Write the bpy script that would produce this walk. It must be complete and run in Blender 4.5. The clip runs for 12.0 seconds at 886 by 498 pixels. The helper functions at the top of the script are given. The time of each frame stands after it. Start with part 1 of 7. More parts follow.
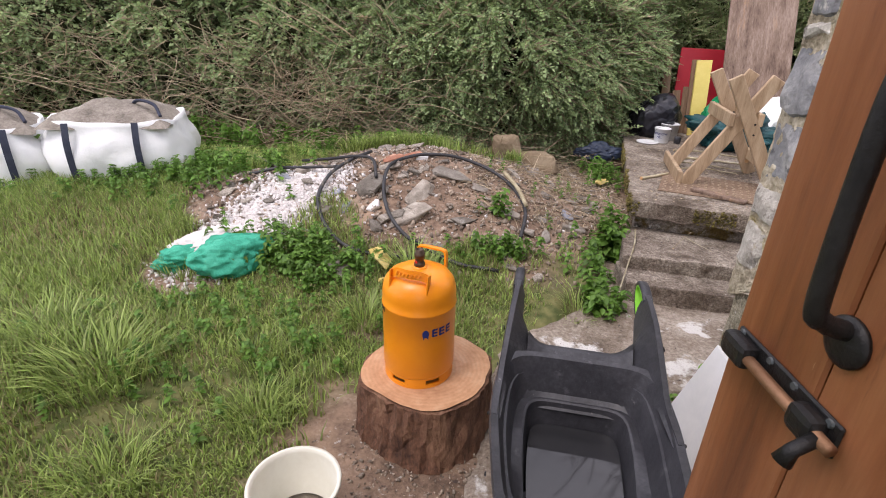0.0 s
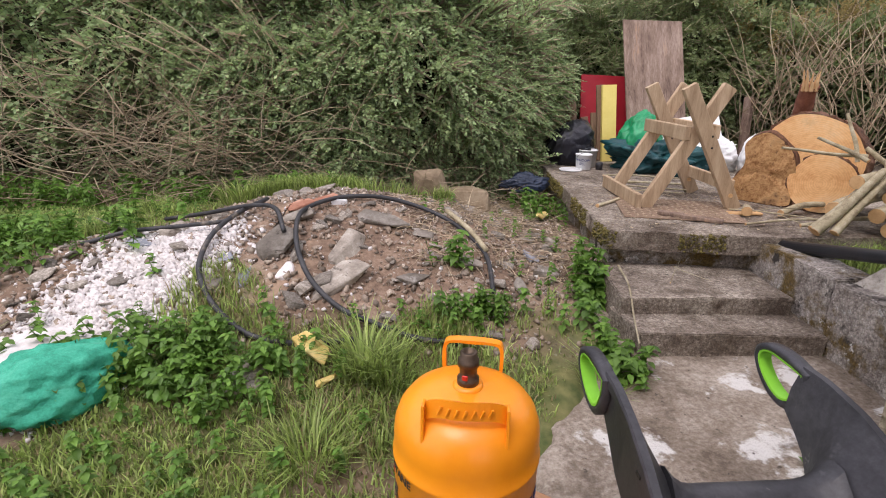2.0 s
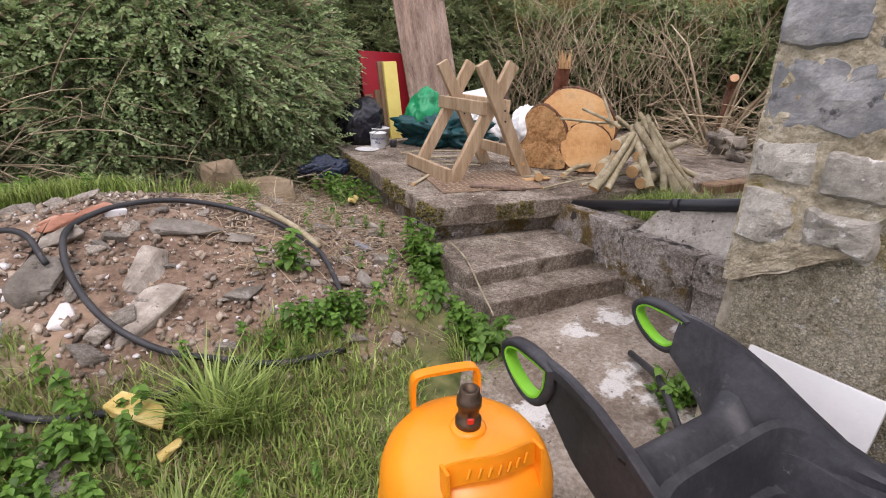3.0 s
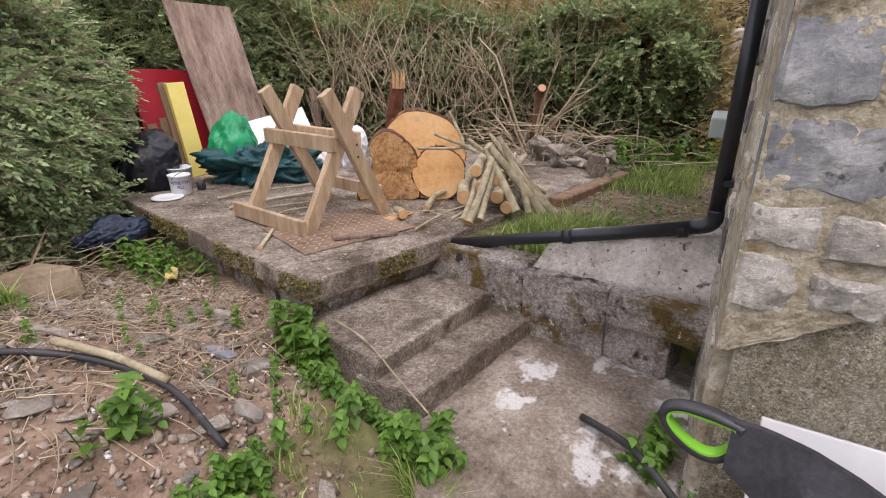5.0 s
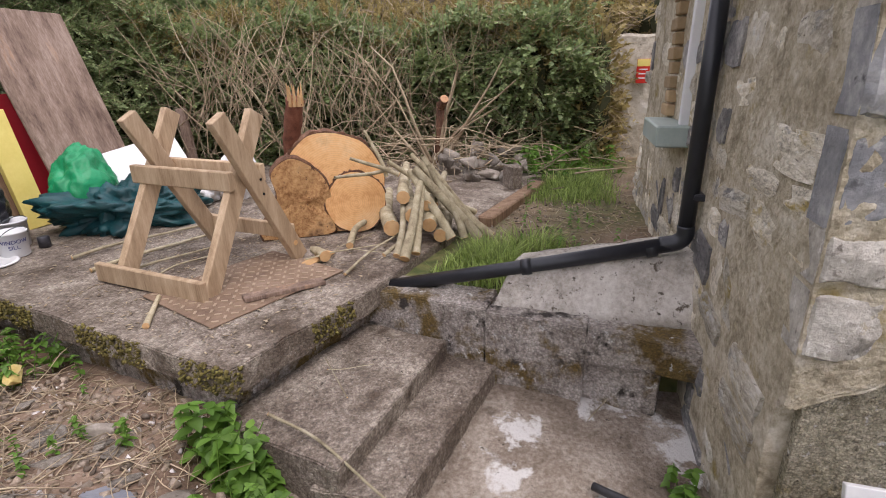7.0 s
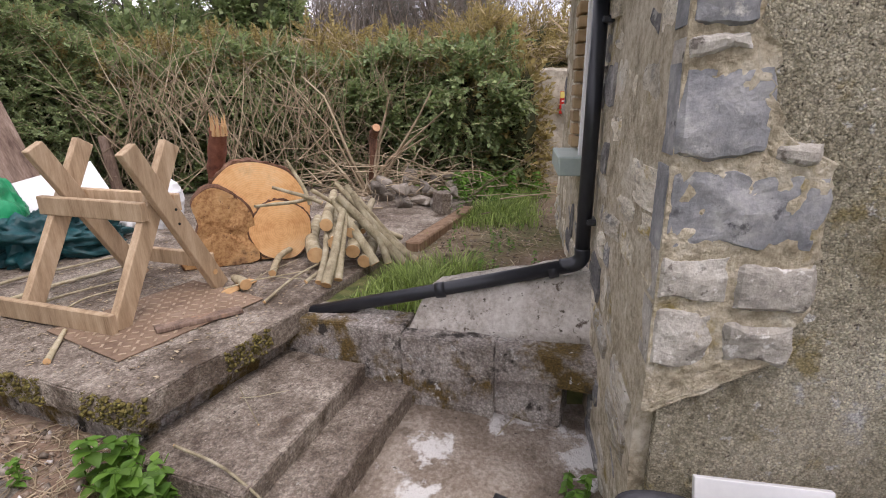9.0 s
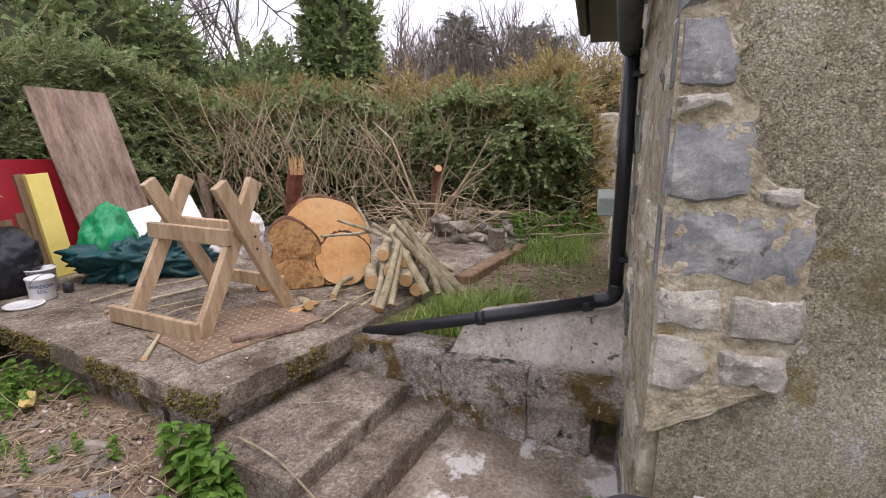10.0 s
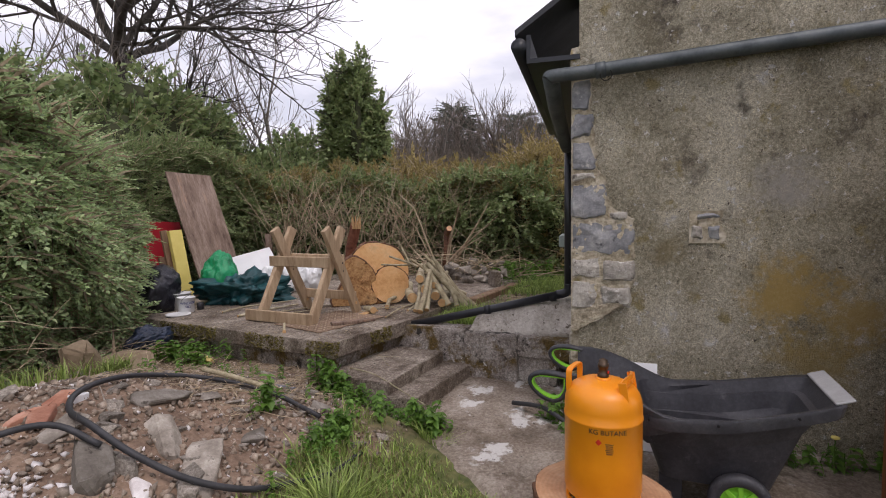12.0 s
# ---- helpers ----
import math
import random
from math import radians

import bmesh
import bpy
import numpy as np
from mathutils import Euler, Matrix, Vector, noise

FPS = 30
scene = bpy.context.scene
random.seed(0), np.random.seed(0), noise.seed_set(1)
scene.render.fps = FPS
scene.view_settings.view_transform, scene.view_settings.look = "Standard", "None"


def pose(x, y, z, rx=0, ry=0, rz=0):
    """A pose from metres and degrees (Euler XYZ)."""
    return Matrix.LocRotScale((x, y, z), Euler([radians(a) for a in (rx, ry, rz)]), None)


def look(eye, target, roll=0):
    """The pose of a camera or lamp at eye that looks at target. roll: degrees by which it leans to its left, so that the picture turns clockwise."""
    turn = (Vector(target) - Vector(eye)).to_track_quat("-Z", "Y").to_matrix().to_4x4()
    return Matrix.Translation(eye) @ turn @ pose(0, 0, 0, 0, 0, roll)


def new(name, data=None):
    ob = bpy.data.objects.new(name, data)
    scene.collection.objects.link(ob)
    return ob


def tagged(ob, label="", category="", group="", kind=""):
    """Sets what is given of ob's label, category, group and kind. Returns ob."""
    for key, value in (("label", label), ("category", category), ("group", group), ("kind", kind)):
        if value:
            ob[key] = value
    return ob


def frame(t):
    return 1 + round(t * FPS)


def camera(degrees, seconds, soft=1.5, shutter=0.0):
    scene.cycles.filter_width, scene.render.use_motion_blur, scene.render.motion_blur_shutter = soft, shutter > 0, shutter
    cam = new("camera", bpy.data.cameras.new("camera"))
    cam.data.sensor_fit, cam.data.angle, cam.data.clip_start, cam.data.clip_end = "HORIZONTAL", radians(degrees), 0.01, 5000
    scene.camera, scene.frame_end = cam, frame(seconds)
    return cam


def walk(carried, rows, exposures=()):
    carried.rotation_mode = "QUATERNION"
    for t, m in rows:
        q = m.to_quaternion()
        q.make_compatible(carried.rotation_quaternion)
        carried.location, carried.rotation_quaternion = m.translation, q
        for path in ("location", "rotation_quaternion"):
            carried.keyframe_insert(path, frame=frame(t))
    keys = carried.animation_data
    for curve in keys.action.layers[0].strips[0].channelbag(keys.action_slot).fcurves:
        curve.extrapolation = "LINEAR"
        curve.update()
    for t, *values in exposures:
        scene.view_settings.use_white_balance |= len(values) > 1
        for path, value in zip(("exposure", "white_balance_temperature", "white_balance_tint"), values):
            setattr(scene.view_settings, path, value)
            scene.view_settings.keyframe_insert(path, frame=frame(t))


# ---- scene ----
cam = camera(83.1, 12.0, soft=1.0)
PATH = [
    (0, (-0.261, 0.103, 1.701), (-0.363, 1.917, 0.866), 1.6),
    (0.5, (-0.286, 0.28, 1.636), (-0.288, 2.146, 0.917), 0.9),
    (1, (-0.319, 0.54, 1.467), (-0.254, 2.428, 0.81), 0.2),
    (1.5, (-0.484, 0.778, 1.42), (-0.262, 2.657, 0.771), 0.4),
    (2, (-0.681, 1.038, 1.386), (-0.293, 2.892, 0.741), 0.7),
    (2.5, (-0.771, 1.256, 1.375), (-0.058, 2.985, 0.666), 1.4),
    (3, (-0.915, 1.375, 1.378), (0.258, 2.832, 0.669), 1.4),
    (3.5, (-1.06, 1.491, 1.409), (0.351, 2.731, 0.721), 1.5),
    (3.7, (-1.058, 1.559, 1.413), (0.41, 2.738, 0.737), 1.6),
    (5.3, (-0.721, 2.263, 1.56), (0.978, 3.044, 0.85), 0.3),
    (5.5, (-0.683, 2.324, 1.567), (1.037, 3.062, 0.861), 0.3),
    (6, (-0.461, 2.493, 1.518), (1.311, 3.142, 0.854), -0.2),
    (6.5, (-0.405, 2.583, 1.537), (1.399, 3.135, 0.873), -1.0),
    (7, (-0.44, 2.614, 1.549), (1.393, 3.047, 0.877), -1.1),
    (7.5, (-0.477, 2.548, 1.575), (1.399, 2.837, 0.945), -0.8),
    (7.7, (-0.491, 2.51, 1.586), (1.397, 2.736, 0.966), -0.6),
    (9.3, (-0.514, 2.345, 1.588), (1.387, 2.615, 1.028), -0.5),
    (9.5, (-0.566, 2.284, 1.595), (1.328, 2.662, 1.074), -0.3),
    (10, (-0.718, 2.238, 1.608), (1.165, 2.753, 1.176), -0.3),
    (10.5, (-1.078, 2.191, 1.568), (0.829, 2.676, 1.209), -0.3),
    (11, (-1.431, 2.2, 1.571), (0.534, 2.453, 1.296), -0.7),
    (11.5, (-1.896, 2.166, 1.559), (0.074, 2.462, 1.383), -1.7),
    (12, (-2.516, 1.987, 1.465), (-0.586, 2.493, 1.332), -0.9),
]
walk(cam, [(t, look(eye, target, roll)) for t, eye, target, roll in PATH],
     exposures=[(t, e, 6500, 20) for t, e in ((0, 0.95), (2.5, 0.9), (5.5, 0.95), (7.5, 0.9), (9.5, 0.88), (10.5, 0.78), (11.2, 0.68), (11.5, 0.55), (12, 0.26))])

# world: overcast daylight
world = bpy.data.worlds.new("sky")
scene.world = world
world.use_nodes = True
_n, _l = world.node_tree.nodes, world.node_tree.links
_bg = _n["Background"]
_sky = _n.new("ShaderNodeTexSky")
_sky.sky_type = "NISHITA"
_sky.sun_disc = False
_sky.sun_elevation, _sky.sun_rotation = radians(63), radians(228)
_tc = _n.new("ShaderNodeTexCoord")
_map = _n.new("ShaderNodeMapping")
_map.inputs["Scale"].default_value = (1.6, 1.6, 5.0)
_l.new(_tc.outputs["Generated"], _map.inputs["Vector"])
_noise = _n.new("ShaderNodeTexNoise")
_noise.inputs["Scale"].default_value = 1.7
_noise.inputs["Detail"].default_value = 6
_l.new(_map.outputs["Vector"], _noise.inputs["Vector"])
_ramp = _n.new("ShaderNodeValToRGB")
_ramp.color_ramp.elements[0].position, _ramp.color_ramp.elements[0].color = 0.36, (5.3, 5.45, 5.9, 1)
_ramp.color_ramp.elements[1].position, _ramp.color_ramp.elements[1].color = 0.6, (9.2, 9.15, 9.5, 1)
_l.new(_noise.outputs["Fac"], _ramp.inputs["Fac"])
_mix = _n.new("ShaderNodeMix")
_mix.data_type = "RGBA"
_mix.inputs["Factor"].default_value = 0.86
_l.new(_sky.outputs["Color"], _mix.inputs["A"])
_l.new(_ramp.outputs["Color"], _mix.inputs["B"])
_l.new(_mix.outputs["Result"], _bg.inputs["Color"])
_bg.inputs["Strength"].default_value = 0.125

sun = new("sun", bpy.data.lights.new("sun", "SUN"))
sun.data.energy, sun.data.angle, sun.data.color = 0.9, radians(20), (1.0, 0.95, 0.88)
sun.matrix_world = look((-5, -2.5, 13), (0, 2, 0))

# ---- building helpers ----
def thing(name, label, category, loc=(0, 0, 0), rz=0.0, group="", kind=""):
    ob = new(name)
    ob.matrix_world = pose(*loc, 0, 0, rz)
    return tagged(ob, label, category, group, kind)


def smooth_faces(me):
    me.polygons.foreach_set("use_smooth", [True] * len(me.polygons))


def part(name, bm, material, parent=None, label="", smooth=False):
    me = bpy.data.meshes.new(name)
    bm.to_mesh(me)
    bm.free()
    if material is not None:
        for m in (material if isinstance(material, (list, tuple)) else [material]):
            me.materials.append(m)
    if smooth:
        smooth_faces(me)
    ob = new(name, me)
    if parent is not None:
        ob.parent = parent
    if label:
        ob["label"] = label
    return ob


def whole(name, bm, material, label, category, loc=(0, 0, 0), rz=0.0, group="", kind="", smooth=False):
    ob = part(name, bm, material, None, "", smooth)
    ob.matrix_world = pose(*loc, 0, 0, rz)
    return tagged(ob, label, category, group, kind)


def bm_box(size, m=None, bevel=0.0, seg=1, bm=None):
    b = bmesh.new()
    bmesh.ops.create_cube(b, size=1.0, matrix=Matrix.Diagonal((*size, 1)))
    if bevel:
        bmesh.ops.bevel(b, geom=b.edges[:], offset=bevel, segments=seg, affect="EDGES", profile=0.6)
    if m is not None:
        b.transform(m)
    if bm is None:
        return b
    return bm_join(bm, b)


def bm_join(bm, other):
    me = bpy.data.meshes.new("tmp")
    other.to_mesh(me)
    other.free()
    bm.from_mesh(me)
    bpy.data.meshes.remove(me)
    return bm


def bm_beam(a, b, w, h, bevel=0.004, up=(0, 0, 1), seg=1):
    """A timber from a to b, w wide and h deep (h along up)."""
    a, b = Vector(a), Vector(b)
    z = (b - a).normalized()
    x = Vector(up).cross(z)
    if x.length < 1e-4:
        x = Vector((1, 0, 0)).cross(z)
    x.normalize()
    y = z.cross(x)
    m = Matrix((x, y, z)).transposed().to_4x4()
    m.translation = (a + b) / 2
    return bm_box((w, h, (b - a).length), m, bevel, seg)


def bm_loft(rings, cap=True):
    """Rings: lists of points with the same count, joined into a skin."""
    bm = bmesh.new()
    vs = [[bm.verts.new(p) for p in r] for r in rings]
    n = len(vs[0])
    for i in range(len(vs) - 1):
        for j in range(n):
            k = (j + 1) % n
            bm.faces.new((vs[i][j], vs[i][k], vs[i + 1][k], vs[i + 1][j]))
    if cap:
        bm.faces.new(list(reversed(vs[0])))
        bm.faces.new(vs[-1])
    return bm


def bm_lathe(profile, n=40, cap=True):
    return bm_loft([[(r * math.cos(2 * math.pi * i / n), r * math.sin(2 * math.pi * i / n), z) for i in range(n)] for r, z in profile], cap)


def bm_tube(points, r, n=10, cap=True):
    """A round tube along points; r is a number or a list."""
    pts = [Vector(p) for p in points]
    rs = r if isinstance(r, (list, tuple)) else [r] * len(pts)
    rings, x = [], None
    for i, p in enumerate(pts):
        t = (pts[min(i + 1, len(pts) - 1)] - pts[max(i - 1, 0)]).normalized()
        if x is None:
            x = t.orthogonal().normalized()
        x = (x - t * x.dot(t)).normalized()
        y = t.cross(x)
        rings.append([p + rs[i] * (math.cos(a) * x + math.sin(a) * y) for a in [2 * math.pi * k / n for k in range(n)]])
    return bm_loft(rings, cap)


def spline(points, n=8):
    """A smooth curve through points."""
    P = [Vector(p) for p in points]
    P = [2 * P[0] - P[1]] + P + [2 * P[-1] - P[-2]]
    out = []
    for i in range(1, len(P) - 2):
        a, b, c, d = P[i - 1:i + 3]
        for k in range(n):
            t = k / n
            out.append(0.5 * ((2 * b) + (c - a) * t + (2 * a - 5 * b + 4 * c - d) * t * t + (3 * b - a - 3 * c + d) * t ** 3))
    return out + [P[-2]]


def rough(bm, amp, scale, seed=0.0):
    """Push vertices about by noise."""
    for v in bm.verts:
        q = v.co * scale + Vector((seed, seed * 1.7, seed * 0.3))
        v.co += amp * noise.noise_vector(q)
    return bm


def bm_slab(outline, z0, z1, cuts=0, bevel=0.0):
    """A plate with the given outline (x, y) between two heights."""
    bm = bmesh.new()
    f = bm.faces.new([bm.verts.new((x, y, z0)) for x, y in outline])
    r = bmesh.ops.extrude_face_region(bm, geom=[f])
    for v in r["geom"]:
        if isinstance(v, bmesh.types.BMVert):
            v.co.z = z1
    bmesh.ops.recalc_face_normals(bm, faces=bm.faces[:])
    if bevel:
        bmesh.ops.bevel(bm, geom=bm.edges[:], offset=bevel, segments=2, affect="EDGES")
    if cuts:
        bmesh.ops.triangulate(bm, faces=[f for f in bm.faces if len(f.verts) > 4])
        bmesh.ops.subdivide_edges(bm, edges=bm.edges[:], cuts=cuts, use_grid_fill=True)
    return bm


def dice(bm, step):
    """Cut a mesh into cells about step metres wide."""
    for axis in range(3):
        lo = min(v.co[axis] for v in bm.verts)
        hi = max(v.co[axis] for v in bm.verts)
        no = [0, 0, 0]
        no[axis] = 1
        k = lo + step
        while k < hi - step * 0.3:
            co = [0, 0, 0]
            co[axis] = k
            bmesh.ops.bisect_plane(bm, geom=bm.verts[:] + bm.edges[:] + bm.faces[:], plane_co=co, plane_no=no)
            k += step
    return bm


def np_mesh(name, verts, tris, materials, mat_index=None, smooth=False):
    """A mesh of triangles from arrays."""
    me = bpy.data.meshes.new(name)
    verts = np.ascontiguousarray(verts, dtype=np.float32)
    tris = np.ascontiguousarray(tris, dtype=np.int32)
    me.vertices.add(len(verts))
    me.vertices.foreach_set("co", verts.ravel())
    me.loops.add(tris.size)
    me.loops.foreach_set("vertex_index", tris.ravel())
    me.polygons.add(len(tris))
    me.polygons.foreach_set("loop_start", np.arange(0, tris.size, 3, dtype=np.int32))
    if mat_index is not None:
        me.polygons.foreach_set("material_index", np.ascontiguousarray(mat_index, dtype=np.int32))
    if smooth:
        me.polygons.foreach_set("use_smooth", np.ones(len(tris), dtype=bool))
    for m in materials:
        me.materials.append(m)
    me.update(calc_edges=True)
    return me


def frames_of(direction, spin):
    """Rotation matrices whose y axis is direction; spin turns about it."""
    d = direction / np.linalg.norm(direction, axis=1, keepdims=True)
    ref = np.where(np.abs(d[:, 2:3]) > 0.9, np.array([[1.0, 0, 0]]), np.array([[0, 0, 1.0]]))
    x = np.cross(d, ref)
    x /= np.linalg.norm(x, axis=1, keepdims=True)
    z = np.cross(x, d)
    c, s = np.cos(spin)[:, None], np.sin(spin)[:, None]
    return np.stack([c * x + s * z, d, -s * x + c * z], axis=2)


def scattered(template, R, T, S):
    """Copies of a template (verts, tris, mats) with turns R, places T and sizes S."""
    V, F, M = template
    k = len(T)
    P = np.einsum("kij,kvj->kvi", R, V[None] * (S[:, None, None] if S.ndim == 1 else S[:, None, :])) + T[:, None, :]
    idx = F[None] + (np.arange(k) * len(V))[:, None, None]
    return P.reshape(-1, 3), idx.reshape(-1, 3), np.tile(M, k)


def merged(chunks):
    vs, fs, ms, off = [], [], [], 0
    for v, f, m in chunks:
        vs.append(v), fs.append(f + off), ms.append(m)
        off += len(v)
    return np.concatenate(vs), np.concatenate(fs), np.concatenate(ms)


def smooth01(a, b, x):
    t = np.clip((np.asarray(x, float) - a) / (b - a), 0, 1)
    return t * t * (3 - 2 * t)


def wobble(x, y, f, s=0.0):
    """Cheap smooth noise in -1..1 for arrays."""
    x, y = np.asarray(x, float) * f, np.asarray(y, float) * f
    return (np.sin(x * 1.3 + 1.7 * np.sin(y * 0.9 + s) + s) + np.sin(y * 1.7 + 1.3 * np.sin(x * 1.1 - s) + 2 * s) + np.sin((x + y) * 2.3 + s * 3 + np.sin(x * 2.9)) * 0.5) / 2.5

# ---- materials ----
def mat(name, stops, scale=8.0, rough_=0.8, bump=0.3, bscale=None, metal=0.0, detail=6.0, stretch=(1, 1, 1), fine=0.35, fscale=None,
        spots=None, per=0.0, island=False, trans=0.0, spec=0.4, dist=0.01, coat=0.0):
    """stops: colours across a noise; spots: (colour, scale, threshold) patches laid over; per: random light or dark of each piece."""
    m = bpy.data.materials.new(name)
    m.use_nodes = True
    n, l = m.node_tree.nodes, m.node_tree.links
    b = n["Principled BSDF"]
    b.inputs["Roughness"].default_value = rough_
    b.inputs["Metallic"].default_value = metal
    b.inputs["Specular IOR Level"].default_value = spec
    b.inputs["Coat Weight"].default_value = coat
    tc = n.new("ShaderNodeTexCoord")
    mp = n.new("ShaderNodeMapping")
    mp.inputs["Scale"].default_value = stretch
    l.new(tc.outputs["Object"], mp.inputs["Vector"])
    src = mp.outputs["Vector"]
    if per:
        info = n.new("ShaderNodeNewGeometry") if island else n.new("ShaderNodeObjectInfo")
        rnd = info.outputs["Random Per Island"] if island else info.outputs["Random"]
        off = n.new("ShaderNodeVectorMath")
        off.operation = "ADD"
        sc = n.new("ShaderNodeMath")
        sc.operation = "MULTIPLY"
        sc.inputs[1].default_value = 37.0
        l.new(rnd, sc.inputs[0])
        l.new(src, off.inputs[0])
        l.new(sc.outputs[0], off.inputs[1])
        src = off.outputs[0]

    def nz(s, d, r=0.6):
        t = n.new("ShaderNodeTexNoise")
        t.inputs["Scale"].default_value = s
        t.inputs["Detail"].default_value = d
        t.inputs["Roughness"].default_value = r
        l.new(src, t.inputs["Vector"])
        return t.outputs["Fac"]

    big = nz(scale, detail)
    small = nz(fscale or scale * 9, 5, 0.7)
    add = n.new("ShaderNodeMath")
    add.operation = "MULTIPLY_ADD"
    sub = n.new("ShaderNodeMath")
    sub.operation = "SUBTRACT"
    sub.inputs[1].default_value = 0.5
    l.new(small, sub.inputs[0])
    l.new(sub.outputs[0], add.inputs[0])
    add.inputs[1].default_value = fine
    l.new(big, add.inputs[2])
    ramp = n.new("ShaderNodeValToRGB")
    el = ramp.color_ramp.elements
    while len(el) < len(stops):
        el.new(0.5)
    for i, c in enumerate(stops):
        el[i].position = 0.28 + 0.44 * i / max(1, len(stops) - 1)
        el[i].color = (*c, 1)
    l.new(add.outputs[0], ramp.inputs["Fac"])
    col = ramp.outputs["Color"]
    for sp in (spots or []):
        c, s, th = sp[:3]
        t = nz(s, 6, 0.65)
        r2 = n.new("ShaderNodeValToRGB")
        r2.color_ramp.elements[0].position, r2.color_ramp.elements[1].position = th, th + (sp[3] if len(sp) > 3 else 0.08)
        l.new(t, r2.inputs["Fac"])
        mx = n.new("ShaderNodeMix")
        mx.data_type = "RGBA"
        l.new(r2.outputs["Color"], mx.inputs["Factor"])
        l.new(col, mx.inputs["A"])
        mx.inputs["B"].default_value = (*c, 1)
        col = mx.outputs["Result"]
    if per:
        hsv = n.new("ShaderNodeHueSaturation")
        mr = n.new("ShaderNodeMapRange")
        mr.inputs["To Min"].default_value, mr.inputs["To Max"].default_value = 1 - per, 1 + per
        l.new(rnd, mr.inputs["Value"])
        l.new(mr.outputs["Result"], hsv.inputs["Value"])
        l.new(col, hsv.inputs["Color"])
        col = hsv.outputs["Color"]
    l.new(col, b.inputs["Base Color"])
    if bump:
        bp = n.new("ShaderNodeBump")
        bp.inputs["Strength"].default_value = bump
        bp.inputs["Distance"].default_value = dist
        hb = nz(bscale, 8, 0.65) if bscale else add.outputs[0]
        l.new(hb, bp.inputs["Height"])
        l.new(bp.outputs["Normal"], b.inputs["Normal"])
    if trans:
        tr = n.new("ShaderNodeBsdfTranslucent")
        l.new(col, tr.inputs["Color"])
        mxs = n.new("ShaderNodeMixShader")
        mxs.inputs["Fac"].default_value = trans
        l.new(b.outputs[0], mxs.inputs[1])
        l.new(tr.outputs[0], mxs.inputs[2])
        l.new(mxs.outputs[0], n["Material Output"].inputs["Surface"])
    return m


M_CONCRETE = mat("weathered concrete", [(0.13, 0.098, 0.074), (0.29, 0.24, 0.192), (0.53, 0.465, 0.385)], 3.0, 0.9, 1.0, 38, fine=0.9, fscale=42, dist=0.02,
                 spots=[((0.11, 0.08, 0.055), 3.3, 0.52, 0.14), ((0.07, 0.06, 0.045), 30, 0.64, 0.05), ((0.56, 0.52, 0.46), 26, 0.66, 0.05)])
M_MOSSY = mat("mossy concrete", [(0.19, 0.16, 0.135), (0.38, 0.335, 0.295), (0.58, 0.53, 0.48)], 4, 0.92, 1.0, 30, fine=0.9, fscale=38, dist=0.025,
              spots=[((0.15, 0.10, 0.03), 3.6, 0.51, 0.09), ((0.05, 0.042, 0.035), 6, 0.57, 0.08), ((0.60, 0.58, 0.55), 13, 0.62, 0.05)])
M_RENDER = mat("lichened roughcast", [(0.27, 0.238, 0.16), (0.54, 0.488, 0.36), (0.78, 0.725, 0.575)], 2.2, 0.95, 1.0, 48, fine=0.85, fscale=50, dist=0.03,
               spots=[((0.30, 0.235, 0.10), 1.3, 0.60, 0.14), ((0.11, 0.09, 0.07), 3.2, 0.58, 0.12), ((0.12, 0.10, 0.075), 40, 0.63, 0.05), ((0.76, 0.74, 0.69), 17, 0.615, 0.04), ((0.40, 0.33, 0.17), 6, 0.60, 0.08), ((0.74, 0.72, 0.68), 4.5, 0.64, 0.06)])
M_MORTAR = mat("lime mortar", [(0.30, 0.25, 0.17), (0.54, 0.47, 0.34), (0.74, 0.68, 0.56)], 5, 0.95, 1.0, 22, fine=0.95, fscale=30, dist=0.05,
               spots=[((0.34, 0.26, 0.09), 4, 0.6, 0.1)])
M_STONE = mat("grey limestone", [(0.10, 0.10, 0.102), (0.25, 0.24, 0.235), (0.50, 0.475, 0.44)], 1.4, 0.85, 1.0, 2.6, fine=0.55, fscale=9, per=0.3, dist=0.05,
              spots=[((0.52, 0.50, 0.46), 2.2, 0.57, 0.06), ((0.36, 0.30, 0.17), 1.6, 0.62, 0.08)])
M_RUBBLEWALL = mat("mortared rubble", [(0.40, 0.355, 0.28), (0.68, 0.62, 0.50), (0.84, 0.79, 0.70)], 1.4, 0.92, 1.0, 4, fine=0.9, fscale=11, per=0.36, dist=0.05,
                   spots=[((0.46, 0.36, 0.15), 1.3, 0.56, 0.1), ((0.25, 0.245, 0.24), 1.1, 0.60, 0.08), ((0.74, 0.71, 0.64), 3, 0.58, 0.06), ((0.14, 0.12, 0.09), 9, 0.63, 0.05)])
M_SOIL = mat("stony soil", [(0.10, 0.065, 0.04), (0.20, 0.135, 0.09), (0.30, 0.24, 0.18)], 3.0, 0.95, 0.9, 40, fine=0.6, fscale=45,
             spots=[((0.36, 0.33, 0.29), 30, 0.64, 0.05)])
M_WOOD = mat("sawn pine", [(0.27, 0.18, 0.105), (0.43, 0.31, 0.195), (0.55, 0.42, 0.285)], 3, 0.7, 0.25, 30, stretch=(6, 6, 0.7), fine=0.5, per=0.12)
M_CUT = mat("fresh cut wood", [(0.42, 0.24, 0.105), (0.58, 0.36, 0.17), (0.66, 0.45, 0.24)], 4, 0.75, 0.3, 30, fine=0.35)
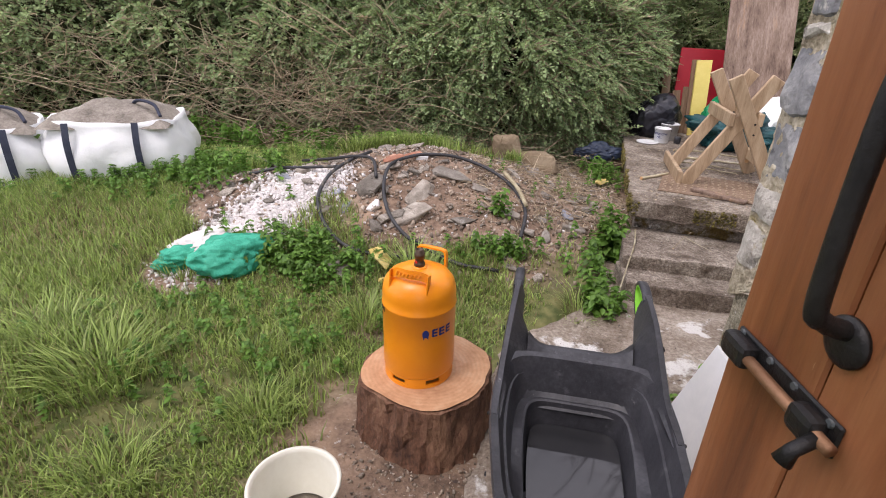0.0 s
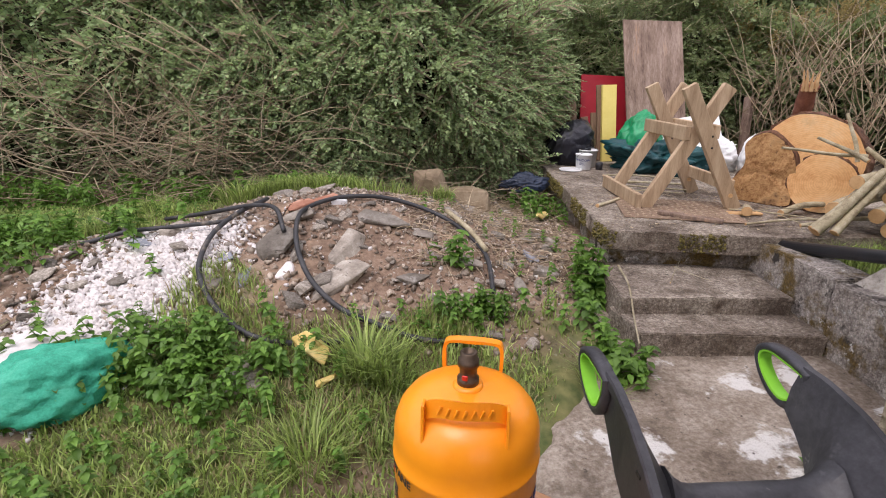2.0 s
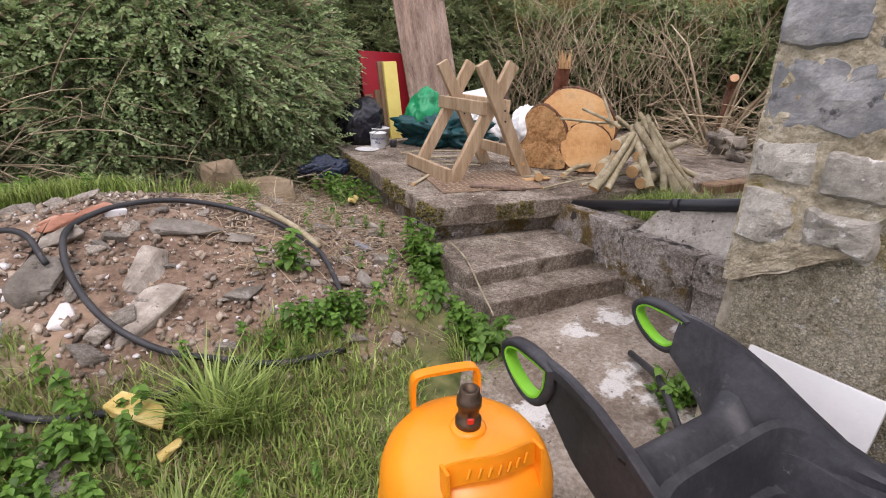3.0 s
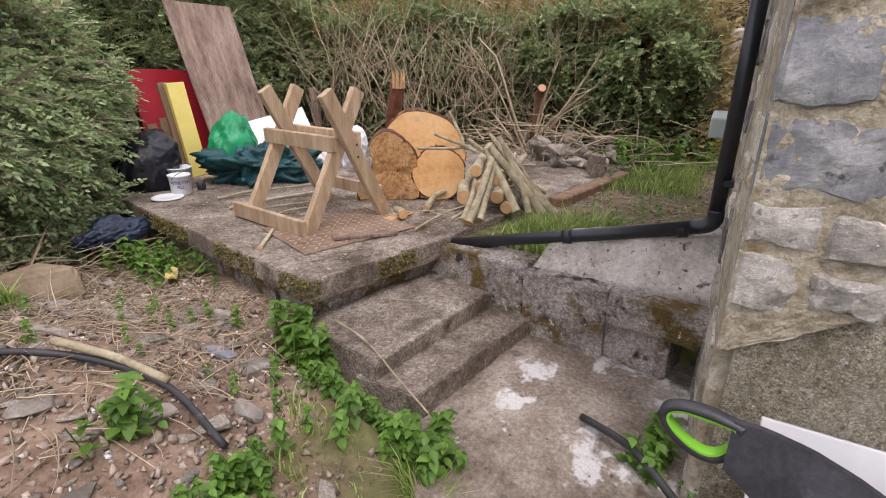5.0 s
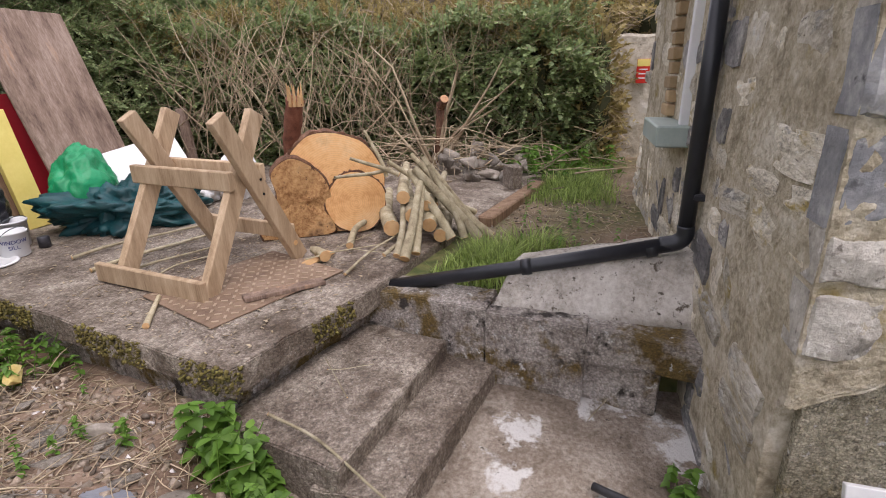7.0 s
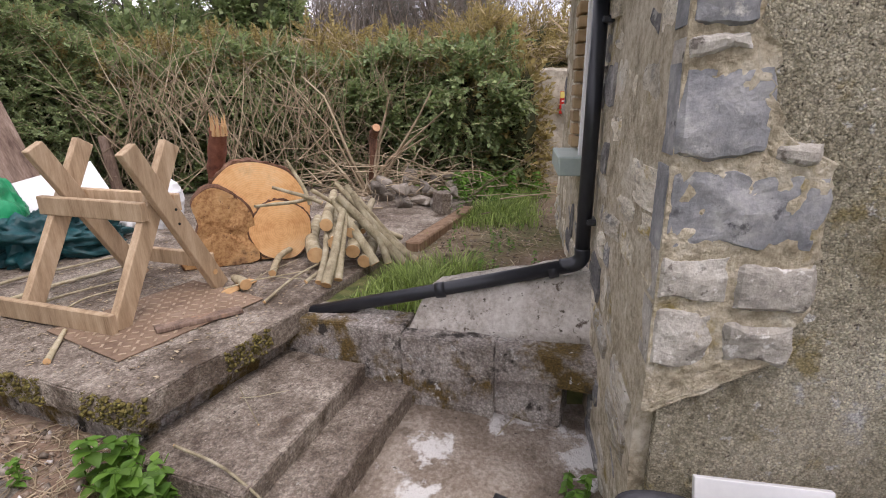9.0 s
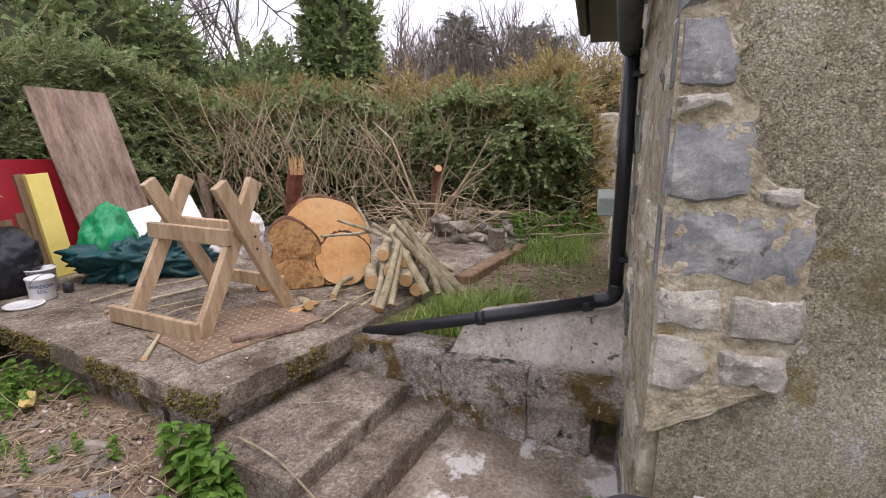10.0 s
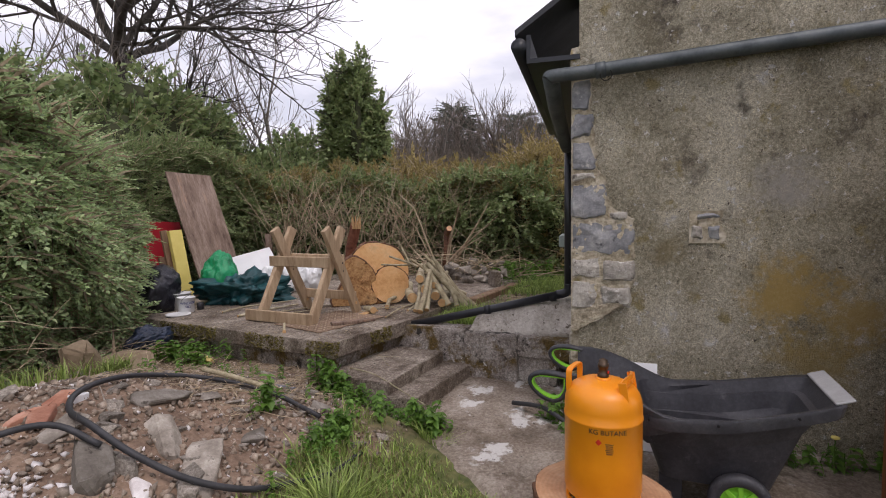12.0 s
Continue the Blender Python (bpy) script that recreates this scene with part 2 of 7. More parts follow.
M_BARK = mat("pine bark", [(0.05, 0.026, 0.017), (0.15, 0.073, 0.043), (0.27, 0.15, 0.09)], 9, 0.95, 1.0, 14, stretch=(1, 1, 0.4), fine=0.6, dist=0.03)
M_ORANGE = mat("orange enamel", [(0.78, 0.24, 0.005), (0.86, 0.29, 0.008), (0.88, 0.31, 0.01)], 2.5, 0.34, 0.05, 60, fine=0.2,
               spots=[((0.36, 0.13, 0.03), 60, 0.74, 0.03)], spec=0.5)
M_BLACKPL = mat("scuffed black plastic", [(0.024, 0.024, 0.028), (0.04, 0.04, 0.046), (0.065, 0.065, 0.072)], 6, 0.46, 0.12, 120, fine=0.7, spots=[((0.13, 0.13, 0.135), 9, 0.62, 0.14), ((0.16, 0.155, 0.15), 30, 0.68, 0.06)])
M_LIME = mat("lime green rubber", [(0.18, 0.50, 0.03), (0.22, 0.58, 0.04)], 8, 0.5, 0.1)
M_PIPE = mat("black drainpipe", [(0.015, 0.016, 0.02), (0.028, 0.03, 0.036)], 5, 0.35, 0.05, 60, spots=[((0.09, 0.085, 0.08), 14, 0.68, 0.08)])
M_DOOR = mat("varnished red-brown wood", [(0.09, 0.03, 0.013), (0.20, 0.072, 0.028), (0.30, 0.125, 0.055)], 2.0, 0.33, 0.1, 24, stretch=(5, 5, 0.5), fine=0.35,
             spots=[((0.40, 0.25, 0.15), 26, 0.69, 0.03), ((0.06, 0.02, 0.01), 5, 0.62, 0.1)])
M_IRON = mat("black iron", [(0.012, 0.012, 0.013), (0.03, 0.029, 0.028)], 20, 0.42, 0.3, 60, metal=0.5, spots=[((0.12, 0.06, 0.03), 25, 0.68, 0.06)])


def lichen(m, centre, radius, colour, strength=0.85):
    """A patch of lichen with a ragged edge round a place on the wall."""
    n, l = m.node_tree.nodes, m.node_tree.links
    b = n["Principled BSDF"]
    tc = n.new("ShaderNodeTexCoord")
    dist = n.new("ShaderNodeVectorMath")
    dist.operation = "DISTANCE"
    dist.inputs[1].default_value = centre
    l.new(tc.outputs["Object"], dist.inputs[0])
    t = n.new("ShaderNodeTexNoise")
    t.inputs["Scale"].default_value, t.inputs["Detail"].default_value, t.inputs["Roughness"].default_value = 7, 10, 0.8
    l.new(tc.outputs["Object"], t.inputs["Vector"])
    ma = n.new("ShaderNodeMath")
    ma.operation = "MULTIPLY_ADD"
    ma.inputs[1].default_value = 3.4 * radius
    l.new(t.outputs["Fac"], ma.inputs[0])
    l.new(dist.outputs["Value"], ma.inputs[2])
    mr = n.new("ShaderNodeMapRange")
    mr.inputs["From Min"].default_value, mr.inputs["From Max"].default_value = radius * 1.85, radius * 2.5
    mr.inputs["To Min"].default_value, mr.inputs["To Max"].default_value = strength, 0.0
    l.new(ma.outputs[0], mr.inputs["Value"])
    mx = n.new("ShaderNodeMix")
    mx.data_type = "RGBA"
    l.new(mr.outputs["Result"], mx.inputs["Factor"])
    l.new(b.inputs["Base Color"].links[0].from_socket, mx.inputs["A"])
    mx.inputs["B"].default_value = (*colour, 1)
    l.new(mx.outputs["Result"], b.inputs["Base Color"])


def pebbled(m, scale, dark, dist, strength=1.0):
    """Grit of single pebbles: each with its own tone, the pits between them dark and deep."""
    n, l = m.node_tree.nodes, m.node_tree.links
    b = n["Principled BSDF"]
    tc = n.new("ShaderNodeTexCoord")
    wob = n.new("ShaderNodeTexNoise")
    wob.inputs["Scale"].default_value, wob.inputs["Detail"].default_value = scale * 0.7, 3
    l.new(tc.outputs["Object"], wob.inputs["Vector"])
    off = n.new("ShaderNodeVectorMath")
    off.operation = "MULTIPLY_ADD"
    off.inputs[1].default_value = (0.9 / scale,) * 3
    l.new(wob.outputs["Color"], off.inputs[0])
    l.new(tc.outputs["Object"], off.inputs[2])
    v = n.new("ShaderNodeTexVoronoi")
    v.inputs["Scale"].default_value = scale
    l.new(off.outputs[0], v.inputs["Vector"])
    sep = n.new("ShaderNodeSeparateColor")
    l.new(v.outputs["Color"], sep.inputs[0])
    tone = n.new("ShaderNodeMapRange")
    tone.inputs["To Min"].default_value, tone.inputs["To Max"].default_value = 1 - 0.9 * dark, 1 + 0.75 * dark
    l.new(sep.outputs[0], tone.inputs["Value"])
    pit = n.new("ShaderNodeMapRange")
    pit.inputs["From Min"].default_value, pit.inputs["From Max"].default_value = 0.45, 0.85
    pit.inputs["To Min"].default_value, pit.inputs["To Max"].default_value = 1.0, 1 - dark
    l.new(v.outputs["Distance"], pit.inputs["Value"])
    mul = n.new("ShaderNodeMath")
    mul.operation = "MULTIPLY"
    l.new(tone.outputs["Result"], mul.inputs[0])
    l.new(pit.outputs["Result"], mul.inputs[1])
    hsv = n.new("ShaderNodeHueSaturation")
    l.new(mul.outputs[0], hsv.inputs["Value"])
    l.new(b.inputs["Base Color"].links[0].from_socket, hsv.inputs["Color"])
    l.new(hsv.outputs["Color"], b.inputs["Base Color"])
    bp = n.new("ShaderNodeBump")
    bp.inputs["Strength"].default_value, bp.inputs["Distance"].default_value = strength, dist
    bp.invert = True
    l.new(v.outputs["Distance"], bp.inputs["Height"])
    l.new(b.inputs["Normal"].links[0].from_socket, bp.inputs["Normal"])
    l.new(bp.outputs["Normal"], b.inputs["Normal"])


pebbled(M_RENDER, 170, 0.34, 0.008)
pebbled(M_CONCRETE, 120, 0.30, 0.006, 0.8)
pebbled(M_MOSSY, 100, 0.30, 0.007, 0.8)
lichen(M_RENDER, (0.77, 0.80, 0.98), 0.32, (0.50, 0.34, 0.10))
lichen(M_RENDER, (0.76, 0.45, 0.85), 0.30, (0.46, 0.32, 0.10))
lichen(M_RENDER, (0.78, 0.62, 0.62), 0.34, (0.40, 0.29, 0.10), 0.7)
lichen(M_RENDER, (0.79, 0.80, 1.60), 0.24, (0.50, 0.47, 0.43), 0.7)
lichen(M_RENDER, (0.80, 1.42, 1.25), 0.16, (0.30, 0.24, 0.12), 0.6)

# ---- ground ----
def yard_edge(y):
    return np.interp(y, [-0.4, 0.8, 1.6, 2.4, 3.05, 3.7], [-0.7, -0.5, -0.25, -0.08, 0.5, 0.74])


def ground_z(x, y):
    x, y = np.asarray(x, float), np.asarray(y, float)
    z = 0.02 + 0.09 * smooth01(-0.35, -1.3, x) + 0.03 * wobble(x, y, 1.4, 1.0)
    z = z + 0.29 * smooth01(2.4, 4.2, y) * (1 - 0.35 * smooth01(0.1, 0.9, x))
    z = z + 0.30 * np.exp(-((x + 0.6) / 0.85) ** 2 - ((y - 4.45) / 0.85) ** 2)
    z = z + 0.14 * np.exp(-((x + 1.8) / 0.6) ** 2 - ((y - 3.85) / 0.5) ** 2)
    z = z + 0.2 * smooth01(5.6, 7.5, y) - 0.05 * smooth01(-0.4, -2.5, x) * smooth01(4.0, 5.0, y)
    pit = smooth01(0.62, 0.86, x) * smooth01(3.95, 3.6, y)
    z = z * (1 - pit) + 0.0 * pit
    yard = smooth01(0.02, 0.16, x - yard_edge(y)) * smooth01(3.7, 3.5, y) * smooth01(-0.6, -0.3, y)
    z = z * (1 - yard) - 0.04 * yard
    upper = 0.42 + 0.03 * wobble(x, y, 2.0, 4.0) + 0.012 * np.maximum(x - 4, 0)
    s = smooth01(1.82, 1.95, x)
    z = z * (1 - s) + upper * s
    far = smooth01(9, 40, np.hypot(x, y - 3))
    return z * (1 - far) + 0.6 * far


def axis_steps(lo, hi, step):
    a = list(np.arange(lo, hi + 1e-6, step))
    d = step
    while a[-1] < 900:
        d *= 1.35
        a.append(a[-1] + d)
    d, b = step, []
    p = lo
    while p > -900:
        d *= 1.35
        p -= d
        b.append(p)
    return np.array(b[::-1] + a)


def soil_amount(x, y):
    """1 on the bare rubble heap and trodden earth, 0 on grass."""
    w = 0.16 * wobble(x, y, 4.0, 2.0) + 0.1 * wobble(x, y, 11.0, 5.0)
    heap = smooth01(1.15, 0.8, np.hypot((x + 0.3) / 1.55, (y - 4.45) / 1.35) + w)
    right = smooth01(-0.1, 0.2, x + w) * smooth01(3.25, 3.6, y + w) * smooth01(6.6, 6.0, y) * smooth01(1.9, 1.6, x)
    gap = smooth01(0.9, 0.6, np.hypot((x + 1.9) / 0.9, (y - 3.8) / 0.75) + w)
    door = smooth01(1.15, 0.75, np.hypot((x + 0.35) / 0.75, (y - 1.2) / 1.0) + w)
    worn = 0.8 * smooth01(0.32, 0.18, np.hypot((x + 0.75) / 1.2, (y - 2.45) / 0.45) + w)
    yard = smooth01(2.4, 2.9, x) * smooth01(3.4, 2.9, y + w) * (0.55 + 0.5 * wobble(x, y, 2.6, 3.0))
    under = smooth01(5.3, 5.9, y + w)
    f = np.clip(((x + 2.1) * 0.65 + (y - 2.95) * 1.0) / (0.65 ** 2 + 1.0), 0, 1)
    spill = smooth01(0.36, 0.22, np.hypot(x + 2.1 - 0.65 * f, y - 2.95 - f) + 0.4 * w)
    return np.clip(np.maximum.reduce([spill, heap, right, gap, door, worn, yard, under]), 0, 1)


GX, GY = axis_steps(-5.0, 7.5, 0.07), axis_steps(-1.0, 8.0, 0.07)
_gx, _gy = np.meshgrid(GX, GY)
_gz = ground_z(_gx, _gy) + 0.012 * soil_amount(_gx, _gy) * wobble(_gx, _gy, 17, 1.5)
_nx, _ny = len(GX), len(GY)
_i = (np.arange(_ny - 1)[:, None] * _nx + np.arange(_nx - 1)[None]).ravel()
_tri = np.concatenate([np.stack([_i, _i + 1, _i + _nx + 1], 1), np.stack([_i, _i + _nx + 1, _i + _nx], 1)])


def ground_material():
    m = mat("ground", [(0.09, 0.058, 0.04), (0.215, 0.145, 0.10), (0.36, 0.27, 0.20)], 3.0, 0.95, 0.9, 40, fine=0.6, fscale=45,
            spots=[((0.40, 0.37, 0.33), 30, 0.61, 0.05), ((0.07, 0.05, 0.04), 22, 0.62, 0.05), ((0.36, 0.25, 0.17), 1.6, 0.56, 0.1)])
    n, l = m.node_tree.nodes, m.node_tree.links
    b = n["Principled BSDF"]
    at = n.new("ShaderNodeAttribute")
    at.attribute_name = "bare"
    t = n.new("ShaderNodeTexNoise")
    t.inputs["Scale"].default_value, t.inputs["Detail"].default_value = 14, 8
    tc = n.new("ShaderNodeTexCoord")
    l.new(tc.outputs["Object"], t.inputs["Vector"])
    r = n.new("ShaderNodeValToRGB")
    for e, p, c in zip(r.color_ramp.elements, (0.3, 0.7), ((0.05, 0.075, 0.018, 1), (0.18, 0.17, 0.065, 1))):
        e.position, e.color = p, c
    l.new(t.outputs["Fac"], r.inputs["Fac"])
    old = b.inputs["Base Color"].links[0].from_socket
    mx = n.new("ShaderNodeMix")
    mx.data_type = "RGBA"
    l.new(at.outputs["Fac"], mx.inputs["Factor"])
    l.new(r.outputs["Color"], mx.inputs["A"])
    l.new(old, mx.inputs["B"])
    l.new(mx.outputs["Result"], b.inputs["Base Color"])
    return m


_me = np_mesh("ground", np.stack([_gx.ravel(), _gy.ravel(), _gz.ravel()], 1), _tri, [ground_material()], smooth=True)
_at = _me.attributes.new("bare", "FLOAT", "POINT")
_at.data.foreach_set("value", soil_amount(_gx, _gy).ravel().astype(np.float32))
tagged(new("ground", _me), "uneven garden ground of grass, bare soil and rubble", "ground", kind="structure")


# ---- concrete floor of the sunken yard ----
def yard_floor():
    xs, ys = np.arange(-0.9, 1.86, 0.035), np.arange(-0.4, 3.7, 0.035)
    X, Y = np.meshgrid(xs, ys)
    edge = yard_edge(Y) + 0.06 * wobble(X, Y, 5, 1) + 0.03 * wobble(X, Y, 17, 2)
    Z = ground_z(X, Y)
    top = 0.04 + 0.012 * wobble(X, Y, 3.0, 7) + 0.005 * wobble(X, Y, 19, 3)
    k = smooth01(-0.03, 0.05, X - edge)
    Z = (Z - 0.04) * (1 - k) + top * k
    nx, ny = len(xs), len(ys)
    i = (np.arange(ny - 1)[:, None] * nx + np.arange(nx - 1)[None]).ravel()
    tri = np.concatenate([np.stack([i, i + 1, i + nx + 1], 1), np.stack([i, i + nx + 1, i + nx], 1)])
    m = mat("worn yard concrete", [(0.14, 0.105, 0.075), (0.27, 0.22, 0.172), (0.46, 0.40, 0.335)], 2.6, 0.9, 1.0, 42, fine=0.8, fscale=45, dist=0.02,
            spots=[((0.66, 0.64, 0.61), 2.3, 0.555, 0.04), ((0.12, 0.09, 0.065), 3.4, 0.57, 0.1), ((0.08, 0.065, 0.05), 26, 0.64, 0.05)])
    me = np_mesh("pavement", np.stack([X.ravel(), Y.ravel(), Z.ravel()], 1), tri, [m], smooth=True)
    tagged(new("pavement", me), "worn grey concrete floor of the sunken yard with pale patches", "pavement", kind="structure")


yard_floor()


# ---- raised slab and steps ----
def concrete(name, outline, z0, z1, material, label, category, kind="structure", step=0.07, amp=0.007, bevel=0.006, seed=1.0, parent=None, amp2=0.008):
    bm = bm_slab(outline, z0, z1, bevel=bevel)
    dice(bm, step)
    rough(bm, amp, 9.0, seed)
    rough(bm, amp2, 23.0, seed + 3)
    if parent is not None:
        o = part(name, bm, material, parent, smooth=True)
        o.data.set_sharp_from_angle(angle=radians(38))
        return o
    return whole(name, bm, material, label, category, kind=kind, smooth=True)


SLAB = [(0.955, 3.79), (1.78, 3.52), (3.0, 3.25), (4.95, 2.78), (6.1, 6.4), (3.6, 7.3), (1.75, 7.3), (1.42, 5.85)]
_base = [(1.03, 3.87), (1.83, 3.6), (4.95, 2.86), (6.05, 6.3), (3.6, 7.2), (1.82, 7.2), (1.5, 5.85)]
slab = thing("raised_slab", "raised weathered concrete slab with mossy broken edges", "slab", kind="structure")
concrete("slab_top", SLAB, 0.365, 0.49, M_CONCRETE, "", "", parent=slab, seed=1.3)
concrete("slab_base", _base, -0.05, 0.37, M_MOSSY, "", "", parent=slab, seed=2.3, bevel=0.0, step=0.15)

steps = thing("garden_steps", "two worn concrete steps up to the raised slab", "steps", kind="structure")
concrete("step", [(0.79, 3.075), (1.72, 2.865), (1.80, 3.22), (0.80, 3.42)], -0.05, 0.16, M_CONCRETE, "", "", parent=steps, seed=5.0)
concrete("step", [(0.80, 3.30), (1.74, 3.12), (1.86, 3.6), (0.95, 3.88)], -0.05, 0.255, M_CONCRETE, "", "", parent=steps, seed=8.0)

# ---- retaining wall and ledge ----
rwall = thing("retaining_wall", "low mossy concrete retaining wall beside the steps", "wall", kind="structure")
concrete("wall_section", [(1.86, 3.60), (1.745, 2.93), (1.98, 2.89), (2.10, 3.52)], -0.05, 0.45, M_MOSSY, "", "", parent=rwall, seed=11.0)
concrete("wall_section", [(1.74, 2.925), (1.655, 2.45), (1.90, 2.42), (1.98, 2.89)], -0.05, 0.435, M_MOSSY, "", "", parent=rwall, seed=12.0)
concrete("wall_section", [(1.652, 2.445), (1.56, 1.98), (1.90, 1.9), (1.90, 2.42)], 0.27, 0.43, M_MOSSY, "", "", parent=rwall, seed=13.0)
concrete("wall_section", [(1.70, 2.45), (1.62, 2.12), (1.90, 2.06), (1.92, 2.42)], -0.05, 0.28, M_MOSSY, "", "", parent=rwall, seed=14.0)


def ledge():
    bm = bmesh.new()
    low = [(1.80, 2.90, 0.40), (1.74, 1.95, 0.42)]
    top = [(1.96, 2.84, 0.565), (1.95, 1.93, 0.74)]
    back = [(2.35, 2.80, 0.53), (2.35, 1.90, 0.70)]
    foot = [(2.35, 2.80, 0.2), (2.35, 1.90, 0.2)]
    vs = [[bm.verts.new(p) for p in pair] for pair in (low, top, back, foot)]
    for a, b in zip(vs, vs[1:] + vs[:1]):
        bm.faces.new((a[0], a[1], b[1], b[0]))
    bm.faces.new([p[0] for p in vs])
    bm.faces.new([p[1] for p in reversed(vs)])
    bmesh.ops.recalc_face_normals(bm, faces=bm.faces[:])
    dice(bm, 0.09)
    rough(bm, 0.018, 7, 3.0)
    rough(bm, 0.008, 25, 4.0)
    # pale concrete, lightened further: the light on the sloping face is in the colour
    part("ledge", bm, mat("pale sky-lit broken concrete", [(0.30, 0.265, 0.22), (0.50, 0.455, 0.395), (0.66, 0.62, 0.56)], 4, 0.92, 1.0, 34, fine=0.8, fscale=40, dist=0.02, spots=[((0.12, 0.095, 0.07), 11, 0.60, 0.05), ((0.09, 0.075, 0.055), 28, 0.62, 0.05)]), rwall, "sloping broken concrete ledge", smooth=True)


ledge()

# ---- house ----
A0, A1 = Vector((0.835, 2.0, 0)), Vector((0.74, -0.2, 0))    # rendered gable wall
B1 = Vector((4.1, 1.93, 0))                                 # far end of the stone side wall
house = thing("house", "old stone cottage with roughcast gable and slate eaves", "house", kind="structure")


def wall_panel(name, a, b, z0, z1, thick, material, step=0.06, amp=0.008, top=None):
    """An upright wall whose face runs from a to b, with thickness behind it."""
    d = (b - a).normalized()
    nrm = Vector((-d.y, d.x, 0))
    L = (b - a).length
    nu, nv = max(2, int(L / step)), max(2, int((z1 - z0) / step))
    bm = bmesh.new()
    grid = []
    for j in range(nv + 1):
        row = []
        for i in range(nu + 1):
            u, z = L * i / nu, z0 + (z1 - z0) * j / nv
            p = a + d * u + Vector((0, 0, z))
            q = p * 5.0
            p = p + nrm * (amp * noise.noise(q) + amp * 0.6 * noise.noise(q * 4.3) + amp * 1.5 * noise.noise(q * 0.35))
            row.append(bm.verts.new(p))
        grid.append(row)
    for j in range(nv):
        for i in range(nu):
            bm.faces.new((grid[j][i], grid[j][i + 1], grid[j + 1][i + 1], grid[j + 1][i]))
    border = [e for e in bm.edges if e.is_boundary]
    r = bmesh.ops.extrude_edge_only(bm, edges=border)
    for v in [g for g in r["geom"] if isinstance(g, bmesh.types.BMVert)]:
        v.co -= nrm * thick
    bmesh.ops.recalc_face_normals(bm, faces=bm.faces[:])
    return part(name, bm, material, house, smooth=False)


wall_panel("gable_wall", A1, A0 - (A0 - A1).normalized() * 0.045, -0.05, 4.2, 0.4, M_RENDER, 0.035, 0.006)
wall_panel("side_wall", A0 + (B1 - A0).normalized() * 0.035, B1, -0.05, 2.5, 0.4, M_MORTAR, 0.07)

# ---- materials of the things ----
def ring_mat(name, cols, freq, seed=0.0, axis="Z"):
    """Sawn end grain: year rings round the object's axis."""
    m = mat(name, cols, 3.0, 0.75, 0.35, 25, fine=0.5, fscale=30, spots=[((0.30, 0.15, 0.06), 3.0, 0.60, 0.2)])
    n, l = m.node_tree.nodes, m.node_tree.links
    b = n["Principled BSDF"]
    tc = n.new("ShaderNodeTexCoord")
    w = n.new("ShaderNodeTexWave")
    w.wave_type, w.rings_direction = "RINGS", axis
    w.inputs["Scale"].default_value, w.inputs["Distortion"].default_value, w.inputs["Detail"].default_value = freq, 2.5, 3
    w.inputs["Phase Offset"].default_value = seed
    l.new(tc.outputs["Object"], w.inputs["Vector"])
    mr = n.new("ShaderNodeMapRange")
    mr.inputs["To Min"].default_value, mr.inputs["To Max"].default_value = 0.94, 1.03
    l.new(w.outputs["Fac"], mr.inputs["Value"])
    hsv = n.new("ShaderNodeHueSaturation")
    l.new(mr.outputs["Result"], hsv.inputs["Value"])
    l.new(b.inputs["Base Color"].links[0].from_socket, hsv.inputs["Color"])
    l.new(hsv.outputs["Color"], b.inputs["Base Color"])
    return m


M_RINGS = ring_mat("sawn end grain", [(0.58, 0.28, 0.10), (0.76, 0.44, 0.19), (0.82, 0.55, 0.29)], 22)
M_STUMPTOP = ring_mat("weathered end grain", [(0.36, 0.18, 0.09), (0.50, 0.28, 0.15), (0.60, 0.40, 0.26)], 17, 2.0)
M_PLY = mat("weathered plywood", [(0.10, 0.062, 0.045), (0.23, 0.16, 0.12), (0.38, 0.29, 0.235)], 3.2, 0.8, 0.3, 30, stretch=(2.6, 2.6, 0.6), fine=0.6, spots=[((0.38, 0.21, 0.10), 1.6, 0.57, 0.12), ((0.06, 0.042, 0.036), 2.2, 0.60, 0.10)])
M_BOARD = mat("brown planks", [(0.14, 0.08, 0.045), (0.26, 0.165, 0.1), (0.34, 0.24, 0.16)], 3, 0.8, 0.3, 30, stretch=(6, 6, 0.6), fine=0.5, per=0.2)
M_RED = mat("red painted board", [(0.30, 0.008, 0.018), (0.40, 0.014, 0.026)], 3, 0.55, 0.1, 40)
M_YELLOW = mat("yellow foam board", [(0.70, 0.56, 0.14), (0.82, 0.68, 0.22)], 5, 0.8, 0.15, 60)
M_BLACKBAG = mat("black bin bag", [(0.008, 0.008, 0.012), (0.02, 0.02, 0.028)], 5, 0.28, 0.6, 14, fine=0.6, dist=0.02)
M_NAVY = mat("dark blue plastic", [(0.012, 0.018, 0.035), (0.03, 0.045, 0.08)], 6, 0.35, 0.5, 15, dist=0.02)
M_GREENBAG = mat("green plastic bag", [(0.0, 0.14, 0.05), (0.005, 0.26, 0.10), (0.02, 0.34, 0.15)], 5, 0.4, 0.5, 14, dist=0.02)
M_TEAL = mat("dark teal tarpaulin", [(0.004, 0.03, 0.035), (0.008, 0.06, 0.068), (0.015, 0.095, 0.10)], 5, 0.45, 0.5, 14, dist=0.02)
M_NET = mat("green mesh sack", [(0.01, 0.22, 0.13), (0.03, 0.36, 0.23), (0.07, 0.45, 0.30)], 12, 0.7, 0.6, 120, fine=0.6)
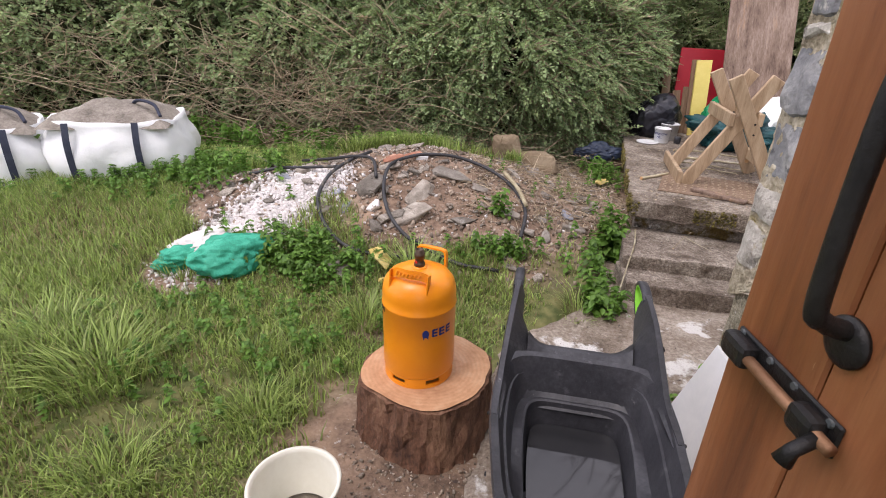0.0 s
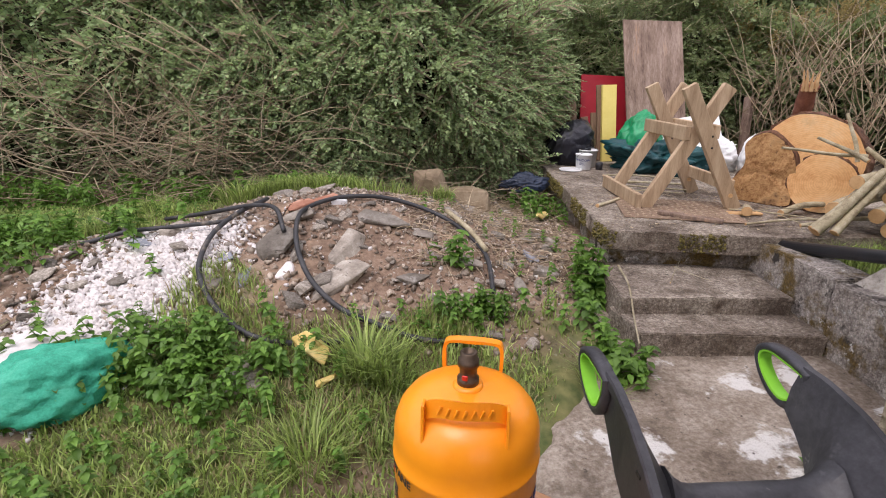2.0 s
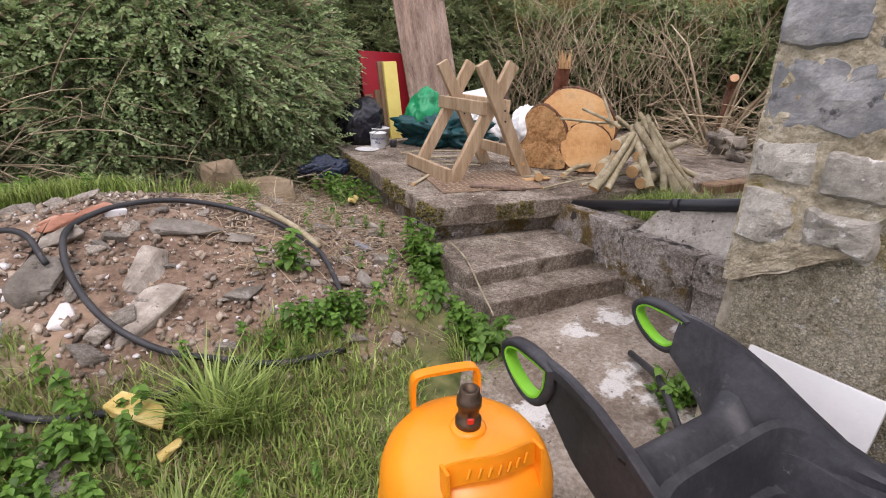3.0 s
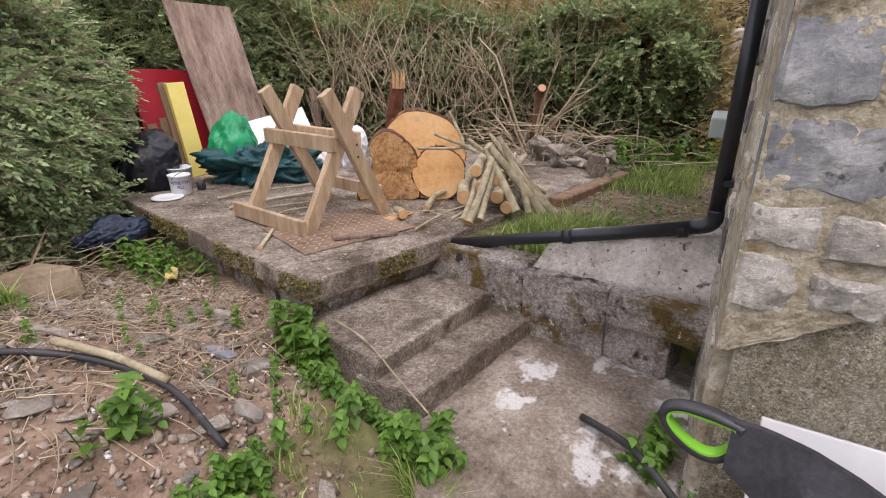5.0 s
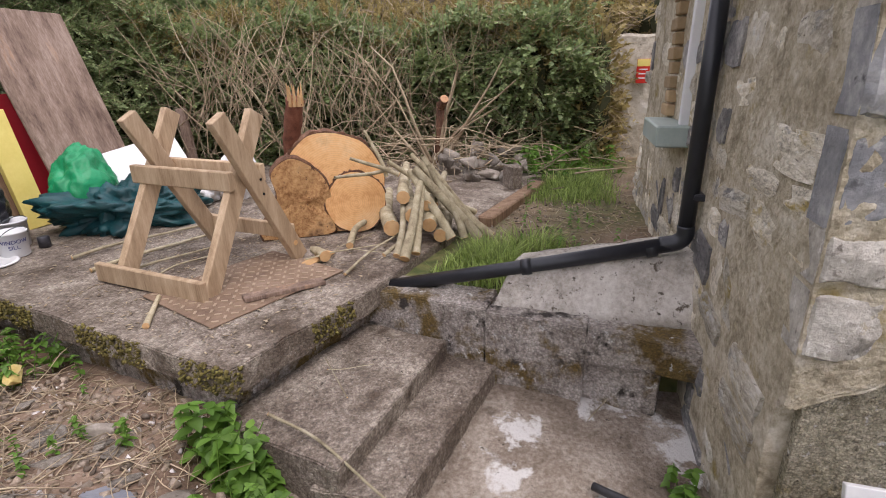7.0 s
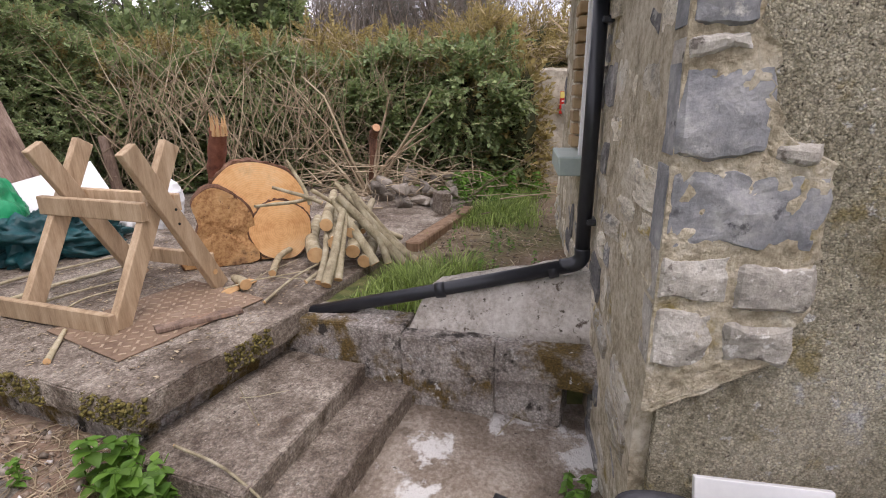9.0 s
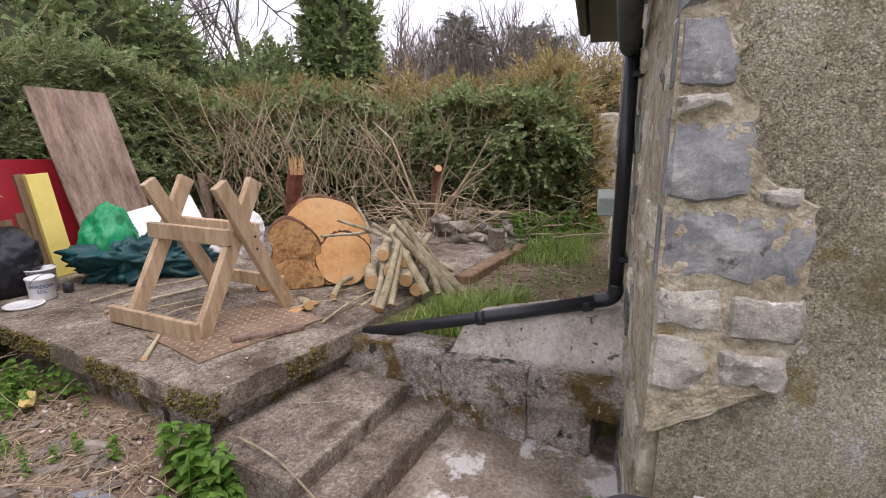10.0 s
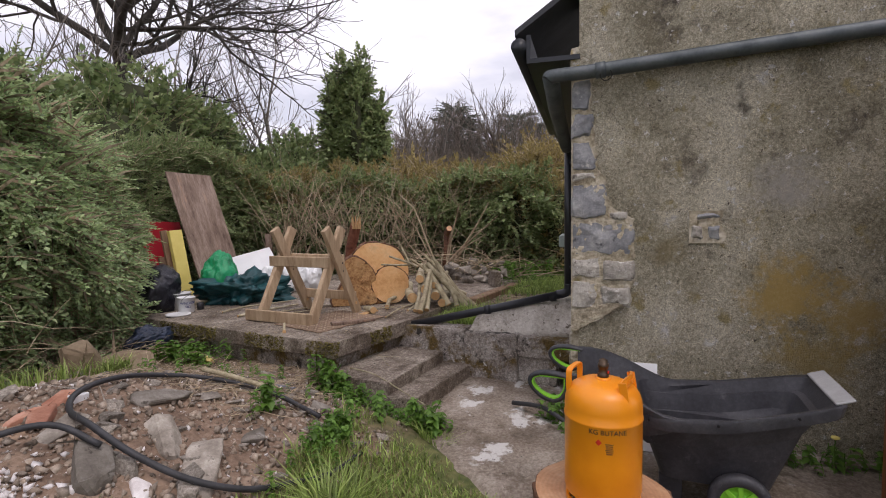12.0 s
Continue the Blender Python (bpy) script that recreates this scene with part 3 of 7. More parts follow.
M_WHITEPL = mat("white plastic", [(0.66, 0.67, 0.68), (0.78, 0.78, 0.78)], 5, 0.45, 0.15, 30, spots=[((0.45, 0.43, 0.4), 9, 0.66, 0.1)])
M_SACK = mat("white woven sack", [(0.62, 0.63, 0.63), (0.76, 0.77, 0.77), (0.82, 0.82, 0.81)], 3, 0.7, 0.5, 9, fine=0.25, fscale=140, dist=0.02, spots=[((0.45, 0.42, 0.36), 3, 0.66, 0.12)])
M_STRAP = mat("dark blue strap", [(0.015, 0.02, 0.04), (0.04, 0.045, 0.07)], 20, 0.8, 0.2)
M_SAND = mat("damp gritty sand", [(0.13, 0.11, 0.09), (0.24, 0.21, 0.175), (0.36, 0.325, 0.275)], 6, 0.95, 0.9, 30, fine=0.7, fscale=60, dist=0.02)
M_CREAM = mat("cream plastic", [(0.62, 0.60, 0.50), (0.74, 0.73, 0.64)], 4, 0.5, 0.1, 30, spots=[((0.4, 0.36, 0.27), 6, 0.66, 0.12)])
M_BRASS = mat("tarnished valve metal", [(0.05, 0.035, 0.025), (0.13, 0.09, 0.06)], 30, 0.45, 0.2, metal=0.7)
M_BLUEINK = mat("blue print", [(0.01, 0.02, 0.14), (0.015, 0.03, 0.18)], 20, 0.5, 0)
M_DARKINK = mat("dark print", [(0.03, 0.025, 0.02), (0.05, 0.04, 0.035)], 20, 0.6, 0)
M_REDINK = mat("red print", [(0.5, 0.02, 0.01), (0.6, 0.03, 0.015)], 20, 0.5, 0)
M_STICK = mat("grey-green branch bark", [(0.20, 0.16, 0.10), (0.36, 0.31, 0.20), (0.50, 0.45, 0.33)], 14, 0.85, 0.5, 40, fine=0.5, per=0.2)
M_TWIG = mat("dry twigs", [(0.20, 0.14, 0.09), (0.38, 0.30, 0.20), (0.54, 0.46, 0.33)], 3, 0.9, 0, per=0.35, island=True)
M_REDBARK = mat("red-brown torn bark", [(0.10, 0.035, 0.02), (0.2, 0.075, 0.045), (0.28, 0.12, 0.07)], 14, 0.9, 0.8, 30)
M_HOSE = mat("black water pipe", [(0.02, 0.02, 0.022), (0.05, 0.05, 0.053)], 8, 0.55, 0.1, spots=[((0.2, 0.17, 0.13), 7, 0.60, 0.1)])
M_SLATE = mat("blue-grey slate", [(0.15, 0.16, 0.19), (0.24, 0.25, 0.285), (0.31, 0.32, 0.35)], 6, 0.7, 0.4, 30, per=0.2)
M_RUBBLE = mat("rubble stone", [(0.13, 0.11, 0.088), (0.24, 0.21, 0.175), (0.40, 0.365, 0.315)], 9, 0.9, 0.6, 30, per=0.4, spots=[((0.50, 0.48, 0.44), 8, 0.64, 0.08), ((0.09, 0.075, 0.06), 16, 0.61, 0.06)])
M_CHIP = mat("rubble chips", [(0.13, 0.095, 0.07), (0.26, 0.205, 0.155), (0.43, 0.37, 0.305)], 20, 0.9, 0.3, per=0.5, island=True)
M_LIMECHIP = mat("white plaster chips", [(0.52, 0.47, 0.45), (0.66, 0.62, 0.60), (0.76, 0.73, 0.71)], 20, 0.9, 0.4, 50, per=0.15, island=True)
M_BRICK = mat("broken red brick", [(0.30, 0.12, 0.075), (0.42, 0.2, 0.13), (0.5, 0.3, 0.22)], 12, 0.9, 0.5, 40, per=0.2)
M_TERRA = mat("yellowed rock", [(0.13, 0.09, 0.055), (0.24, 0.18, 0.115), (0.36, 0.29, 0.20)], 6, 0.9, 0.6, 22)
M_FOAM = mat("torn yellow foam", [(0.50, 0.36, 0.10), (0.66, 0.50, 0.18), (0.72, 0.60, 0.30)], 9, 0.95, 0.7, 40)
M_GUTTER = mat("galvanised gutter", [(0.055, 0.065, 0.07), (0.095, 0.11, 0.115), (0.14, 0.15, 0.155)], 5, 0.5, 0.2, 30, metal=0.3, spots=[((0.25, 0.12, 0.07), 4, 0.7, 0.06)])
M_FASCIA = mat("black fascia", [(0.012, 0.014, 0.018), (0.022, 0.025, 0.03)], 4, 0.4, 0.05)
M_SLATEROOF = mat("roof slate", [(0.02, 0.021, 0.024), (0.04, 0.042, 0.047)], 6, 0.7, 0.4, 20, per=0.2)
M_WATER = mat("standing water", [(0.02, 0.02, 0.022), (0.025, 0.025, 0.027)], 3, 0.04, 0.0, spec=0.6)
M_OLDBRICK = mat("yellow stock brick", [(0.28, 0.19, 0.10), (0.40, 0.29, 0.17)], 8, 0.9, 0.5, 40, per=0.2)
M_GLASSBLOCK = mat("painted sill", [(0.30, 0.36, 0.33), (0.40, 0.46, 0.42)], 6, 0.5, 0.2)


def text_mesh(body, size, material, parent, m, name="lettering"):
    cu = bpy.data.curves.new("lettering", "FONT")
    cu.body, cu.size, cu.extrude, cu.align_x = body, size, 0.0006, "CENTER"
    tmp = new("tmp", cu)
    dg = bpy.context.evaluated_depsgraph_get()
    me = bpy.data.meshes.new_from_object(tmp.evaluated_get(dg))
    bpy.data.objects.remove(tmp)
    me.name = name
    me.materials.clear()
    me.materials.append(material)
    ob = new(name, me)
    ob.parent = parent
    return ob, me


def wrap(me, radius, angle, z):
    """Lay a flat mesh round a cylinder standing on z."""
    for v in me.vertices:
        a = angle + v.co.x / radius
        r = radius + 0.0012 + v.co.z
        v.co = (r * math.cos(a), r * math.sin(a), z + v.co.y)


# ---- gas bottle on its stump ----
def gas_bottle():
    b = thing("gas_bottle", "orange steel butane gas bottle standing on a tree stump", "gas bottle", (-0.452, 1.872, 0.308))
    R = 0.150
    prof = [(0.132, 0.045), (R - 0.004, 0.05), (R, 0.06), (R, 0.19), (R, 0.345), (R + 0.003, 0.349), (R + 0.003, 0.356), (R, 0.36), (R, 0.395),
            (R * 0.985, 0.42), (R * 0.93, 0.445), (R * 0.82, 0.467), (R * 0.62, 0.484), (R * 0.38, 0.493), (0.03, 0.496)]
    cyl = part("cylinder", bm_lathe(prof, 64), M_ORANGE, b, smooth=True)
    # foot ring with slots
    bm = bmesh.new()
    for k in range(6):
        a0, a1 = k * math.pi / 3 + 0.22, (k + 1) * math.pi / 3 - 0.22
        for lo, hi, s, e in ((0.0, 0.055, a0, a1), (0.0, 0.022, a1, a1 + 0.44), (0.043, 0.055, a1, a1 + 0.44)):
            rings = []
            for i in range(9):
                a = s + (e - s) * i / 8
                c, sn = math.cos(a), math.sin(a)
                rings.append([(r * c, r * sn, z) for r, z in ((R - 0.012, lo), (R - 0.004, lo), (R - 0.004, hi), (R - 0.012, hi))])
            bm_join(bm, bm_loft(rings))
    part("foot_ring", bm, M_ORANGE, b, smooth=False)
    part("neck", bm_lathe([(0.034, 0.488), (0.03, 0.5), (0.024, 0.503)], 24), M_ORANGE, b, smooth=True)
    v = part("valve", bm_lathe([(0.022, 0.5), (0.022, 0.515), (0.017, 0.518), (0.018, 0.54), (0.021, 0.542), (0.021, 0.556), (0.017, 0.558), (0.017, 0.572), (0.012, 0.574), (0.012, 0.566)], 20), M_BRASS, b, "tarnished brass valve", True)
    part("button", bm_box((0.012, 0.004, 0.012), pose(-0.012, -0.019, 0.525, 0, 0, -30), 0.002), M_REDINK, v, "red plastic button")
    # open bar handle at the far side
    a = radians(70)
    c = Vector((math.cos(a), math.sin(a), 0))
    t = Vector((-c.y, c.x, 0))
    pts = [c * 0.118 + t * s + Vector((0, 0, z)) for s, z in ((-0.062, 0.445), (-0.064, 0.49), (-0.061, 0.522), (-0.045, 0.531), (0, 0.532), (0.045, 0.531), (0.061, 0.522), (0.064, 0.49), (0.062, 0.445))]
    rings = [[p + c * sx * 0.011 + (p - Vector((0, 0, 0.49)) - c * 0.118).normalized() * sz * 0.004 for sx, sz in ((-1, -1), (1, -1), (1, 1), (-1, 1))] for p in spline(pts, 5)]
    part("guard_handle", bm_loft(rings), M_ORANGE, b)
    # solid embossed guard plate at the near side
    a = radians(-107)
    c = Vector((math.cos(a), math.sin(a), 0))
    t = Vector((-c.y, c.x, 0))
    rings = []
    for k in range(15):
        s = -1 + 2 * k / 14
        up = 0.527 - 0.02 * abs(s) ** 4
        bend = 0.112 - 0.022 * s * s
        base = c * bend + t * 0.078 * s
        rings.append([base + Vector((0, 0, up - 0.03)) + c * 0.004, base + Vector((0, 0, up - 0.03)) - c * 0.002, base + Vector((0, 0, up)) - c * 0.012, base + Vector((0, 0, up + 0.004)) - c * 0.004])
    gp = part("guard_plate", bm_loft(rings), M_ORANGE, b)
    for s in (-1, 1):
        base = c * 0.09 + t * 0.078 * s
        part("guard_leg", bm_beam(base + c * 0.012 + Vector((0, 0, 0.44)), base + Vector((0, 0, 0.514)), 0.03, 0.006, 0.001, up=t), M_ORANGE, b)
    for k in range(7):
        s = -0.6 + 0.2 * k
        base = c * (0.116 - 0.022 * s * s) + t * 0.078 * s
        part("embossing", bm_box((0.006, 0.004, 0.016), Matrix.Translation(base + Vector((0, 0, 0.511))) @ pose(0, 0, 0, 0, 0, 12) @ pose(0, 0, 0, 0, 25, 0), 0.001), M_ORANGE, gp)
    # print: plain chevron and bars, and the gas name
    for i, (x, w, h) in enumerate(((0.0, 0.026, 0.034), (0.038, 0.024, 0.036), (0.07, 0.027, 0.036), (0.103, 0.024, 0.036))):
        bm = bm_box((w, h, 0.0008), None)
        bmesh.ops.subdivide_edges(bm, edges=bm.edges[:], cuts=2, use_grid_fill=True)
        if i:
            bm2 = bm_box((w * 0.9, h * 0.22, 0.0008), pose(0, h * 0.39, 0))
            for yy in (0.0, -h * 0.39):
                bm_box((w * 0.9, h * 0.2, 0.0008), pose(0, yy, 0), bm=bm2)
            bm_box((w * 0.3, h, 0.0008), pose(-w * 0.35, 0, 0), bm=bm2)
            bm.free()
            bm = bm2
        else:
            for vv in bm.verts:
                vv.co.y -= abs(vv.co.x) * 1.3 - 0.006
                vv.co.x *= 1.0 if vv.co.y > -0.01 else 0.8
        p = part("mark", bm, M_BLUEINK, b)
        for vv in p.data.vertices:
            vv.co.x += x
        wrap(p.data, R, radians(-74), 0.275)
    ob, me = text_mesh("KG BUTANE", 0.026, M_DARKINK, b, None)
    wrap(me, R, radians(-176), 0.325)
    bm = bm_box((0.017, 0.017, 0.0008), pose(0, 0, 0, 0, 0, 45))
    p = part("hazard_diamond", bm, M_REDINK, b)
    wrap(p.data, R, radians(171), 0.295)
    for k in range(6):
        bm = bm_box((0.03 - 0.004 * (k % 3), 0.003, 0.0008))
        p = part("small_print", bm, M_DARKINK, b)
        wrap(p.data, R, radians(-174), 0.29 - 0.0075 * k)


gas_bottle()


def wood_disc(name, label, category, r, h, top, bark, m, seed, out=0.05, cut2=None, group=""):
    """A sawn length of trunk along its own z, with bark round an uneven outline."""
    n = 72
    ang = [2 * math.pi * i / n for i in range(n)]
    def rad(a):
        v = Vector((math.cos(a) * 1.2 + seed, math.sin(a) * 1.2, seed * 2))
        return r * (1 + out * 1.6 * noise.noise(v) + out * 0.5 * noise.noise(v * 3))
    base = [rad(a) for a in ang]
    o = new(name)
    o.matrix_world = m
    tagged(o, label, category, group)
    rings = []
    k = 9
    for j in range(k + 1):
        z = h * j / k
        ring = []
        for i, a in enumerate(ang):
            q = Vector((math.cos(a) * 9, math.sin(a) * 9, z * 7 + seed * 5))
            rr = base[i] * (1.02 + 0.06 * noise.noise(q) + 0.05 * noise.noise(q * 2.3)) + 0.03 * (1 - j / k) ** 2 * (1 if name == "tree_stump" else 0)
            ring.append((rr * math.cos(a), rr * math.sin(a), z - (0.004 if j == k else 0) + (0.004 if j == 0 else 0)))
        rings.append(ring)
    part("bark", bm_loft(rings, cap=True), bark, o, smooth=False)
    for z, nm in ((h, "cut_face"), (-0.001, "cut_face")):
        bm = bmesh.new()
        prev = None
        rs = (0.0, 0.3, 0.6, 0.85, 0.985)
        rows = []
        for f in rs[1:]:
            rows.append([bm.verts.new((base[i] * f * math.cos(a), base[i] * f * math.sin(a), z + 0.0025 * noise.noise(Vector((math.cos(a) * f * 4, math.sin(a) * f * 4, seed))) + (0.004 if z > 0 else -0.004))) for i, a in enumerate(ang)])
        c = bm.verts.new((0, 0, z + (0.004 if z > 0 else -0.004)))
        for i in range(n):
            j = (i + 1) % n
            bm.faces.new((c, rows[0][i], rows[0][j]))
            for q in range(len(rows) - 1):
                bm.faces.new((rows[q][i], rows[q + 1][i], rows[q + 1][j], rows[q][j]))
        if z < 0:
            bmesh.ops.reverse_faces(bm, faces=bm.faces[:])
        part(nm, bm, top, o, "pale sawn end grain", smooth=True)
    return o


wood_disc("tree_stump", "sawn tree stump with rough reddish bark on the ground", "stump", 0.275, 0.308, M_STUMPTOP, M_BARK, pose(-0.415, 1.88, 0.0), 1.0, 0.07)


# ---- bucket ----
def bucket():
    b = thing("bucket", "cream plastic bucket with builder's grit in it", "bucket", (-0.80, 1.255, 0.02))
    part("shell", bm_lathe([(0.105, 0.0), (0.11, 0.005), (0.145, 0.26), (0.155, 0.262), (0.155, 0.272), (0.143, 0.272), (0.138, 0.255), (0.106, 0.02)], 40, cap=True), M_CREAM, b, smooth=True)
    part("contents", bm_lathe([(0.116, 0.08), (0.06, 0.095), (0.005, 0.09)], 24), M_SAND, b, "grit and dirt", True)


bucket()


# ---- garden cart ----
def garden_cart():
    c = thing("garden_cart", "black plastic garden cart with lime green handle grips", "cart", (0.16, 1.532, 0.03), -8.2)
    n = 64
    def rim_z(y):
        return float(np.interp(y, [-0.68, -0.5, -0.25, 0.0, 0.2], [0.63, 0.585, 0.525, 0.50, 0.52]))
    def ring(hw, y0, y1, zf, p=7.0):
        out = []
        for i in range(n):
            a = 2 * math.pi * i / n
            ca, sa = math.cos(a), math.sin(a)
            k = (abs(ca) ** p + abs(sa) ** p) ** (-1 / p)
            y = (y0 + y1) / 2 + (y1 - y0) / 2 * k * sa
            taper = 1 - 0.18 * smooth01(-0.1, -0.68, y)
            out.append((hw * taper * k * ca, y, zf(y)))
        return out
    f = lambda z: (lambda y: z)
    rings = [ring(0.155, -0.42, 0.02, f(0.16)), ring(0.165, -0.44, 0.03, f(0.165)),
             ring(0.245, -0.58, 0.125, lambda y: rim_z(y) - 0.062), ring(0.298, -0.683, 0.158, lambda y: rim_z(y) - 0.058),
             ring(0.305, -0.695, 0.163, lambda y: rim_z(y) - 0.012), ring(0.30, -0.69, 0.16, lambda y: rim_z(y)),
             ring(0.275, -0.655, 0.14, lambda y: rim_z(y) - 0.004), ring(0.24, -0.58, 0.11, lambda y: rim_z(y) - 0.10),
             ring(0.222, -0.54, 0.095, lambda y: rim_z(y) - 0.15), ring(0.19, -0.50, 0.07, lambda y: 0.37), ring(0.182, -0.49, 0.062, lambda y: 0.366),
             ring(0.165, -0.46, 0.045, lambda y: 0.24), ring(0.15, -0.43, 0.03, lambda y: 0.2)]
    bowl = part("tub", bm_loft(rings), M_BLACKPL, c, smooth=True)
    bowl.data.set_sharp_from_angle(angle=radians(38))
    # pale worn front lip
    part("worn_lip", bm_beam((-0.215, -0.672, 0.637), (0.215, -0.672, 0.637), 0.075, 0.012, 0.004, up=(0, 0.35, 1)), mat("worn grey lip", [(0.28, 0.28, 0.28), (0.4, 0.4, 0.4)], 8, 0.6, 0.2, 40), bowl, "scuffed grey front lip")
    # back panel between the arms
    rr = []
    for k in range(17):
        x = -0.20 + 0.025 * k
        up = 0.055 * max(0.0, (abs(x) - 0.125) / 0.075) ** 2
        rr.append([(x, 0.05, 0.34), (x, 0.085, 0.335), (x, 0.225, 0.43), (x, 0.285, 0.468 + up), (x, 0.268, 0.480 + up), (x, 0.235, 0.478 + up)])
    part("back_panel", bm_loft(rr), M_BLACKPL, c, smooth=True).data.set_sharp_from_angle(angle=radians(40))
    # arms: flat side panels that sweep up into loop grips
    for s in (-1, 1):
        ys = [-0.22 + 0.03 * k for k in range(24)]
        rr = []
        for y in ys:
            zt = float(np.interp(y, [-0.22, -0.05, 0.02, 0.10, 0.20, 0.30, 0.40, 0.47], [0.522, 0.505, 0.515, 0.55, 0.60, 0.637, 0.655, 0.655]))
            zb = float(np.interp(y, [-0.22, -0.05, 0.02, 0.15, 0.25, 0.30, 0.36, 0.42, 0.47], [0.49, 0.45, 0.42, 0.385, 0.39, 0.405, 0.43, 0.48, 0.515]))
            th = float(np.interp(y, [-0.22, 0.0, 0.12, 0.20, 0.25, 0.285, 0.32, 0.37, 0.47], [0.02, 0.03, 0.07, 0.11, 0.135, 0.12, 0.07, 0.04, 0.032]))
            xo = float(np.interp(y, [-0.22, 0.05, 0.25, 0.47], [0.298, 0.297, 0.287, 0.276]))
            xb = xo - 0.012
            ring_ = [(xo - 0.004, zt), (xo, zt - 0.006), (xo, zt - 0.03), (xo - 0.010, zt - 0.034), (xb, zb + 0.01), (xb - 0.006, zb), (xb - th + 0.006, zb), (xb - th, zb + 0.01),
                     (xo - 0.026 - 0.45 * th, zb + 0.55 * (zt - zb)), (xo - 0.026, zt - 0.015), (xo - 0.022, zt)]
            rr.append([(s * x, y, z) for x, z in ring_])
        bm = bm_loft(rr)
        bmesh.ops.recalc_face_normals(bm, faces=bm.faces[:])
        arm = part("arm", bm, M_BLACKPL, c, smooth=True)
        arm.data.set_sharp_from_angle(angle=radians(32))
        loop = [(0.455, 0.636), (0.52, 0.643), (0.585, 0.640), (0.622, 0.622), (0.628, 0.592), (0.60, 0.555), (0.555, 0.527), (0.51, 0.520), (0.475, 0.540), (0.455, 0.585)]
        pts = spline([(s * 0.266, y, z) for y, z in loop + loop[:1]], 4)
        cx = Vector((s * 0.266, 0.535, 0.587))
        rr = [[p + Vector((dx, 0, 0)) + (p - cx).normalized() * dr for dx, dr in ((-0.017, -0.008), (0.017, -0.008), (0.021, 0.004), (0.015, 0.016), (-0.015, 0.016), (-0.021, 0.004))] for p in pts]
        part("grip", bm_loft(rr, cap=False), M_BLACKPL, arm, smooth=True)
        rr = [[p + Vector((dx, 0, 0)) + (p - cx).normalized() * dr for dx, dr in ((-0.0185, -0.0125), (0.0185, -0.0125), (0.0195, -0.0065), (-0.0195, -0.0065))] for p in pts]
        part("grip_liner", bm_loft(rr, cap=False), M_LIME, arm, "lime green liner", smooth=False)
        part("slot", bm_box((0.004, 0.022, 0.012), pose(s * 0.2965, 0.20, 0.578), 0.002), M_IRON, arm, "dark moulded slot")
    # wheels, axle, foot
    part("axle", bm_tube([(-0.22, -0.30, 0.13), (0.22, -0.30, 0.13)], 0.011, 10), M_IRON, c, smooth=True)
    for s in (-1, 1):
        m = pose(s * 0.215, -0.30, 0.13, 0, 90 * s, 0)
        bm = bm_lathe([(0.085, -0.028), (0.118, -0.028), (0.13, -0.016), (0.13, 0.016), (0.118, 0.028), (0.085, 0.028), (0.085, -0.028)], 40, cap=False)
        bm.transform(m)
        w = part("wheel", bm, M_BLACKPL, c, "black tyre with lime green hub", smooth=True)
        bm = bm_lathe([(0.0, 0.0), (0.085, 0.0), (0.09, 0.004), (0.09, 0.024), (0.08, 0.026), (0.076, 0.012), (0.03, 0.012), (0.026, 0.028), (0.012, 0.03), (0.0, 0.03)], 40, cap=False)
        bm.transform(m)
        part("hub", bm, M_LIME, w, "lime green hub", smooth=True)
        for k in range(8):
            a = k * math.pi / 4
            bm = bm_beam((0.02 * math.cos(a), 0.02 * math.sin(a), 0.018), (0.08 * math.cos(a), 0.08 * math.sin(a), 0.018), 0.02, 0.016, 0.002)
            bm.transform(m)
            part("spoke", bm, M_LIME, w)
        bm = bm_lathe([(0.012, 0.028), (0.012, 0.036), (0.004, 0.038)], 8)
        bm.transform(m)
        part("axle_nut", bm, M_GUTTER, w)
        part("strut", bm_beam((s * 0.15, -0.30, 0.13), (s * 0.15, -0.28, 0.26), 0.05, 0.03, 0.004), M_BLACKPL, c)
    rr = [[(x * 0.13, 0.0 + y * 0.05 - 0.02, z) for x, y in ((-1, -1), (1, -1), (1, 1), (-1, 1))] for z in (0.0, 0.17)]
    part("rear_foot", bm_loft(rr), M_BLACKPL, c)
    for y in (-0.5, -0.2, 0.08):
        for s in (-1, 1):
            part("rivet", bm_lathe([(0.007, 0), (0.006, 0.004), (0.002, 0.005)], 8), M_IRON, c).matrix_basis = pose(s * (0.302 if y > -0.3 else 0.275), y, rim_z(y) - 0.018, 0, 90 * s, 0)
    bm = bm_loft([ring(0.15, -0.43, 0.03, f(0.275)), ring(0.162, -0.452, 0.04, f(0.277))])
    w = part("rain_water", bm, M_WATER, None)
    w.matrix_world = pose(0.16, 1.532, 0.03, 0, 0, -8.2)
    tagged(w, "shallow dark rain water lying in the cart", "water")


garden_cart()

# ---- white board against the wall ----
_a, _b, _d = Vector((0.772, 1.85, 0.53)), Vector((0.752, 1.487, 0.53)), Vector((0.60, 1.86, 0.045))
_x, _z = (_b - _a).normalized(), (_a - _d).normalized()
ob = whole("white_board", bm_box(((_b - _a).length, 0.022, (_a - _d).length), None, 0.002), M_WHITEPL, "white laminated board leaning on the house wall", "board")
ob.matrix_world = Matrix.Translation((_b + _d) / 2) @ Matrix((_x, _z.cross(_x), _z)).transposed().to_4x4()


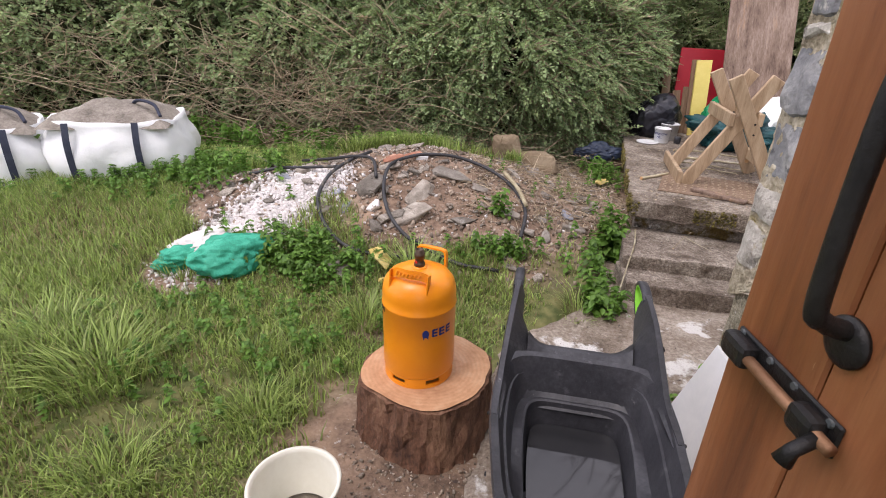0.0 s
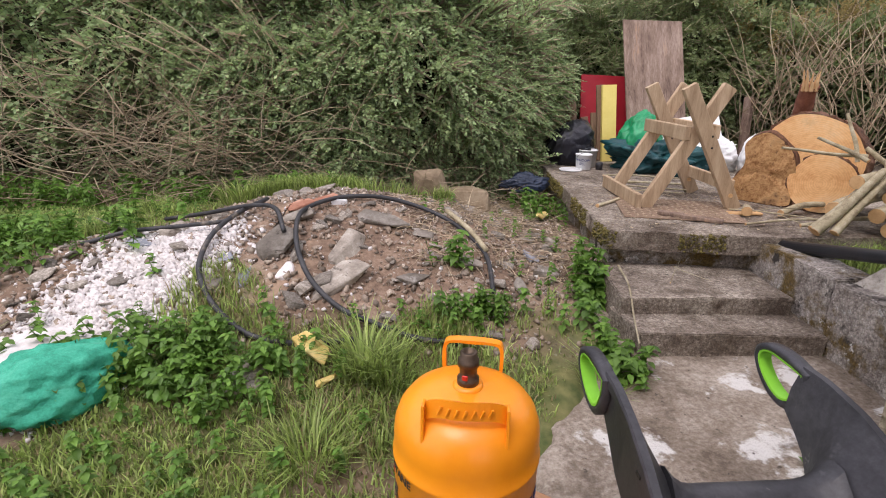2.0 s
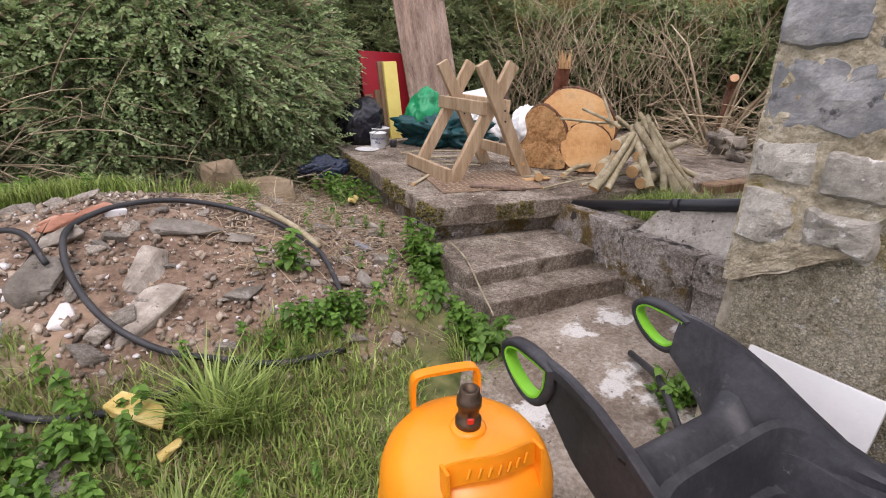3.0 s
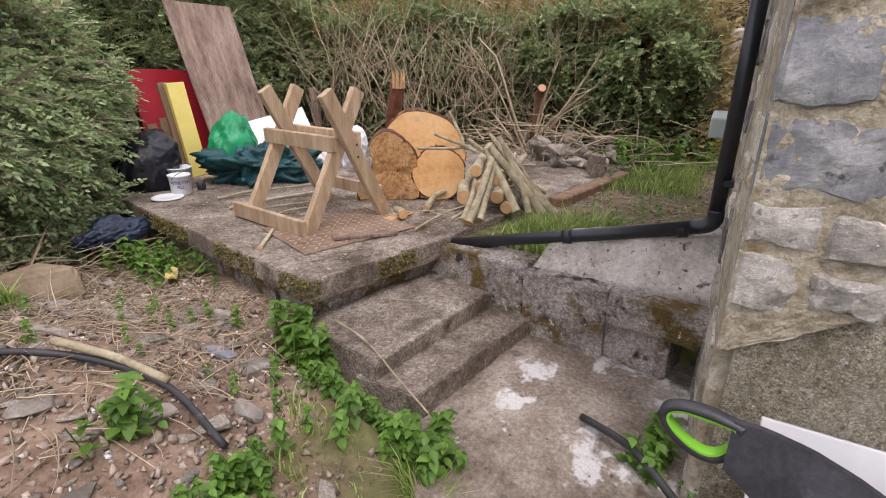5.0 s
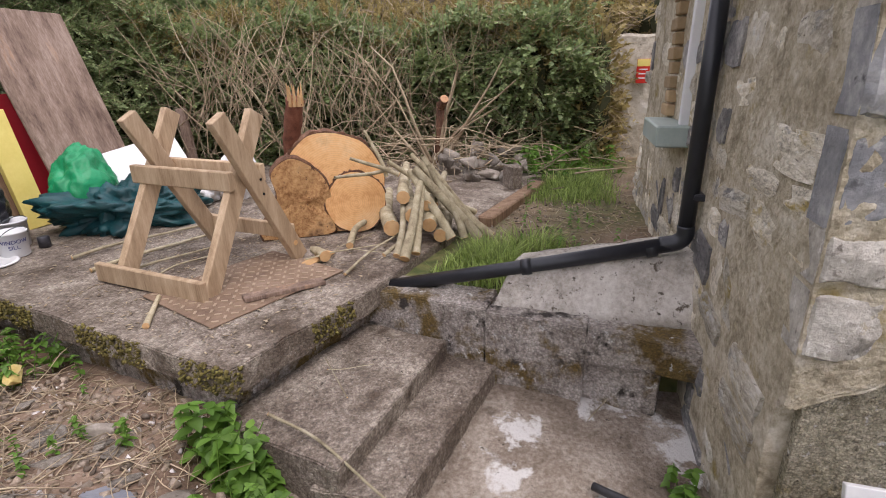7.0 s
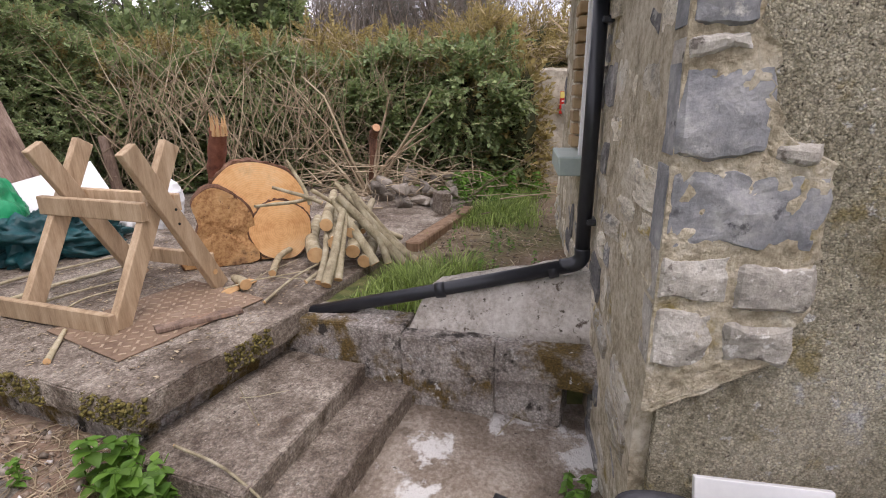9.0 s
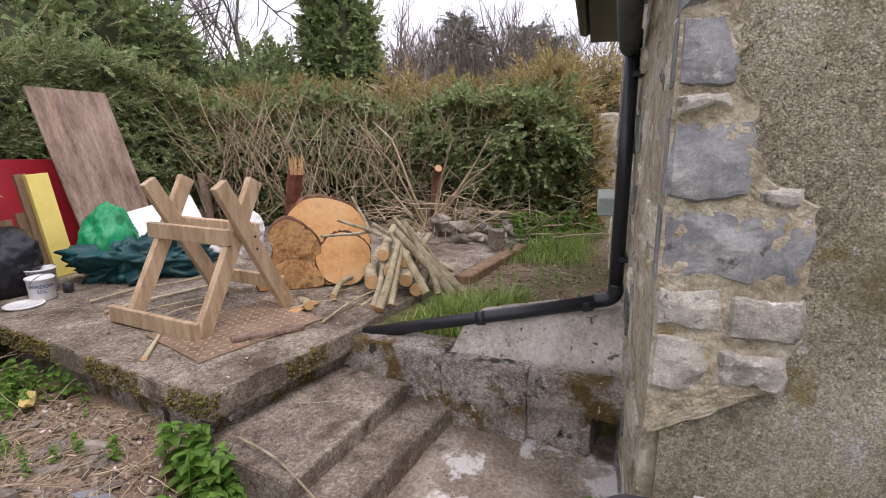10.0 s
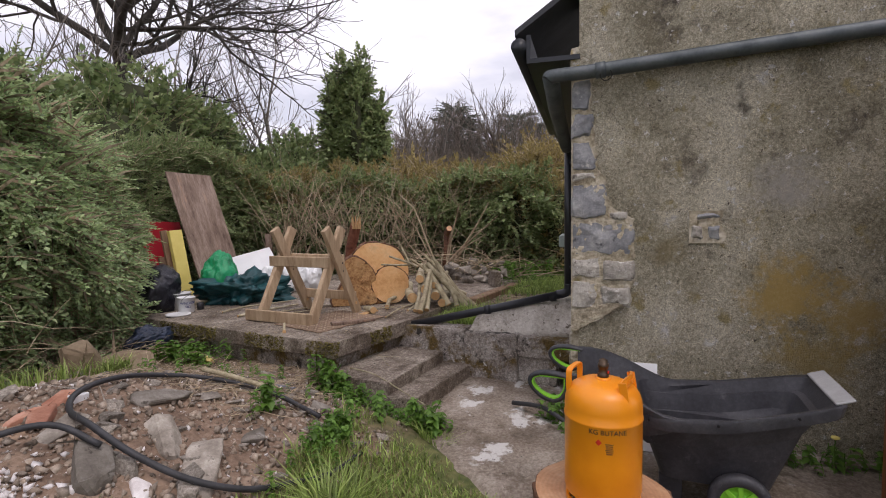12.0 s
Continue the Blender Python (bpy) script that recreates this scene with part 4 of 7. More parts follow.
# ---- open door ----
def door():
    H = Vector((0.12, -0.20, 0))
    E = Vector((0.064, 0.632, 0))
    d = thing("door_1", "red-brown varnished wooden door standing open", "door", kind="structure")
    L = (E - H).length
    rz = math.degrees(math.atan2(E.y - H.y, E.x - H.x))
    d.matrix_world = pose(H.x, H.y, 0.13, 0, 0, rz)
    W = (0.115, 0.1, 0.125, 0.11, 0.12, 0.1, 0.13)
    x = 0.0
    k = L / sum(W)
    for w in W:
        part("plank", bm_box((w * k - 0.002, 0.04, 2.05), pose(x + w * k / 2, -0.02, 0.955), 0.003), M_DOOR, d)
        x += w * k
    # the face towards the path is at +y
    def bolt(z):
        b = part("bolt", bm_box((0.165, 0.005, 0.036), pose(L - 0.095, 0.0025, z), 0.002), M_IRON, d, "black iron sliding bolt")
        part("bolt_bar", bm_tube([(L - 0.185, 0.015, z), (L - 0.012, 0.015, z)], 0.0068, 10), mat("rusty bolt bar", [(0.2, 0.1, 0.05), (0.3, 0.17, 0.1)], 30, 0.5, 0.2, metal=0.6), b, smooth=True)
        for dx, w in ((0.035, 0.045), (0.15, 0.034)):
            part("keeper", bm_box((w, 0.022, 0.029), pose(L - dx, 0.013, z), 0.008, 2), M_IRON, b)
        part("bolt_knob", bm_tube([(L - 0.17, 0.017, z), (L - 0.172, 0.036, z - 0.012), (L - 0.172, 0.042, z - 0.026)], [0.007, 0.007, 0.0095], 10), M_IRON, b, smooth=True)
        for dx in (0.022, 0.075, 0.115, 0.165):
            for sz in (-1, 1):
                part("screw", bm_lathe([(0.0045, 0), (0.004, 0.0025), (0.001, 0.0025)], 8), M_GUTTER, b).matrix_basis = pose(L - dx, 0.005, z + sz * 0.0135, -90, 0, 0)
    bolt(1.238)
    hx = L - 0.145
    h = part("pull_handle", bm_tube(spline([(hx, 0.004, 1.335), (hx, 0.03, 1.345), (hx, 0.042, 1.37), (hx + 0.004, 0.042, 1.53), (hx + 0.004, 0.03, 1.56), (hx + 0.004, 0.004, 1.57)], 5), 0.0092, 12), M_IRON, d, "black iron pull handle", smooth=True)
    for z in (1.325, 1.582):
        part("handle_foot", bm_lathe([(0.024, 0.0), (0.024, 0.004), (0.018, 0.007), (0.003, 0.009)], 20), M_IRON, h, smooth=True).matrix_basis = pose(hx, 0.001, z, -90, 0, 0)


door()


# ---- sawhorse ----
def sawhorse():
    o = thing("sawhorse", "home-made sawhorse of pale sawn timber on the slab", "sawhorse", (1.515, 4.29, 0.495), -10.5)
    # local x: across, y: along
    T, Wd, S = 0.047, 0.100, 0.62
    for y in (0.0, S):
        a = part("leg", bm_beam((0.0, y, 0.0), (0.49, y, 0.865), T, Wd, 0.004, up=(1, 0, 0)), M_WOOD, o)
        b = part("leg", bm_beam((0.655, y - 0.049, 0.0), (0.18, y - 0.049, 0.865), T, Wd, 0.004, up=(1, 0, 0)), M_WOOD, o)
        for z in (0.45, 0.53):
            part("bolt_head", bm_lathe([(0.008, 0), (0.007, 0.004), (0.002, 0.005)], 8), M_IRON, b).matrix_basis = pose(0.40 - 0.1 * (z - 0.45), y - 0.0735, z, 90, 0, 0)
        part("dowel", bm_lathe([(0.017, 0), (0.016, 0.003), (0.002, 0.004)], 12), M_CUT, b).matrix_basis = pose(0.60, y - 0.0735, 0.11, 90, 0, 0)
    part("rail", bm_beam((0.235, -0.035, 0.545), (0.235, S + 0.07, 0.545), 0.04, 0.10, 0.005), M_WOOD, o)
    part("rail", bm_beam((0.43, -0.06, 0.56), (0.43, S + 0.03, 0.56), 0.04, 0.095, 0.005), M_WOOD, o)
    part("foot_rail", bm_beam((-0.045, -0.04, 0.055), (-0.045, S + 0.13, 0.055), 0.035, 0.105, 0.005), M_WOOD, o)
    part("foot_rail", bm_beam((0.60, -0.07, 0.18), (0.60, S, 0.18), 0.035, 0.09, 0.005), M_WOOD, o)


sawhorse()

# ---- logs ----
def facing(cx, cy, cz, dx, dy, dz, spin=0.0):
    return Matrix.Translation((cx, cy, cz)) @ Vector((dx, dy, dz)).to_track_quat("Z", "Y").to_matrix().to_4x4() @ pose(0, 0, 0, 0, 0, spin)


wood_disc("log", "huge freshly sawn log disc stood on edge on the slab", "log", 0.340, 0.20, M_RINGS, M_BARK, facing(2.85, 4.20, 0.828, -0.86, -0.5, 0.06), 3.0, 0.05, group="sawn logs on the slab")
wood_disc("log", "smaller pale sawn log disc leaning on a bigger one", "log", 0.208, 0.075, M_RINGS, M_BARK, facing(2.752, 3.998, 0.70, -0.86, -0.5, 0.06), 5.0, 0.04, group="sawn logs on the slab")


def split_log():
    o = thing("split_log", "rough split log with weathered brown face", "log", (2.50, 4.30, 0.49), 0, group="sawn logs on the slab")
    outline = [(-0.25, 0.0), (0.18, 0.0), (0.245, 0.06), (0.205, 0.17), (0.235, 0.28), (0.19, 0.42), (0.08, 0.52), (-0.02, 0.555), (-0.12, 0.50), (-0.155, 0.43), (-0.13, 0.30), (-0.20, 0.16), (-0.27, 0.07)]
    pts = [(q.x, q.y) for q in spline([(x, z, 0) for x, z in outline + outline[:1]], 4)][:-1]
    m = Matrix((Vector((0.50, -0.86, 0)), Vector((0.86, 0.50, 0)), Vector((0, 0, 1)))).transposed().to_4x4()
    rings = [[(x * k, d, z * (0.5 + 0.5 * k) + (1 - k) * 0.1) for x, z in pts] for d, k in ((0.0, 0.96), (0.015, 1.0), (0.12, 1.02), (0.24, 0.9))]
    bm = bm_loft(rings)
    bm.transform(m)
    dice(bm, 0.06)
    rough(bm, 0.012, 14, 2.0)
    part("bark", bm, M_BARK, o, smooth=False)
    bm = bmesh.new()
    c = bm.verts.new((0, -0.012, 0.25))
    rows = [[bm.verts.new((x * k, -0.012 + 0.02 * noise.noise(Vector((x * k * 7, z * 7, k))), 0.25 + (z - 0.25) * k)) for x, z in pts] for k in (0.3, 0.6, 0.82, 0.955)]
    n = len(pts)
    for i in range(n):
        j = (i + 1) % n
        bm.faces.new((c, rows[0][j], rows[0][i]))
        for q in range(3):
            bm.faces.new((rows[q][i], rows[q][j], rows[q + 1][j], rows[q + 1][i]))
    bmesh.ops.recalc_face_normals(bm, faces=bm.faces[:])
    if sum(f.normal.y for f in bm.faces) > 0:
        bmesh.ops.reverse_faces(bm, faces=bm.faces[:])
    bm.transform(m)
    part("face", bm, mat("weathered split face", [(0.24, 0.11, 0.04), (0.46, 0.26, 0.11), (0.60, 0.38, 0.18)], 5, 0.85, 0.7, 18, fine=0.8, fscale=40, dist=0.02,
                         spots=[((0.13, 0.06, 0.03), 5, 0.57, 0.1), ((0.10, 0.05, 0.03), 24, 0.62, 0.05)]), o, "weathered brown split face", smooth=True)


split_log()


def snag():
    o = thing("broken_branch", "thick broken branch with splintered red-brown end", "branch")
    pts = spline([(3.25, 4.75, 0.45), (3.12, 4.66, 0.85), (3.02, 4.57, 1.15), (2.95, 4.48, 1.37)], 5)
    bm = bm_tube(pts, [0.075] * 6 + [0.065] * (len(pts) - 6), 14)
    rough(bm, 0.012, 12, 2)
    part("stem", bm, M_REDBARK, o, smooth=True)
    random.seed(5)
    for k in range(9):
        a = k * 0.7
        p = Vector((2.95 + 0.045 * math.cos(a), 4.48 + 0.045 * math.sin(a), 1.33))
        part("splinter", bm_tube([p, p + Vector((-0.02, -0.015, 0.06)), p + Vector((-0.035 + 0.02 * math.cos(a), -0.02, 0.07 + 0.09 * random.random()))], [0.017, 0.011, 0.002], 6), M_CUT, o)


snag()


def stick(a, b, r, seed, group="branches piled by the slab", label="cut branch with grey-green bark on the pile"):
    a, b = Vector(a), Vector(b)
    d = b - a
    random.seed(seed)
    off = Vector((random.uniform(-1, 1), random.uniform(-1, 1), random.uniform(-0.3, 0.8))) * d.length * 0.05
    pts = spline([a, a + d * 0.33 + off, a + d * 0.7 + off * 0.4, b], 4)
    o = thing("branch", label, "branch", group=group)
    part("stem", bm_tube(pts, [r * 1.1 * (1 - 0.35 * i / (len(pts) - 1)) for i in range(len(pts))], 9, cap=False), M_STICK, o, smooth=True)
    z = (pts[0] - pts[1]).normalized()
    bm = bm_lathe([(r * 1.1, -0.002), (r * 1.08, 0.002), (0.001, 0.003)], 9)
    bm.transform(facing(*pts[0], *z))
    part("cut_end", bm, M_CUT, o, "pale sawn end", smooth=False)


random.seed(11)
for k, (a, b, r) in enumerate([
        ((2.80, 3.04, 0.48), (2.72, 3.72, 0.93), 0.030), ((2.74, 3.12, 0.48), (2.66, 3.74, 0.90), 0.036), ((2.66, 3.20, 0.50), (2.74, 3.70, 0.96), 0.026),
        ((2.88, 3.10, 0.48), (2.80, 3.80, 0.97), 0.022), ((2.58, 3.27, 0.52), (2.68, 3.78, 0.88), 0.032), ((2.98, 3.16, 0.50), (2.72, 3.66, 0.92), 0.024),
        ((2.16, 3.46, 0.52), (2.52, 3.66, 0.84), 0.030), ((2.26, 3.42, 0.52), (2.56, 3.66, 0.80), 0.026), ((2.20, 3.52, 0.52), (2.60, 3.80, 0.74), 0.022),
        ((2.44, 3.48, 0.70), (3.35, 3.90, 0.78), 0.048), ((2.52, 3.40, 0.62), (3.40, 3.75, 0.68), 0.044), ((2.50, 3.56, 0.80), (3.30, 3.86, 0.86), 0.040),
        ((2.56, 3.34, 0.54), (3.45, 3.62, 0.58), 0.042), ((2.48, 3.64, 0.60), (3.40, 4.05, 0.62), 0.050), ((2.62, 3.44, 0.72), (3.50, 3.60, 0.76), 0.034),
        ((3.10, 3.20, 0.56), (2.70, 3.80, 0.99), 0.020), ((2.62, 3.62, 0.92), (2.50, 3.98, 1.04), 0.014), ((2.70, 3.70, 0.94), (2.20, 3.95, 0.98), 0.012),
        ((2.66, 3.72, 0.90), (2.62, 3.92, 1.20), 0.013), ((2.30, 3.86, 0.53), (3.10, 4.0, 0.55), 0.022), ((3.10, 3.50, 0.60), (3.80, 3.80, 0.72), 0.02)]):
    stick(a, Vector(b) + Vector((0.04, -0.20, 0.05) if k < 9 else (0, -0.08, 0)), r, 40 + k)
whole("sleeper", bm_beam((3.22, 3.145, 0.43), (4.62, 2.80, 0.43), 0.13, 0.12, 0.012), M_BOARD, "dark weathered timber sleeper along the slab's far edge", "timber")


def hull_stone(size, seed, n=15):
    """An angular broken stone: the hull of random points in a flattened box."""
    r = np.random.default_rng(seed)
    P = r.uniform(-1, 1, (n, 3))
    P = np.sign(P) * np.abs(P) ** 0.55 * 0.5
    P *= np.where(np.abs(P).max(1, keepdims=True) < 0.3, 1.5, 1.0)
    bm = bmesh.new()
    vs = [bm.verts.new((p[0] * size[0], p[1] * size[1] * (1 - 0.5 * abs(p[0])), p[2] * size[2])) for p in P]
    res = bmesh.ops.convex_hull(bm, input=vs)
    bmesh.ops.delete(bm, geom=[v for v in bm.verts if not v.link_faces], context="VERTS")
    bmesh.ops.bevel(bm, geom=bm.edges[:], offset=min(size) * 0.07, segments=1, affect="EDGES")
    return bm


def plain_stone(name, size, loc, rz, material, label, category, seed, group="", tilt=(0, 0), amp=0.12, bev=0.18):
    if amp > 0.05:
        bm = hull_stone(size, int(seed * 10))
    else:
        bm = bm_box(size, None, min(size) * bev, 1)
        bmesh.ops.subdivide_edges(bm, edges=bm.edges[:], cuts=1, use_grid_fill=True)
    for v in bm.verts if amp <= 0.05 else ():
        q = v.co * (2.2 / max(size)) + Vector((seed, seed * 1.3, seed * 0.7))
        v.co += Vector(size) * amp * 0.8 * noise.noise(q) + min(size) * amp * noise.noise_vector(q * 2)
    o = whole(name, bm, material, label, category, group=group)
    o.matrix_world = pose(*loc, tilt[0], tilt[1], rz)
    return o


plain_stone("concrete_block", (0.20, 0.10, 0.21), (4.28, 3.04, 0.59), 35, M_CONCRETE, "pale concrete block stood on the slab's edge", "block", 1.0, "stones on the slab", amp=0.03, bev=0.06)
random.seed(21)
for k in range(22):
    x, y = 4.45 + 0.36 * random.random() * (1 + k % 3), 3.02 + 0.22 * (k % 4) + 0.1 * random.random()
    s = random.uniform(0.10, 0.2)
    plain_stone("stone", (s * 1.3, s, s * 0.8), (x, y, 0.49 + s * 0.35 + (0.12 if k > 13 else 0)), random.uniform(0, 180), M_RUBBLE, "grey rubble stone in a heap on the slab", "stone", k * 3.1, "stones on the slab", (random.uniform(-30, 30), random.uniform(-30, 30)))


# ---- boards and bags at the hedge end of the slab ----
def leaning(name, w, h, t, foot, lean, rz, material, label, category, side=0.0, group=""):
    """A board standing on foot, leaning back by lean degrees; rz turns it, side tips it along its face."""
    bm = bm_box((w, t, h), pose(0, 0, h / 2), 0.003)
    o = whole(name, bm, material, label, category, group=group)
    o.matrix_world = pose(*foot, 0, 0, rz) @ pose(0, 0, 0, -lean, 0, 0) @ pose(0, 0, 0, 0, side, 0)
    return o


leaning("plywood_sheet", 0.76, 1.66, 0.018, (3.02, 6.35, 0.49), 18.5, -2, M_PLY, "tall weathered plywood sheet leaning against the hedge", "board", 0)
leaning("red_board", 0.70, 0.98, 0.02, (2.58, 6.80, 0.49), 13, -2, M_RED, "dark red painted board leaning among timber", "board", 2)
leaning("wooden_post", 0.10, 0.93, 0.09, (2.12, 6.74, 0.49), 11, 0, M_BOARD, "weathered wooden post leaning by the hedge", "post", -3)
leaning("yellow_plank", 0.165, 0.86, 0.05, (2.41, 6.42, 0.49), 8, -10, M_YELLOW, "yellow insulation plank stood upright", "plank", -3)
leaning("brown_plank", 0.09, 0.86, 0.03, (2.37, 6.52, 0.49), 8, -10, M_BOARD, "brown plank behind the yellow one", "plank", -4)
for k, (x, w, h, y) in enumerate(((2.22, 0.09, 0.50, 6.60), (2.32, 0.12, 0.55, 6.55), (2.14, 0.06, 0.34, 6.52), (2.05, 0.09, 0.80, 6.9))):
    leaning("timber_offcut", w, h, 0.025, (x, y, 0.49), 12, 5 * k - 8, M_BOARD, "short brown timber offcut leaning on boards", "timber", 3 * k - 4, "timber offcuts")


def bag(name, size, loc, rz, material, label, category, seed, amp=0.16, group="", fold=3.0):
    bm = bmesh.new()
    bmesh.ops.create_icosphere(bm, subdivisions=5, radius=0.5)
    for v in bm.verts:
        q = v.co * fold + Vector((seed, seed, seed))
        f = 1 + amp * 1.3 * noise.noise(q * 0.7) + amp * 0.9 * (0.4 - abs(noise.noise(q * 1.6))) + amp * 0.7 * (0.3 - abs(noise.noise(q * 3.3))) + amp * 0.3 * (0.3 - abs(noise.noise(q * 8)))
        p = v.co * f
        p.z = max(p.z, -0.36)
        v.co = (p.x * size[0], p.y * size[1], (p.z + 0.36) / 0.86 * size[2])
    return whole(name, bm, material, label, category, loc, rz, group=group, smooth=True)


b = bag("bin_bag", (0.60, 0.46, 0.46), (1.90, 6.36, 0.485), 20, M_BLACKBAG, "full black plastic bin bag on the slab", "bin bag", 1.0)
bag("green_bag", (0.46, 0.36, 0.54), (2.56, 6.10, 0.485), 10, M_GREENBAG, "bright green plastic bag slumped on the slab", "bag", 3.5, 0.3, fold=1.9)
tarp = bag("tarpaulin", (0.80, 0.60, 0.30), (2.62, 5.78, 0.485), -40, M_TEAL, "crumpled dark teal tarpaulin on the slab", "tarpaulin", 6.5, 0.55, fold=6.0)
random.seed(63)
for k in range(9):
    x, y = random.uniform(-0.32, 0.32), random.uniform(-0.30, 0.05)
    pts = spline([(x, y, 0.01), (x + random.uniform(-0.1, 0.1), y + 0.07, 0.10 + 0.1 * random.random()), (x + random.uniform(-0.15, 0.15), y + 0.16, 0.20 + 0.08 * random.random()), (x + random.uniform(-0.2, 0.2), y + 0.26, 0.16)], 4)
    rr = [[q + Vector((dx, 0, dz)) for dx, dz in ((-0.05, -0.05), (-0.012, 0.012), (0.012, 0.018), (0.06, -0.04))] for q in pts]
    bm = bm_loft(rr)
    rough(bm, 0.02, 14, k)
    part("fold", bm, M_TEAL, tarp)
bag("rubble_sack", (0.5, 0.36, 0.36), (3.18, 5.72, 0.485), -15, M_SACK, "crumpled white sack on the slab", "sack", 8.5, 0.4, fold=4.5)
bag("rubble_sack", (0.36, 0.30, 0.40), (3.55, 5.45, 0.485), 15, M_SACK, "white sack tied up on the slab", "sack", 10.5, 0.22)
leaning("foam_sheet", 0.72, 0.62, 0.03, (3.02, 5.80, 0.49), 32, -38, M_WHITEPL, "white foam sheet leaning over bags", "sheet", -14)
leaning("navy_board", 0.12, 0.55, 0.03, (2.74, 5.92, 0.49), 24, -38, M_NAVY, "dark blue board edge beside the white sheet", "board", -14)
bag("plastic_sheet", (0.46, 0.22, 0.16), (1.14, 5.72, 0.33), 10, M_NAVY, "dark blue plastic sheet lying by the slab", "sheet", 12.5, 0.4)


def tub(loc, r, h, label, text=None):
    b = thing("paint_tub", label, "tub", loc, group="tubs by the bin bag")
    part("body", bm_lathe([(r * 0.86, 0), (r * 0.9, 0.005), (r, h), (r * 1.06, h), (r * 1.06, h + 0.012), (r * 0.98, h + 0.012), (r * 0.85, 0.012)], 32), M_WHITEPL, b, smooth=True)
    part("wire_handle", bm_tube([(r * 1.05 * math.cos(a), 0.3 * r * math.sin(a) * 0 + r * 1.05 * math.sin(a) * 0.5 - 0.02, h - 0.02 - 0.06 * math.sin(a)) for a in [math.pi * k / 10 + math.pi for k in range(11)]], 0.003, 6), M_GUTTER, b)
    if text:
        for row, word in enumerate(text):
            ob, me = text_mesh(word, 0.034, M_BLUEINK, b, None)
            wrap(me, r * 0.985, radians(-125), h * 0.62 - 0.036 * row)
    return b


tub((1.86, 5.95, 0.49), 0.085, 0.15, "white plastic tub with dark lettering by a bin bag", ("WINDOW", "SILL"))
tub((2.0, 6.14, 0.49), 0.10, 0.17, "white plastic tub with wire handle by a bin bag")
whole("tub_lid", bm_lathe([(0.115, 0), (0.12, 0.006), (0.12, 0.012), (0.10, 0.014), (0.098, 0.009), (0.002, 0.009)], 36), M_WHITEPL, "round white plastic lid lying on the slab", "lid", (1.70, 5.91, 0.492), smooth=True)
whole("can", bm_lathe([(0.035, 0), (0.035, 0.07), (0.03, 0.075), (0.002, 0.075)], 20), M_BLACKPL, "small black can on the slab", "can", (2.03, 5.92, 0.49), smooth=True)

# ---- gutter, downpipe, eaves ----
def rainwater():
    g = thing("gutter", "old grey metal gutter pipe across the gable", "gutter")
    part("run", bm_tube(spline([(0.70, -0.15, 2.46), (0.735, 0.9, 2.40), (0.755, 1.82, 2.34), (0.75, 2.10, 2.325), (0.755, 2.14, 2.31)], 6), 0.043, 14), M_GUTTER, g, smooth=True)
    part("collar", bm_tube([(0.753, 1.80, 2.341), (0.755, 1.86, 2.337)], 0.049, 14), M_GUTTER, g, "rusty joint collar", smooth=True)
    part("wire", bm_tube([(0.72 + 0.0 * k, 1.80 + 0.035 * math.cos(k), 2.30 + 0.035 * math.sin(k)) for k in [i * 0.63 for i in range(11)]], 0.003, 5), M_IRON, g)
    part("outlet", bm_tube([(0.76, 2.13, 2.325), (1.2, 2.11, 2.22), (1.8, 2.06, 2.06), (1.92, 2.045, 2.02)], [0.05, 0.055, 0.05, 0.045], 14), M_GUTTER, g, smooth=True)
    d = thing("downpipe", "black plastic downpipe turning into a ground pipe", "pipe")
    px, py = 1.945, 2.03
    part("upright", bm_tube([(px, py, 2.06), (px, py, 0.83)], 0.036, 16), M_PIPE, d, smooth=True)
    part("socket", bm_tube([(px, py, 2.10), (px, py, 2.02)], 0.043, 16), M_PIPE, d, smooth=True)
    part("elbow", bm_tube(spline([(px, py, 0.86), (px, py, 0.81), (px + 0.005, py + 0.03, 0.775), (px + 0.01, py + 0.10, 0.755)], 5), 0.039, 16), M_PIPE, d, smooth=True)
    part("ground_run", bm_tube([(px + 0.005, py + 0.06, 0.762), (px + 0.02, 2.75, 0.60), (px + 0.02, 3.50, 0.43)], 0.036, 16), M_PIPE, d, smooth=True)
    for y, z in ((2.14, 0.743), (2.72, 0.607)):
        part("joint", bm_tube([(px + 0.01, y, z), (px + 0.012, y + 0.05, z - 0.011)], 0.042, 16), M_PIPE, d, smooth=True)
    for z in (1.0, 1.9):
        part("bracket", bm_box((0.10, 0.05, 0.03), pose(px, py - 0.03, z), 0.006), M_PIPE, d)


rainwater()


